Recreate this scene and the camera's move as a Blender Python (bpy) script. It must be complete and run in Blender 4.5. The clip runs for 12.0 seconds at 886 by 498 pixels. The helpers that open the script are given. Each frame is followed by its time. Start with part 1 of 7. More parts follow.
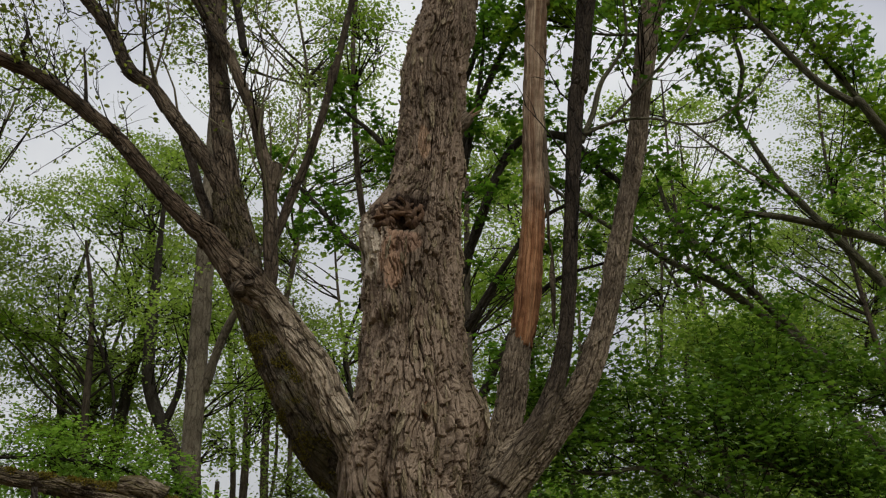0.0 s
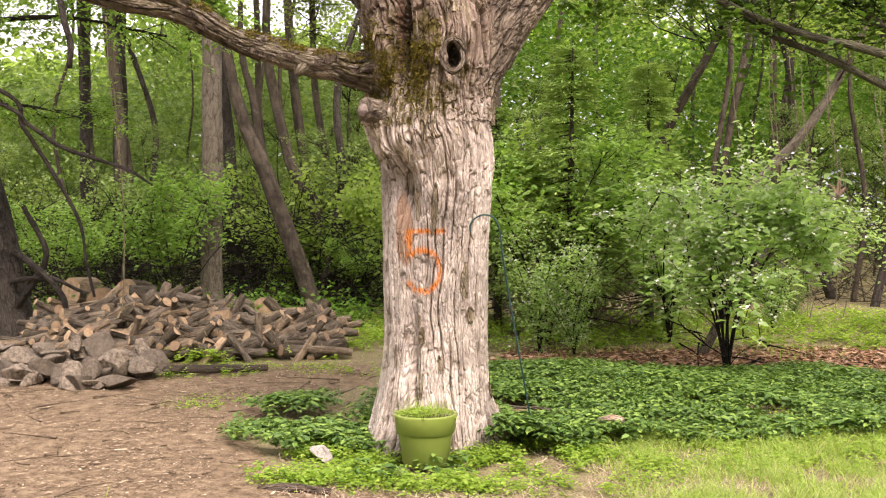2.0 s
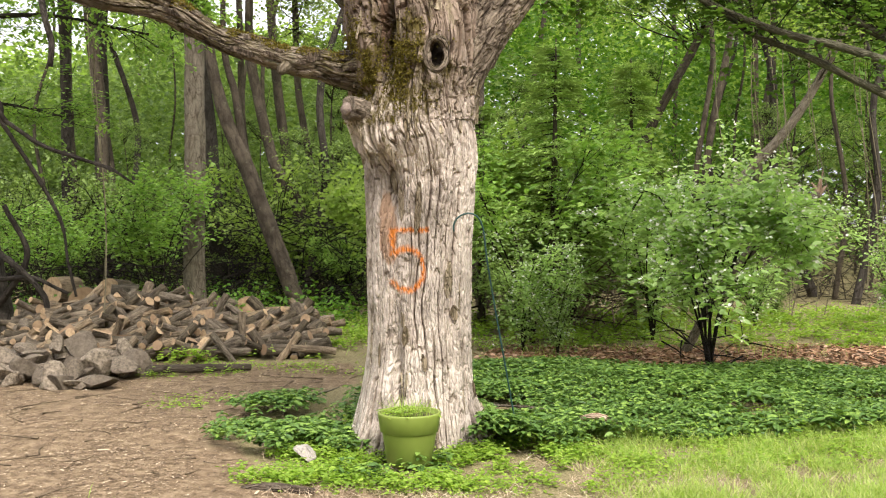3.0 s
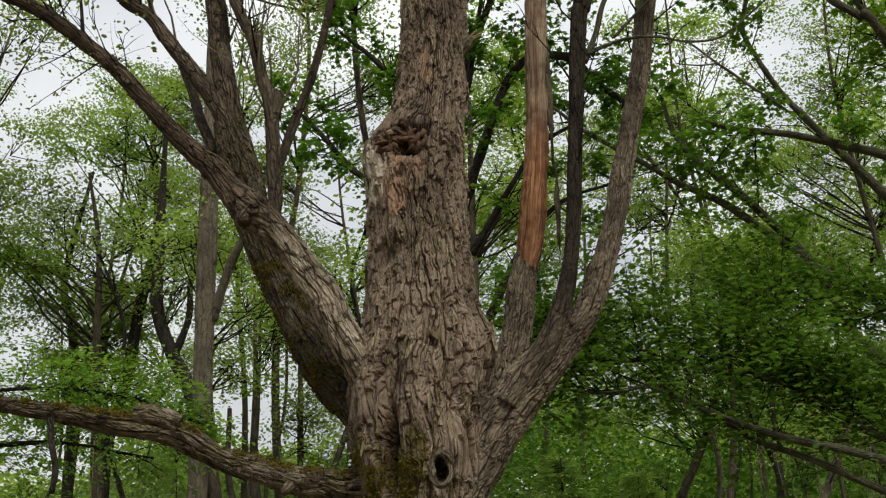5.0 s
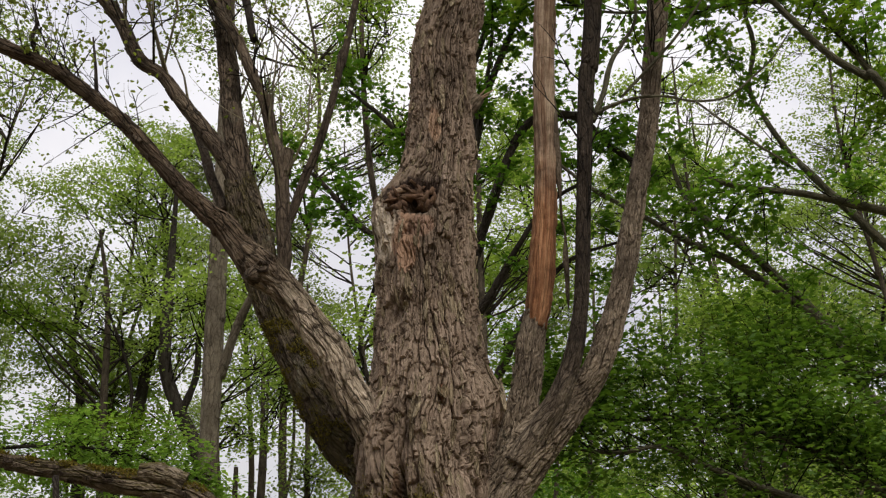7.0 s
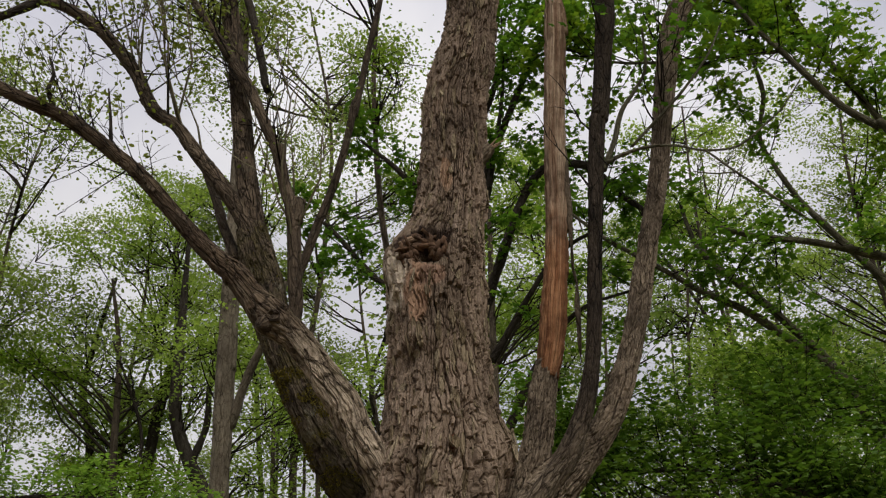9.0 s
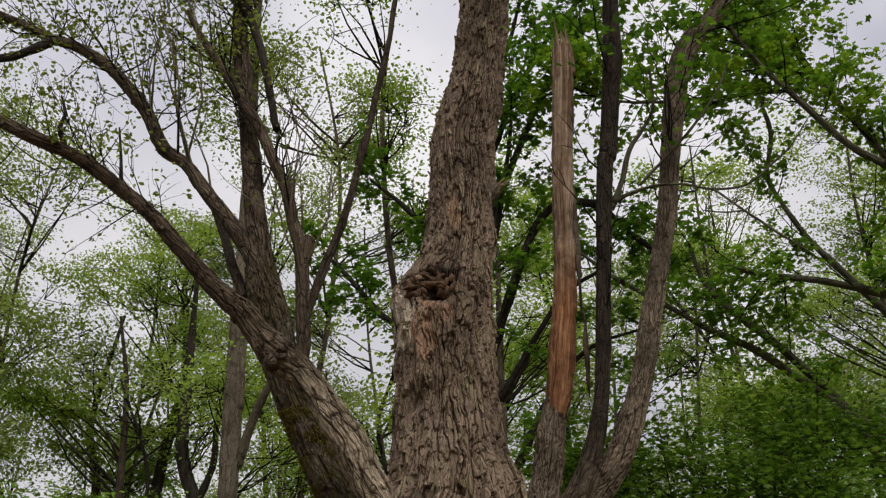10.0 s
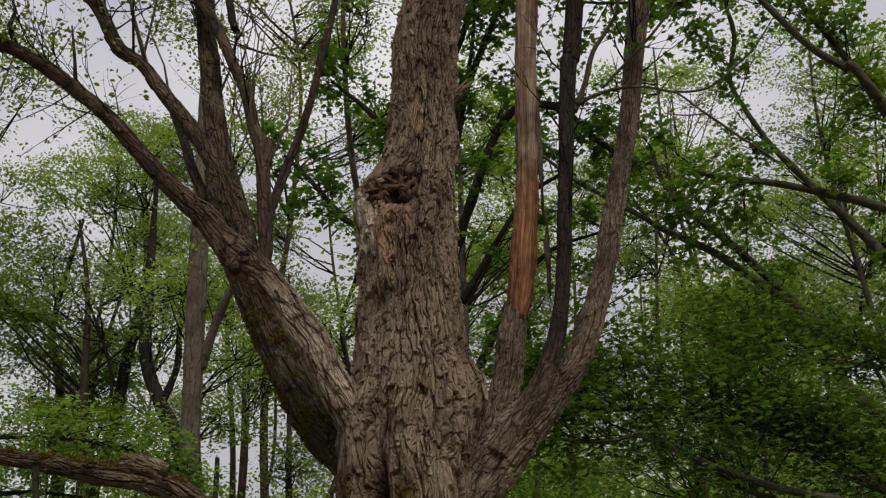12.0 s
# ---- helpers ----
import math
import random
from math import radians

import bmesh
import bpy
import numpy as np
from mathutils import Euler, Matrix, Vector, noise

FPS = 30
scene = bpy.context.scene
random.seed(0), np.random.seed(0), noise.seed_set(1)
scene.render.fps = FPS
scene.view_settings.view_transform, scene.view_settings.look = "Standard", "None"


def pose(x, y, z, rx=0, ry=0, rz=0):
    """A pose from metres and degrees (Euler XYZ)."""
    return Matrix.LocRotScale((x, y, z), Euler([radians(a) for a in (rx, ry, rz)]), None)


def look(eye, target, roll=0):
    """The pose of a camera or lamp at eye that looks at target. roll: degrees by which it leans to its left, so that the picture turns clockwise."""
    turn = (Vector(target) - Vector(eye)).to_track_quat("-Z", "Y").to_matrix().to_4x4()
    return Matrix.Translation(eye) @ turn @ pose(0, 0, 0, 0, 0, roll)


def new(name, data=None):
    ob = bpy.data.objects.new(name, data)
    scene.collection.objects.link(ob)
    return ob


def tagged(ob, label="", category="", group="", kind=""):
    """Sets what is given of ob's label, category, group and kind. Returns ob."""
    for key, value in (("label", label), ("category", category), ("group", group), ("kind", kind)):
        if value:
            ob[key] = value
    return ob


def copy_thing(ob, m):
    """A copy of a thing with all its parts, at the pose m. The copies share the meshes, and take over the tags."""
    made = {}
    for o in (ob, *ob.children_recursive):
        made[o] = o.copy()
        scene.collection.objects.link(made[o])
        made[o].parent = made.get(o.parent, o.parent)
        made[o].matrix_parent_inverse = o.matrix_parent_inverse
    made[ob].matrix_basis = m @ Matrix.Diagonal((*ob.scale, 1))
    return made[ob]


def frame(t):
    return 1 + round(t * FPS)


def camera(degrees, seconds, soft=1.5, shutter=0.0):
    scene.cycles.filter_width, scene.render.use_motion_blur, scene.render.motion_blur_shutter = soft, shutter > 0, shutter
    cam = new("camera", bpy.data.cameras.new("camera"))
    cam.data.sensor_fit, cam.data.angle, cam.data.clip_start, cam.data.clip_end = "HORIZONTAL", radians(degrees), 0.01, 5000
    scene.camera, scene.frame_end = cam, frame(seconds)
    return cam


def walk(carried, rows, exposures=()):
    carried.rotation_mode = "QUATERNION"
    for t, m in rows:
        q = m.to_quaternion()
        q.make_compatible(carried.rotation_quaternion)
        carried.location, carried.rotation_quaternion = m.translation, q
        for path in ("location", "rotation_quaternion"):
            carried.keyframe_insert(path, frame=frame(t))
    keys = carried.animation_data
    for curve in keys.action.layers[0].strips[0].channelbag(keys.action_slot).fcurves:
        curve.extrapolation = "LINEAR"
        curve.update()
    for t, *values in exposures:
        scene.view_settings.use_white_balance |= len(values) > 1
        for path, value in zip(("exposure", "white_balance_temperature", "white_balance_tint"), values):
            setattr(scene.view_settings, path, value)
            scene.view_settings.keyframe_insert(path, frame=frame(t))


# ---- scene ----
cam = camera(46.45, 12.0, soft=1.2, shutter=0.01)
EYE = 1.6
# seconds, yaw, pitch, roll: the camera turns where it stands
ROWS = [
    (0, -0.430, 25.602, -1.006),
    (0.3, -0.265, 20.968, -1.155),
    (0.5, -0.074, 17.885, -0.695),
    (1, 0.800, 11.250, -0.416),
    (1.5, 1.002, 4.929, -0.212),
    (2, 1.133, -1.212, -0.239),
    (2.5, 0.649, -2.344, -0.345),
    (3, 0.224, -1.286, -0.312),
    (3.3, -0.006, 4.075, -0.276),
    (3.5, -0.223, 8.782, -0.667),
    (3.7, -0.262, 12.101, -0.703),
    (5.3, 0.004, 21.986, -2.213),
    (5.5, -0.043, 22.269, -2.159),
    (6, 0.192, 23.475, -2.026),
    (6.5, 0.210, 24.076, -1.902),
    (7, 0.387, 24.652, -1.787),
    (7.5, 0.631, 26.092, -1.552),
    (9.5, 1.137, 28.040, -1.457),
    (10, 1.453, 29.515, -1.229),
    (10.5, 1.985, 31.205, -1.173),
    (11, 1.778, 31.878, -1.509),
    (11.5, 0.783, 31.259, -1.948),
    (12, -0.706, 24.078, -2.222),
]
EXPOSURES = [(0, -0.05, 6800, 4), (0.5, 0.4, 6800, 8), (1, 0.97, 6800, 14), (1.5, 1.6, 6950, 25), (2, 1.85, 6950, 22), (2.5, 1.8, 6650, 13), (3, 1.8, 6650, 10), (3.5, 1.96, 5900, 8), (3.7, 1.62, 6100, 6), (5.3, 0.26, 6800, 2), (5.5, 0.26, 6800, 2), (6.5, 0.42, 6900, 7), (7.5, 0.2, 6900, 10), (9.5, 0.02, 6900, 9), (10.5, -0.06, 6900, 10), (11, -0.24, 6900, 10), (11.5, -0.26, 6900, 10), (12, -0.21, 6900, 11)]
walk(cam, [(t, pose(0, 0, EYE, 90 + pitch, 0, yaw) @ pose(0, 0, 0, 0, 0, roll)) for t, yaw, pitch, roll in ROWS], EXPOSURES)

# ---- light ----
world = bpy.data.worlds.new("overcast_sky")
scene.world = world
world.use_nodes = True
wt = world.node_tree
wt.nodes.clear()
w_out = wt.nodes.new("ShaderNodeOutputWorld")
w_bg = wt.nodes.new("ShaderNodeBackground")
w_sky = wt.nodes.new("ShaderNodeTexSky")
w_sky.sky_type, w_sky.sun_disc = "NISHITA", False
w_sky.sun_elevation, w_sky.sun_rotation = radians(52), radians(150)
w_sky.air_density, w_sky.dust_density, w_sky.ozone_density = 1.0, 3.0, 1.0
w_cloud = wt.nodes.new("ShaderNodeTexNoise")
w_cloud.inputs["Scale"].default_value, w_cloud.inputs["Detail"].default_value = 2.6, 5.0
w_ramp = wt.nodes.new("ShaderNodeValToRGB")
w_ramp.color_ramp.elements[0].position, w_ramp.color_ramp.elements[0].color = 0.3, (4.7, 4.85, 6.2, 1)
w_ramp.color_ramp.elements[1].position, w_ramp.color_ramp.elements[1].color = 0.62, (9.8, 9.8, 10.4, 1)
w_mix = wt.nodes.new("ShaderNodeMixRGB")
w_mix.inputs[0].default_value = 0.88
w_co = wt.nodes.new("ShaderNodeTexCoord")
wt.links.new(w_co.outputs["Generated"], w_cloud.inputs["Vector"])
wt.links.new(w_cloud.outputs["Fac"], w_ramp.inputs[0])
wt.links.new(w_sky.outputs[0], w_mix.inputs[1])
wt.links.new(w_ramp.outputs[0], w_mix.inputs[2])
wt.links.new(w_mix.outputs[0], w_bg.inputs[0])
wt.links.new(w_bg.outputs[0], w_out.inputs[0])
# an overcast sky is brighter overhead than at the horizon
w_sep = wt.nodes.new("ShaderNodeSeparateXYZ")
w_rise = wt.nodes.new("ShaderNodeMath")
w_rise.operation, w_rise.use_clamp = "MULTIPLY_ADD", False
w_rise.inputs[1].default_value, w_rise.inputs[2].default_value = 0.080, 0.052
wt.links.new(w_co.outputs["Generated"], w_sep.inputs[0])
wt.links.new(w_sep.outputs[2], w_rise.inputs[0])
w_floor = wt.nodes.new("ShaderNodeMath")
w_floor.operation = "MAXIMUM"
w_floor.inputs[1].default_value = 0.04
wt.links.new(w_rise.outputs[0], w_floor.inputs[0])
wt.links.new(w_floor.outputs[0], w_bg.inputs[1])

sun_data = bpy.data.lights.new("sun", "SUN")
sun_data.energy, sun_data.angle, sun_data.color = 2.0, radians(25), (1.0, 0.96, 0.9)
sun = new("sun", sun_data)
sun.matrix_world = look((5, -4, 18), (0, 7.6, 2))


# ---- materials ----
def nodes_of(name):
    m = bpy.data.materials.new(name)
    m.use_nodes = True
    nt = m.node_tree
    return m, nt, nt.nodes["Principled BSDF"]


def add(nt, kind, **values):
    n = nt.nodes.new(kind)
    for k, v in values.items():
        n.inputs[k.replace("_", " ")].default_value = v
    return n


def ramp(nt, source, stops):
    r = nt.nodes.new("ShaderNodeValToRGB")
    while len(r.color_ramp.elements) < len(stops):
        r.color_ramp.elements.new(0.5)
    for e, (p, c) in zip(r.color_ramp.elements, stops):
        e.position, e.color = p, (*c, 1)
    nt.links.new(source, r.inputs[0])
    return r.outputs[0]


def mix(nt, fac, a, b, kind="MIX"):
    n = nt.nodes.new("ShaderNodeMixRGB")
    n.blend_type = kind
    for i, v in enumerate((fac, a, b)):
        if isinstance(v, (int, float)):
            n.inputs[i].default_value = v
        elif isinstance(v, tuple):
            n.inputs[i].default_value = (*v, 1)
        else:
            nt.links.new(v, n.inputs[i])
    return n.outputs[0]


def math_node(nt, op, a, b=0.0, c=None):
    n = nt.nodes.new("ShaderNodeMath")
    n.operation = op
    for i, v in enumerate((a, b, c)):
        if v is None:
            continue
        if isinstance(v, (int, float)):
            n.inputs[i].default_value = v
        else:
            nt.links.new(v, n.inputs[i])
    return n.outputs[0]


def coords(nt, which, scale=(1, 1, 1)):
    c = nt.nodes.new("ShaderNodeTexCoord")
    m = nt.nodes.new("ShaderNodeMapping")
    m.inputs["Scale"].default_value = scale
    nt.links.new(c.outputs[which], m.inputs[0])
    return m.outputs[0]


def noise_of(nt, vec, scale, detail=5.0, rough=0.6):
    n = add(nt, "ShaderNodeTexNoise", Scale=scale, Detail=detail, Roughness=rough)
    nt.links.new(vec, n.inputs["Vector"])
    return n.outputs["Fac"]


def bump(nt, bsdf, height, strength, distance):
    b = add(nt, "ShaderNodeBump", Strength=strength, Distance=distance)
    nt.links.new(height, b.inputs["Height"])
    nt.links.new(b.outputs[0], bsdf.inputs["Normal"])


def step(nt, value, lo, hi):
    n = nt.nodes.new("ShaderNodeMapRange")
    n.interpolation_type = "SMOOTHSTEP"
    nt.links.new(value, n.inputs[0])
    n.inputs[1].default_value, n.inputs[2].default_value = lo, hi
    return n.outputs[0]


def bark_material(name, dark, mid, light, moss=0.0, stretch=0.16, lichen=0.0, plated=True, shade_moss=0.0, cracked=1.0):
    """Bark in the tube's own metres: U round, V along; tone is each plate's own shade, with fissure shade painted in.
    """
    m, nt, bs = nodes_of(name)
    vec = coords(nt, "UV", (1, stretch, 1))
    long_ = noise_of(nt, vec, 26, 7, 0.7)
    wide = noise_of(nt, coords(nt, "Object"), 1.9, 5)
    fine = noise_of(nt, coords(nt, "UV", (1, 0.35, 1)), 130, 5, 0.7)
    tone = nt.nodes.new("ShaderNodeAttribute")
    tone.attribute_name = "tone"
    v = math_node(nt, "ADD", math_node(nt, "ADD", math_node(nt, "MULTIPLY", long_, 0.22), math_node(nt, "MULTIPLY", fine, 0.20)), math_node(nt, "MULTIPLY", tone.outputs["Fac"], 0.55)) if plated else long_
    col = ramp(nt, v, [(0.24, dark), (0.42, mid), (0.70, light)] if plated else [(0.27, dark), (0.44, mid), (0.64, light)])
    col = mix(nt, step(nt, wide, 0.42, 0.66), col, mix(nt, 0.5, col, dark))
    col = mix(nt, math_node(nt, "MULTIPLY", step(nt, fine, 0.52, 0.66), 0.35), col, dark)
    blot = noise_of(nt, coords(nt, "Object"), 7.5, 6, 0.7)
    col = mix(nt, math_node(nt, "MULTIPLY", step(nt, blot, 0.5, 0.62), 0.4), col, mix(nt, 1.0, col, (0.42, 0.38, 0.34), "MULTIPLY"))
    col = mix(nt, math_node(nt, "MULTIPLY", step(nt, blot, 0.46, 0.34), 0.3), col, light)
    if plated:
        bend = nt.nodes.new("ShaderNodeMixRGB")
        bend.blend_type = "ADD"
        bend.inputs[0].default_value = 0.07
        drift = add(nt, "ShaderNodeTexNoise", Scale=9.0, Detail=4.0, Roughness=0.65)
        flatter = coords(nt, "UV", (1, 0.25, 1))
        nt.links.new(flatter, drift.inputs["Vector"])
        nt.links.new(flatter, bend.inputs[1])
        nt.links.new(drift.outputs["Color"], bend.inputs[2])
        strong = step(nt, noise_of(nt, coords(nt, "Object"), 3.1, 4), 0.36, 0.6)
        # crack lines: dark inner bark plus fissure shade, painted into the colour
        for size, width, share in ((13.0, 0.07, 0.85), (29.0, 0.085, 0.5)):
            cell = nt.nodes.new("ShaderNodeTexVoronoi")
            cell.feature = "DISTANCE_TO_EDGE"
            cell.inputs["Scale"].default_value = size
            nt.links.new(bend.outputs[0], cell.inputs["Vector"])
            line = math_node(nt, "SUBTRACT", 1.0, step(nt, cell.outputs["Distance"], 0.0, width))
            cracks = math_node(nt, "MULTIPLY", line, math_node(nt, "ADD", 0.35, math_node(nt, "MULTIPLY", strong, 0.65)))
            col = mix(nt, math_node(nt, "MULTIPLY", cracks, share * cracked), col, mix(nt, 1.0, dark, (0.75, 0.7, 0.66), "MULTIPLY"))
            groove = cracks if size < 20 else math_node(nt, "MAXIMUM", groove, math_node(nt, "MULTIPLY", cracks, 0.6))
    if lichen:
        spots = noise_of(nt, coords(nt, "Object"), 7.0, 6, 0.7)
        col = mix(nt, math_node(nt, "MULTIPLY", step(nt, spots, 0.58, 0.68), lichen), col, (0.27, 0.27, 0.21))
    if moss:
        geo = nt.nodes.new("ShaderNodeNewGeometry")
        sep = nt.nodes.new("ShaderNodeSeparateXYZ")
        nt.links.new(geo.outputs["Normal"], sep.inputs[0])
        up = math_node(nt, "MAXIMUM", step(nt, sep.outputs[2], 0.0, 0.5), shade_moss)
        patches = step(nt, noise_of(nt, coords(nt, "Object"), 5.5, 6, 0.7), 0.42, 0.56)
        fac = math_node(nt, "MULTIPLY", math_node(nt, "MULTIPLY", up, patches), moss)
        col = mix(nt, fac, col, (0.07, 0.058, 0.016))
    nt.links.new(col, bs.inputs["Base Color"])
    bs.inputs["Roughness"].default_value = 0.92
    bs.inputs["Specular IOR Level"].default_value = 0.15
    crack = nt.nodes.new("ShaderNodeTexVoronoi")
    crack.feature = "DISTANCE_TO_EDGE"
    crack.inputs["Scale"].default_value = 46
    warp = nt.nodes.new("ShaderNodeMixRGB")
    warp.blend_type = "ADD"
    warp.inputs[0].default_value = 0.03
    soft = add(nt, "ShaderNodeTexNoise", Scale=14.0, Detail=3.0)
    nt.links.new(vec, soft.inputs["Vector"])
    nt.links.new(vec, warp.inputs[1])
    nt.links.new(soft.outputs["Color"], warp.inputs[2])
    nt.links.new(warp.outputs[0], crack.inputs["Vector"])
    h = math_node(nt, "ADD", math_node(nt, "MULTIPLY", long_, 0.7), math_node(nt, "MULTIPLY", fine, 0.4))
    h = math_node(nt, "ADD", h, math_node(nt, "MULTIPLY", step(nt, crack.outputs["Distance"], 0.0, 0.16), 0.5))
    if plated:
        h = math_node(nt, "SUBTRACT", h, math_node(nt, "MULTIPLY", groove, 0.9 * cracked))
    bump(nt, bs, h, 1.0, 0.018)
    return m


def leaf_material(name, stops, gloss=0.6, pass_light=0.45):
    m, nt, bs = nodes_of(name)
    geo = nt.nodes.new("ShaderNodeNewGeometry")
    info = nt.nodes.new("ShaderNodeObjectInfo")
    v = math_node(nt, "ADD", math_node(nt, "MULTIPLY", geo.outputs["Random Per Island"], 0.72), math_node(nt, "MULTIPLY", info.outputs["Random"], 0.28))
    col = ramp(nt, v, stops)
    nt.links.new(col, bs.inputs["Base Color"])
    bs.inputs["Roughness"].default_value = gloss
    bs.inputs["Specular IOR Level"].default_value = 0.16
    tr = nt.nodes.new("ShaderNodeBsdfTranslucent")
    nt.links.new(mix(nt, 0.75, col, (1.7, 1.85, 0.8), "MULTIPLY"), tr.inputs["Color"])
    ms = nt.nodes.new("ShaderNodeMixShader")
    ms.inputs[0].default_value = pass_light
    nt.links.new(bs.outputs[0], ms.inputs[1])
    nt.links.new(tr.outputs[0], ms.inputs[2])
    nt.links.new(ms.outputs[0], nt.nodes["Material Output"].inputs[0])
    return m


def plain_material(name, lo, hi, scale=8.0, rough=0.85, relief=0.004, which="Object", stretch=(1, 1, 1), spread=(0.3, 0.7), per_object=0.0):
    m, nt, bs = nodes_of(name)
    vec = coords(nt, which, stretch)
    n = noise_of(nt, vec, scale, 6, 0.65)
    col = ramp(nt, n, [(spread[0], lo), (spread[1], hi)])
    if per_object:
        info = nt.nodes.new("ShaderNodeObjectInfo")
        col = mix(nt, math_node(nt, "MULTIPLY", info.outputs["Random"], per_object), col, lo)
    nt.links.new(col, bs.inputs["Base Color"])
    bs.inputs["Roughness"].default_value = rough
    bs.inputs["Specular IOR Level"].default_value = 0.25
    bump(nt, bs, noise_of(nt, vec, scale * 4, 5), 0.7, relief)
    return m


def island_material(name, stops, rough=0.85):
    m, nt, bs = nodes_of(name)
    geo = nt.nodes.new("ShaderNodeNewGeometry")
    nt.links.new(ramp(nt, geo.outputs["Random Per Island"], stops), bs.inputs["Base Color"])
    bs.inputs["Roughness"].default_value = rough
    bs.inputs["Specular IOR Level"].default_value = 0.2
    return m


def painted_bark(base):
    """The trunk's bark with the sprayed figure 5 on its front."""
    m = base.copy()
    m.name = "trunk_bark"
    nt = m.node_tree
    bs = nt.nodes["Principled BSDF"]
    old = bs.inputs["Base Color"].links[0].from_socket
    sep = nt.nodes.new("ShaderNodeSeparateXYZ")
    nt.links.new(coords(nt, "Object"), sep.inputs[0])
    wob = noise_of(nt, coords(nt, "Object"), 22, 4)
    shake = math_node(nt, "MULTIPLY", math_node(nt, "SUBTRACT", wob, 0.5), 0.05)
    x = math_node(nt, "ADD", math_node(nt, "ADD", sep.outputs[0], 0.285), shake)
    z = math_node(nt, "ADD", math_node(nt, "SUBTRACT", sep.outputs[2], 1.36), shake)

    def box(cx, cz, hx, hz):
        dx = math_node(nt, "SUBTRACT", math_node(nt, "ABSOLUTE", math_node(nt, "SUBTRACT", x, cx)), hx)
        dz = math_node(nt, "SUBTRACT", math_node(nt, "ABSOLUTE", math_node(nt, "SUBTRACT", z, cz)), hz)
        return math_node(nt, "MAXIMUM", dx, dz)

    top = box(0.02, 0.21, 0.13, 0.014)
    left = box(-0.10, 0.125, 0.018, 0.095)
    px, pz = math_node(nt, "SUBTRACT", x, 0.0), math_node(nt, "MULTIPLY", math_node(nt, "SUBTRACT", z, -0.065), 0.83)
    dist = math_node(nt, "SQRT", math_node(nt, "ADD", math_node(nt, "MULTIPLY", px, px), math_node(nt, "MULTIPLY", pz, pz)))
    ring = math_node(nt, "SUBTRACT", math_node(nt, "ABSOLUTE", math_node(nt, "SUBTRACT", dist, 0.122)), 0.014)
    gap = math_node(nt, "SUBTRACT", math_node(nt, "MULTIPLY", px, -1.0), 0.085)
    gap = math_node(nt, "MINIMUM", gap, math_node(nt, "SUBTRACT", math_node(nt, "ADD", pz, 0.13), 0.06))
    bowl = math_node(nt, "MAXIMUM", ring, gap)
    d = math_node(nt, "MINIMUM", math_node(nt, "MINIMUM", top, left), bowl)
    mask = math_node(nt, "SUBTRACT", 1.0, step(nt, d, -0.012, 0.016))
    front = math_node(nt, "LESS_THAN", sep.outputs[1], 7.6)
    worn = step(nt, noise_of(nt, coords(nt, "UV", (1, 0.3, 1)), 60, 5), 0.34, 0.5)
    fac = math_node(nt, "MULTIPLY", math_node(nt, "MULTIPLY", mask, front), math_node(nt, "MULTIPLY", worn, 0.92))
    rough = math_node(nt, "MULTIPLY", math_node(nt, "SUBTRACT", noise_of(nt, coords(nt, "Object", (1, 1, 0.5)), 9, 5, 0.7), 0.5), 3.0)

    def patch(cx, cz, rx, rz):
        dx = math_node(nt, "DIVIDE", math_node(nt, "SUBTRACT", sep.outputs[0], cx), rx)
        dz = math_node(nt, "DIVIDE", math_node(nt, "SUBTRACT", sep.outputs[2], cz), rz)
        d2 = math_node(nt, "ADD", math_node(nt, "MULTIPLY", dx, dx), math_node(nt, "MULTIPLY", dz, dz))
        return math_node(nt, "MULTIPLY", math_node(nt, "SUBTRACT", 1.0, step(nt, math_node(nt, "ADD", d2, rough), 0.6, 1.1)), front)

    tufts = step(nt, noise_of(nt, coords(nt, "Object"), 13, 6, 0.75), 0.42, 0.58)
    # browner upper bark, with the canopy's shade painted in, above about 2 m
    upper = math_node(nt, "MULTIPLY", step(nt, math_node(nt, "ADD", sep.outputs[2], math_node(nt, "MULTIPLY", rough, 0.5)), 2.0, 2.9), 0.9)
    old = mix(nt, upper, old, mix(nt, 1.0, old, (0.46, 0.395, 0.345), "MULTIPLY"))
    col = mix(nt, math_node(nt, "MULTIPLY", patch(-0.40, 2.68, 0.46, 0.42), tufts), old, (0.085, 0.066, 0.02))
    # bare wood, stains and rot; the knothole's and hollow's inner shade is painted too
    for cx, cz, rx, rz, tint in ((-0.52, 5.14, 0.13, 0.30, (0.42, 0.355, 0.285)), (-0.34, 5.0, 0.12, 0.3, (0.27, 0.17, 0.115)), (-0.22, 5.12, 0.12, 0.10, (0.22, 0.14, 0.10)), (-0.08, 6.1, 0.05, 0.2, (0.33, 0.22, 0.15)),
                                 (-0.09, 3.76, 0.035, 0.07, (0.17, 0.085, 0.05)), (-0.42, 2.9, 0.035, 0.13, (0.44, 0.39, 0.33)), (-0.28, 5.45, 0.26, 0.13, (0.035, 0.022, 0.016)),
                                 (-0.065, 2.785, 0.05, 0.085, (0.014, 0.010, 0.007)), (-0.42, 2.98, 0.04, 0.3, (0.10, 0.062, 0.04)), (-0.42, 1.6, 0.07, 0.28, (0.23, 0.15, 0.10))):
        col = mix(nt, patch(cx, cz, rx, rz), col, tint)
    nt.links.new(mix(nt, fac, col, (0.50, 0.145, 0.018)), bs.inputs["Base Color"])
    return m


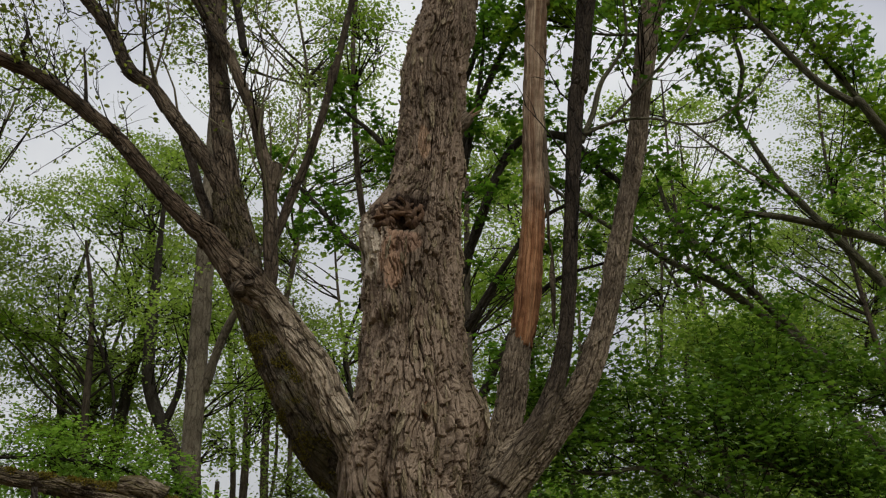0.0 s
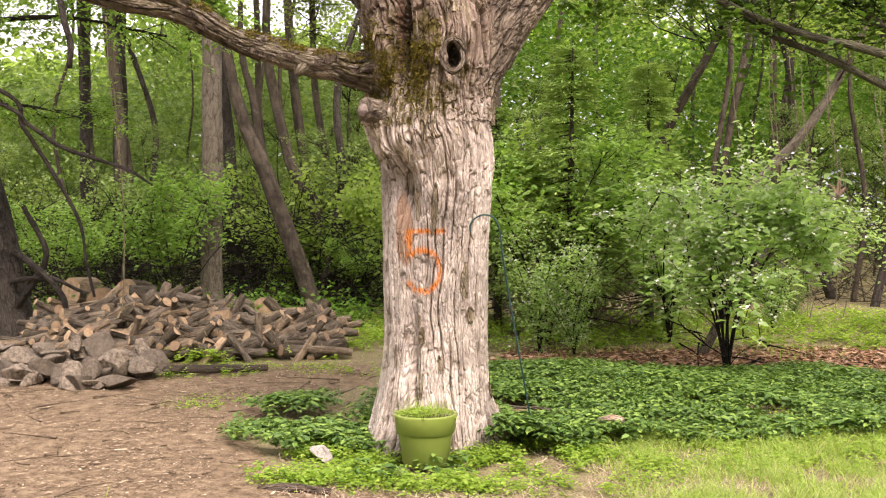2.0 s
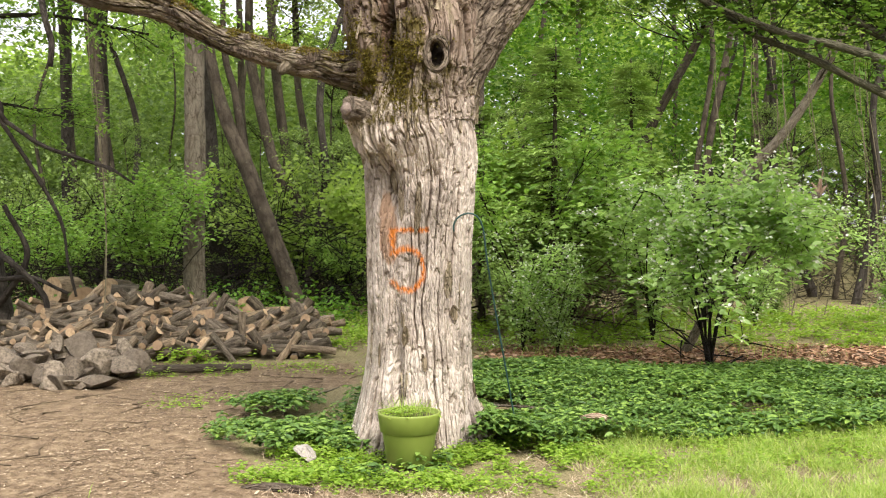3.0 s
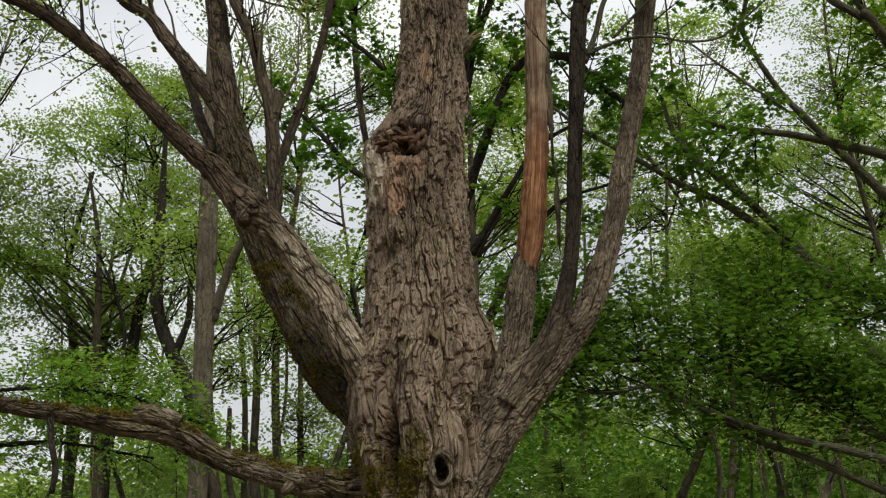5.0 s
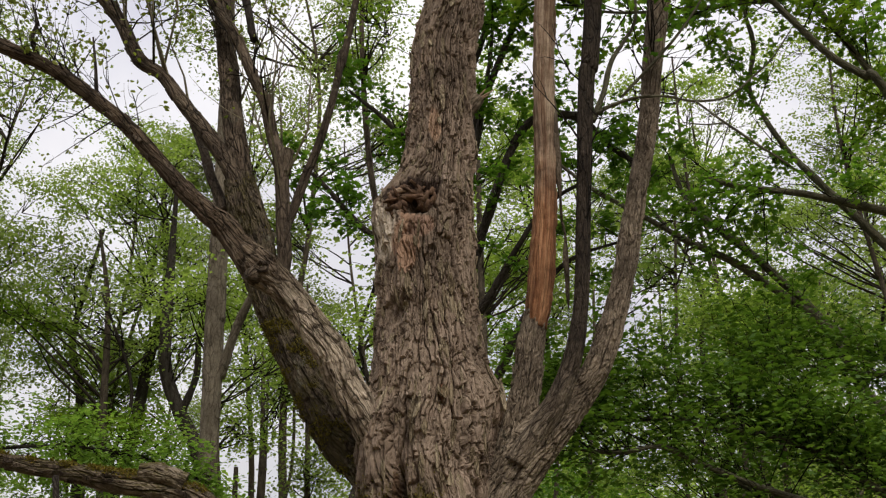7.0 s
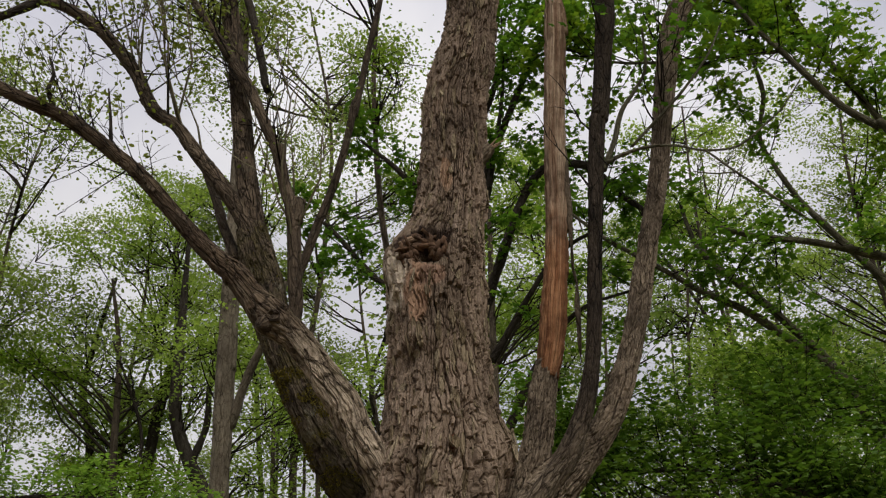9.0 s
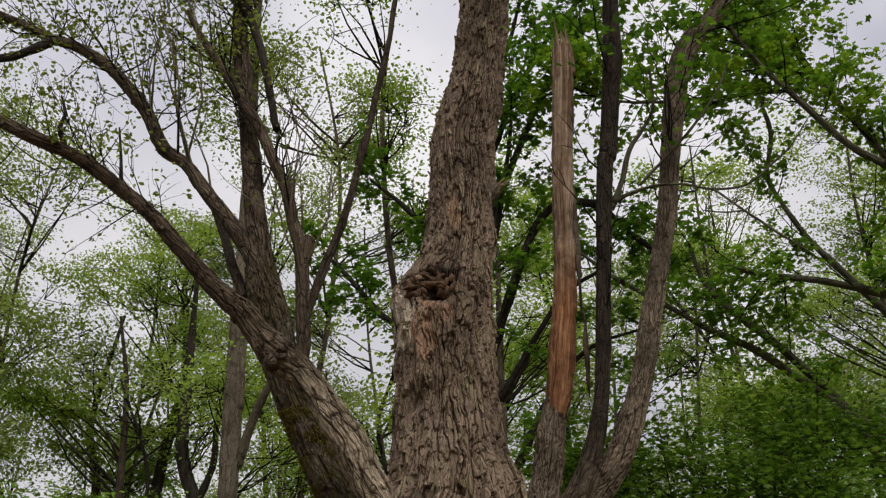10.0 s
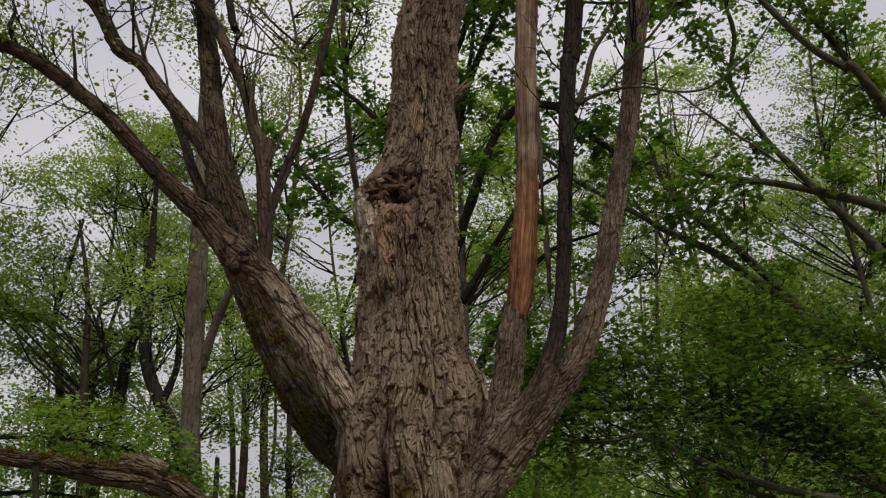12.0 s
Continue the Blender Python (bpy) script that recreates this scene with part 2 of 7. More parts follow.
BARK = bark_material("weathered_bark", (0.026, 0.018, 0.012), (0.118, 0.09, 0.064), (0.27, 0.216, 0.16), lichen=0.15, cracked=0.8)
BARK_BROWN = bark_material("brown_limb_bark", (0.013, 0.009, 0.006), (0.06, 0.044, 0.031), (0.155, 0.118, 0.085), stretch=0.09, lichen=0.2)
BARK_FLAKE = bark_material("bark_flake", (0.057, 0.0399, 0.0226), (0.18, 0.138, 0.0869), (0.342, 0.28, 0.192), lichen=0.1)
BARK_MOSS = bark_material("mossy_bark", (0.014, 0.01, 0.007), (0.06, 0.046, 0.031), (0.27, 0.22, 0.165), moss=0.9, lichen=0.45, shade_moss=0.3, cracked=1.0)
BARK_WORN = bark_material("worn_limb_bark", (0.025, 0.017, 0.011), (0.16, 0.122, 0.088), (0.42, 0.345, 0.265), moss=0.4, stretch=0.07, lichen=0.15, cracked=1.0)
# mossy bark darkened further: the back limb's own shadow is put in the colour
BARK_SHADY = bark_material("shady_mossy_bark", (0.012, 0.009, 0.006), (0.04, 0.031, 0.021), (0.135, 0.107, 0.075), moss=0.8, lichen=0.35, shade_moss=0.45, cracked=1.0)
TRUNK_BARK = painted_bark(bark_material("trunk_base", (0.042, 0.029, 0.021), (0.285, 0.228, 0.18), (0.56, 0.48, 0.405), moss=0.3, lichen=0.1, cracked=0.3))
BARK_DARK = bark_material("dark_bark", (0.018, 0.014, 0.011), (0.042, 0.034, 0.027), (0.08, 0.068, 0.055), lichen=0.1)
BARK_GREY = bark_material("grey_bark", (0.06, 0.048, 0.03344), (0.14, 0.116, 0.08448), (0.22, 0.187, 0.139), lichen=0.2)
BARK_BOUGH = bark_material("greenish_bough_bark", (0.035, 0.032, 0.02), (0.075, 0.07, 0.045), (0.14, 0.13, 0.085), lichen=0.3, plated=False)
DEAD_TWIG = bark_material("dead_twig_bark", (0.07, 0.048, 0.034), (0.16, 0.112, 0.08), (0.27, 0.2, 0.145), plated=False)
BARK_WOODS = bark_material("woodland_bark", (0.027, 0.021, 0.014), (0.066, 0.052, 0.037), (0.125, 0.10, 0.073), lichen=0.25, cracked=0.5)
SHOOT_BARK = bark_material("young_shoot_bark", (0.10, 0.085, 0.05), (0.17, 0.145, 0.09), (0.25, 0.22, 0.14), plated=False)
BARE_WOOD = bark_material("bare_split_wood", (0.07, 0.037, 0.022), (0.24, 0.15, 0.098), (0.50, 0.385, 0.28), stretch=0.03, plated=False)


def darkening_bark(base, top, lo, hi):
    """Tints bark past a height: paints in stains and a limb's backlit darkness."""
    m = base.copy()
    m.name = "dark_limb_bark"
    nt = m.node_tree
    bs = nt.nodes["Principled BSDF"]
    old = bs.inputs["Base Color"].links[0].from_socket
    sep = nt.nodes.new("ShaderNodeSeparateXYZ")
    nt.links.new(coords(nt, "Object"), sep.inputs[0])
    n = math_node(nt, "MULTIPLY", math_node(nt, "SUBTRACT", noise_of(nt, coords(nt, "Object"), 6, 5), 0.5), 1.2)
    nt.links.new(mix(nt, step(nt, math_node(nt, "ADD", sep.outputs[2], n), lo, hi), old, mix(nt, 1.0, old, top, "MULTIPLY")), bs.inputs["Base Color"])
    return m


BARK_WORN_LIMB = darkening_bark(BARK_WORN, (0.33, 0.29, 0.26), 4.4, 5.1)
# the dark limb's backlit, wet look above 3.35 m is put into its colour
BARK_LIMB = darkening_bark(BARK, (0.24, 0.23, 0.23), 3.35, 4.3)
BARE_LIMB = darkening_bark(BARE_WOOD, (0.8, 0.55, 0.40), 6.1, 5.2)
CUT_WOOD = plain_material("cut_wood", (0.16, 0.10, 0.058), (0.50, 0.36, 0.21), 14, 0.8, 0.003, per_object=0.85)
OLD_CUT = plain_material("weathered_cut", (0.06, 0.042, 0.034), (0.27, 0.21, 0.172), 26, 0.9, 0.012)
ROT_WOOD = plain_material("rotten_wood", (0.03, 0.018, 0.012), (0.15, 0.088, 0.055), 14, 0.95, 0.01)
LOG_BARK = bark_material("log_bark", (0.036, 0.029, 0.022), (0.122, 0.101, 0.079), (0.26, 0.222, 0.176), lichen=0.2, plated=False)


def varied(m, lo, hi):
    """Each piece of a kind has its own shade of bark."""
    nt = m.node_tree
    bs = nt.nodes["Principled BSDF"]
    info = nt.nodes.new("ShaderNodeObjectInfo")
    shade = ramp(nt, info.outputs["Random"], [(0.0, lo), (0.5, (0.9, 0.86, 0.8)), (1.0, hi)])
    nt.links.new(mix(nt, 1.0, bs.inputs["Base Color"].links[0].from_socket, shade, "MULTIPLY"), bs.inputs["Base Color"])


varied(LOG_BARK, (0.45, 0.42, 0.34), (1.5, 1.3, 1.02))
ROCK = plain_material("grey_stone", (0.085, 0.066, 0.047), (0.37, 0.30, 0.22), 6, 0.9, 0.04, spread=(0.36, 0.64), per_object=0.8)
PALE_ROCK = plain_material("pale_stone", (0.22, 0.19, 0.16), (0.42, 0.38, 0.33), 12, 0.9, 0.01)
POT_GREEN = plain_material("green_plastic", (0.15, 0.195, 0.035), (0.19, 0.235, 0.05), 5, 0.42, 0.0006)
SOIL = plain_material("potting_soil", (0.03, 0.02, 0.012), (0.09, 0.06, 0.04), 40, 0.95, 0.01)
HOOK_PAINT = plain_material("green_painted_steel", (0.012, 0.035, 0.032), (0.025, 0.06, 0.054), 30, 0.4, 0.0005)

LEAF_WOODS = leaf_material("woods_leaves", [(0.0, (0.112, 0.164, 0.0392)), (0.5, (0.184, 0.256, 0.0616)), (1.0, (0.288, 0.368, 0.112))], pass_light=0.6)
LEAF_FINE = leaf_material("fine_leaves", [(0.0, (0.101, 0.133, 0.049)), (0.5, (0.154, 0.201, 0.0654)), (1.0, (0.234, 0.291, 0.0981))], pass_light=0.6)
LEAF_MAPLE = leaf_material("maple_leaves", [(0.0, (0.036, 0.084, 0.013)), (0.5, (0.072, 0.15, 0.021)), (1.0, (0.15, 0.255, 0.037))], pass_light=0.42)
# lighter copy of maple_leaves, with the light on the leaves put into its colour
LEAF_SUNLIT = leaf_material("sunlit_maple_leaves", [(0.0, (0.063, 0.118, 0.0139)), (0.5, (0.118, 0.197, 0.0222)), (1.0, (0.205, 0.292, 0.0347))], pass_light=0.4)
LEAF_BRIGHT = leaf_material("bright_leaves", [(0.0, (0.036, 0.076, 0.013)), (0.5, (0.066, 0.127, 0.02)), (1.0, (0.12, 0.195, 0.034))], pass_light=0.34)
MOSS = leaf_material("moss_tufts", [(0.0, (0.045, 0.035, 0.008)), (0.5, (0.095, 0.075, 0.013)), (0.85, (0.15, 0.125, 0.02)), (1.0, (0.13, 0.06, 0.016))], gloss=0.9, pass_light=0.2)
LEAF_SAPLING = leaf_material("sapling_leaves", [(0.0, (0.095, 0.172, 0.034)), (0.5, (0.155, 0.258, 0.056)), (1.0, (0.24, 0.345, 0.088))])
LEAF_YOUNG = leaf_material("young_leaves", [(0.0, (0.091, 0.115, 0.0245)), (0.6, (0.161, 0.196, 0.042)), (0.92, (0.238, 0.245, 0.07)), (1.0, (0.238, 0.105, 0.028))], pass_light=0.35)
LEAF_SHRUB = leaf_material("shrub_leaves", [(0.0, (0.17, 0.25, 0.09)), (0.5, (0.27, 0.375, 0.15)), (1.0, (0.42, 0.54, 0.25))], pass_light=0.55)
# woods_leaves toned down: the shade low in the wood is put into the colour
LEAF_UNDER = leaf_material("undergrowth_leaves", [(0.0, (0.09, 0.137, 0.04)), (0.5, (0.156, 0.22, 0.066)), (1.0, (0.255, 0.33, 0.112))], pass_light=0.4)
LEAF_IVY = leaf_material("ground_cover_leaves", [(0.0, (0.038, 0.082, 0.02)), (0.55, (0.092, 0.163, 0.034)), (0.9, (0.205, 0.3, 0.06)), (1.0, (0.28, 0.312, 0.0771))], gloss=0.35, pass_light=0.2)
LEAF_WEED = leaf_material("weed_leaves", [(0.0, (0.128, 0.216, 0.028)), (0.6, (0.224, 0.328, 0.048)), (1.0, (0.376, 0.44, 0.088))])
NEEDLES = leaf_material("spruce_needles", [(0.0, (0.169, 0.26, 0.0698)), (0.5, (0.273, 0.39, 0.102)), (1.0, (0.416, 0.533, 0.159))], pass_light=0.15)
GRASS = leaf_material("grass_blades", [(0.0, (0.15, 0.225, 0.045)), (0.5, (0.24, 0.33, 0.07)), (0.82, (0.36, 0.40, 0.13)), (1.0, (0.58, 0.51, 0.31))])
STRAW = island_material("straw_and_chips", [(0.0, (0.14, 0.09, 0.055)), (0.4, (0.28, 0.20, 0.13)), (0.8, (0.46, 0.36, 0.24)), (1.0, (0.62, 0.53, 0.38))])
CHIPS = island_material("wood_chip_tones", [(0.0, (0.04, 0.024, 0.014)), (0.5, (0.145, 0.097, 0.058)), (0.85, (0.3, 0.215, 0.135)), (1.0, (0.5, 0.4, 0.27))])
LITTER = island_material("dead_leaves", [(0.0, (0.13, 0.06, 0.03)), (0.5, (0.29, 0.155, 0.085)), (1.0, (0.44, 0.29, 0.19))])
PETALS = island_material("white_petals", [(0.0, (0.62, 0.6, 0.46)), (1.0, (0.85, 0.84, 0.76))], 0.6)


# ---- mesh helpers ----
def mesh_of(name, verts, face_sets, mat, uv=None, smooth=True):
    """A mesh from arrays; face_sets: arrays (n, k) of corner numbers."""
    me = bpy.data.meshes.new(name)
    verts = np.asarray(verts, np.float32)
    face_sets = [np.asarray(f, np.int32) for f in face_sets if len(f)]
    loops = np.concatenate([f.ravel() for f in face_sets])
    sizes = np.concatenate([np.full(len(f), f.shape[1], np.int32) for f in face_sets])
    me.vertices.add(len(verts))
    me.vertices.foreach_set("co", verts.ravel())
    me.loops.add(len(loops))
    me.loops.foreach_set("vertex_index", loops)
    me.polygons.add(len(sizes))
    me.polygons.foreach_set("loop_start", np.concatenate([[0], np.cumsum(sizes)[:-1]]).astype(np.int32))
    me.polygons.foreach_set("use_smooth", np.full(len(sizes), smooth))
    if uv is not None:
        layer = me.uv_layers.new(name="along")
        layer.data.foreach_set("uv", np.asarray(uv, np.float32)[loops].ravel())
    me.update(calc_edges=True)
    me.materials.append(mat)
    return me


def put(name, me, parent=None, label=""):
    ob = new(name, me)
    ob.parent = parent
    if label:
        tagged(ob, label)
    return ob


def part(name, bm, material, parent, label="", smooth=False):
    me = bpy.data.meshes.new(name)
    bm.to_mesh(me)
    bm.free()
    me.polygons.foreach_set("use_smooth", np.full(len(me.polygons), smooth))
    me.materials.append(material)
    return put(name, me, parent, label)


def thing(name, label, category, group="", kind="", at=(0, 0, 0)):
    ob = new(name)
    ob.location = at
    ob.empty_display_size = 0.2
    return tagged(ob, label, category, group, kind)


def rand_hash(a, b, seed):
    h = (a.astype(np.int64) * 374761393 + b.astype(np.int64) * 668265263 + seed * 974711) & 0xFFFFFFFF
    h = ((h ^ (h >> 13)) * 1274126177) & 0xFFFFFFFF
    return ((h ^ (h >> 16)) & 0xFFFFFF) / float(0xFFFFFF)


def soft_noise(u, v, cols, seed):
    """Smooth noise, 0 to 1, that repeats after cols steps of u."""
    a, b = np.floor(u), np.floor(v)
    fu, fv = u - a, v - b
    fu, fv = fu * fu * (3 - 2 * fu), fv * fv * (3 - 2 * fv)
    out = 0
    for i in (0, 1):
        for j in (0, 1):
            out = out + rand_hash(np.mod(a + i, cols), b + j, seed) * (fu if i else 1 - fu) * (fv if j else 1 - fv)
    return out


def strips(u, v, cols, seed, wide, thin):
    """Long plates in wavy columns: how deep the crack is, the plate's number, and the place along it."""
    a = np.floor(u)
    fu = u - a
    aw = np.mod(a, cols)
    sides = []
    for i, gap in ((0, fu), (1, 1 - fu)):
        e = np.mod(a + i, cols)
        q = v * 0.55 + rand_hash(e, e * 0 + 3, seed + 21)
        b = np.floor(q)
        t = q - b
        t = t * t * (3 - 2 * t)
        force = rand_hash(e, b, seed + 22) * (1 - t) + rand_hash(e, b + 1, seed + 22) * t
        force = smooth01(force, 0.2, 0.75)
        sides.append((1 - smooth01(gap, 0.0, wide * (0.45 + 0.75 * force))) * (0.12 + 0.88 * force))
    run = v + rand_hash(aw, aw * 0 + 7, seed) + 0.25 * (rand_hash(aw, aw * 0 + 9, seed) - 0.5) * fu
    b = np.floor(run)
    fv = run - b
    ends = 0
    for j, gap in ((0, fv), (1, 1 - fv)):
        force = smooth01(rand_hash(aw, b + j, seed + 23), 0.25, 0.9)
        ends = np.maximum(ends, (1 - smooth01(gap, 0.0, thin)) * force * 0.75)
    lean = (fu - 0.5) * (rand_hash(aw, b, seed + 31) - 0.5) * 2
    return np.maximum(np.maximum(sides[0], sides[1]), ends), rand_hash(aw, b, seed + 3), fv - 0.5, lean


def smooth01(x, lo, hi):
    t = np.clip((x - lo) / (hi - lo), 0, 1)
    return t * t * (3 - 2 * t)


def spine(points, gap):
    """Places and radii at even steps along a smooth line through (x, y, z, r)."""
    p = np.array(points, float)
    p = np.vstack([2 * p[0] - p[1], p, 2 * p[-1] - p[-2]])
    p[:, 3] = np.maximum(p[:, 3], 0.002)
    rows = []
    for k in range(1, len(p) - 2):
        a, b, c, d = p[k - 1:k + 3]
        n = max(2, int(np.linalg.norm((c - b)[:3]) / gap))
        t = np.linspace(0, 1, n, endpoint=False)[:, None]
        rows.append(0.5 * (2 * b + (c - a) * t + (2 * a - 5 * b + 4 * c - d) * t ** 2 + (3 * b - a - 3 * c + d) * t ** 3))
    rows.append(p[-2:-1])
    q = np.vstack(rows)
    return q[:, :3], np.maximum(q[:, 3], 0.002)


def tube_arrays(points, seg, gap, relief=None, seed=0, plate=0.055, depth=0.012, bumps=(), cap=True, wobble=0.06, tall=None, shaggy=0.6, front=0.0, tones=None):
    """A tapering tube with bark relief. bumps: (centre, reach, height), pushed out or in."""
    c, r = spine(points, gap)
    tan = np.gradient(c, axis=0)
    tan /= np.linalg.norm(tan, axis=1)[:, None] + 1e-9
    ref = np.array([0.0, 1.0, 0.0])
    if np.abs(tan[:, 1]).mean() > 0.75:
        ref = np.array([1.0, 0.0, 0.0])
    side = ref - tan * (tan @ ref)[:, None]
    side /= np.linalg.norm(side, axis=1)[:, None] + 1e-9
    other = np.cross(tan, side)
    length = np.concatenate([[0], np.cumsum(np.linalg.norm(np.diff(c, axis=0), axis=1))])
    th = np.linspace(0, 2 * np.pi, seg + 1)
    th = th + front * np.sin(th)
    out = side[:, None, :] * np.cos(th)[None, :, None] + other[:, None, :] * np.sin(th)[None, :, None]
    round_ = np.broadcast_to(th[None, :], (len(c), seg + 1))
    along = np.broadcast_to(length[:, None], round_.shape)
    mean_r = float(np.mean(r))
    rr = np.repeat(r[:, None], seg + 1, 1)
    rr = rr * (1 + wobble * (soft_noise(round_ / (2 * np.pi) * 5, along / (mean_r * 4 + 0.05), 5, seed + 11) - 0.5) * 2)
    if relief == "bark":
        cols = max(5, int(round(2 * np.pi * mean_r / plate)))
        u = round_ / (2 * np.pi) * cols
        half = max(cols // 2, 1)
        loose = np.broadcast_to(np.interp(c[:, 2], [1.5, 2.5], [0.12, 1.0])[:, None] if shaggy is None else np.full((len(c), 1), shaggy), round_.shape)
        w = (soft_noise(u * half / cols, along / 0.42, half, seed + 5) - 0.5) * (1.0 + 0.5 * loose) + (soft_noise(u, along / 0.11, cols, seed + 6) - 0.5) * (0.3 + 0.4 * loose)
        u2 = u + w
        span = plate * 3.4 if tall is None else np.interp(c[:, 2], *tall)
        run = np.concatenate([[0], np.cumsum(np.diff(length) / (span[1:] if tall is not None else span))])
        run = np.broadcast_to(run[:, None], round_.shape) + (soft_noise(u * 2, along / 0.08, cols * 2, seed + 8) - 0.5) * (0.22 + 0.2 * loose)
        crack, number, place, lean = strips(u2, run, cols, seed, 0.16, 0.075)
        crack2, number2, place2, lean2 = strips(u2 * 2 + (soft_noise(u * 2, along / 0.05, cols * 2, seed + 77) - 0.5) * 0.6, run * 2.1, cols * 2, seed + 40, 0.2, 0.09)
        crack = crack * (1 - 0.3 * loose)
        face = (1 - crack) * (1 - (0.2 + 0.35 * loose) * crack2)
        h = face * (0.75 + 0.35 * number) + (1 - crack) * place * (number - 0.3) * 0.25
        h = h + loose * (0.55 * (0.5 - place) ** 1.6 * (0.2 + number) + 0.35 * (0.5 - place2) ** 1.6 * number2)
        h = h + 0.16 * (1 - crack2) * (number2 + 1.2 * place2) * (0.4 + 0.6 * loose)
        h = h + (1 - crack) * lean * (0.25 + 0.35 * loose) + (1 - crack2) * lean2 * 0.15
        h = h + 0.9 * (soft_noise(u * 0.25, along / 0.35, max(cols // 4, 1), seed + 9) - 0.5)
        h = h + 0.12 * (soft_noise(u * 5, along / 0.02, cols * 5, seed + 13) - 0.5)
        if tones is not None:
            # plate tones; low face paints brown fissures and their shade into the tone
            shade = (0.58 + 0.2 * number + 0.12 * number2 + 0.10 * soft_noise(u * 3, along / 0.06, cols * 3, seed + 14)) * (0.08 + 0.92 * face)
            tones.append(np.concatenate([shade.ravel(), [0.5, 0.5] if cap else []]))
        fade = np.clip(rr / 0.12, 0.25, 1.0)
        rr = rr + depth * (h - 0.6) * fade * (0.5 + 0.7 * loose)
    elif relief == "fine":
        cols = max(5, int(round(2 * np.pi * mean_r / plate)))
        u = round_ / (2 * np.pi) * cols
        rr = rr + depth * (soft_noise(u, along / (plate * 3), cols, seed) - 0.5) * 2
    verts = c[:, None, :] + out * rr[:, :, None]
    for centre, reach, height in bumps:
        d = (verts - np.array(centre)) / np.array(reach)
        g = np.exp(-(d ** 2).sum(-1))
        verts = verts + out * (g * height)[:, :, None]
    verts[:, -1] = verts[:, 0]
    n, k = verts.shape[:2]
    i = np.arange(n - 1)[:, None] * k + np.arange(k - 1)[None, :]
    faces = np.stack([i, i + 1, i + k + 1, i + k], -1).reshape(-1, 4)
    uv = np.stack([round_ * mean_r, along], -1).reshape(-1, 2)
    verts = verts.reshape(-1, 3)
    sets = [faces]
    if cap:
        e = len(verts)
        verts = np.vstack([verts, c[-1] + tan[-1] * r[-1] * 0.25, c[0]])
        uv = np.vstack([uv, uv[-1], uv[0]])
        top = (n - 1) * k + np.arange(k - 1)
        sets.append(np.stack([top, top + 1, np.full(k - 1, e)], -1))
        low = np.arange(k - 1)
        sets.append(np.stack([low + 1, low, np.full(k - 1, e + 1)], -1))
    return verts, sets, uv


def joined(arrays):
    verts, sets, uvs, at = [], {}, [], 0
    for v, fs, uv in arrays:
        verts.append(v)
        uvs.append(uv)
        for f in fs:
            sets.setdefault(f.shape[1], []).append(np.asarray(f) + at)
        at += len(v)
    return np.vstack(verts), [np.vstack(s) for s in sets.values()], np.vstack(uvs)


def tube(name, points, mat, parent, seg=16, gap=0.05, label="", smooth=True, **more):
    tones = []
    v, s, uv = tube_arrays(points, seg, gap, tones=tones, **more)
    me = mesh_of(name, v, s, mat, uv, smooth)
    me.attributes.new("tone", "FLOAT", "POINT").data.foreach_set("value", (tones[0] if tones else np.full(len(v), 0.5)).astype(np.float32))
    return put(name, me, parent, label)


RHOMB = (np.array([(0, 0, 0), (0.36, 0.45, 0.07), (0, 1, -0.06), (-0.36, 0.45, 0.07)]), [(0, 1, 2, 3)])
OVAL = (np.array([(0, 0, 0), (0.26, 0.28, 0.07), (0.24, 0.66, 0.06), (0, 1, -0.08), (-0.24, 0.66, 0.06), (-0.26, 0.28, 0.07)]), [(0, 1, 2, 3), (0, 3, 4, 5)])
MAPLE = (np.array([(0, 0, 0), (0.30, 0.02, -0.03), (0.24, 0.25, 0.04), (0.56, 0.50, -0.03), (0.24, 0.56, 0.03), (0, 1.02, -0.08),
                   (-0.24, 0.56, 0.03), (-0.56, 0.50, -0.03), (-0.24, 0.25, 0.04), (-0.30, 0.02, -0.03)]),
         [(0, 1, 2), (2, 3, 4), (4, 5, 6), (6, 7, 8), (8, 9, 0), (0, 2, 8), (2, 4, 6), (2, 6, 8)])
BLADE = (np.array([(-0.016, 0, 0), (0.016, 0, 0), (0.012, 0.55, 0.08), (-0.012, 0.55, 0.08), (0, 1, 0.32)]), [(0, 1, 2, 3)])
SLIVER = (np.array([(-0.13, 0, 0), (0.11, 0.05, 0.02), (0.12, 0.95, 0.03), (-0.10, 1, 0)]), [(0, 1, 2, 3)])


def unit(a):
    return a / (np.linalg.norm(a, axis=-1, keepdims=True) + 1e-9)


def leaves_of(name, at, axis, normal, size, shape, mat):
    """Many small leaves: each at a place, pointing along axis, facing normal."""
    tv, tf = shape
    axis = unit(axis)
    side = unit(np.cross(axis, normal))
    face = np.cross(side, axis)
    size = np.asarray(size)[:, None, None]
    v = at[:, None, :] + size * (tv[None, :, :1] * side[:, None] + tv[None, :, 1:2] * axis[:, None] + tv[None, :, 2:] * face[:, None])
    base = (np.arange(len(at)) * len(tv))[:, None]
    sets = {}
    for f in tf:
        sets.setdefault(len(f), []).append(base + np.array(f)[None, :])
    if shape is BLADE:
        sets[3] = [base + np.array((3, 2, 4))[None, :]]
    return mesh_of(name, v.reshape(-1, 3), [np.vstack(s) for s in sets.values()], mat, smooth=False)


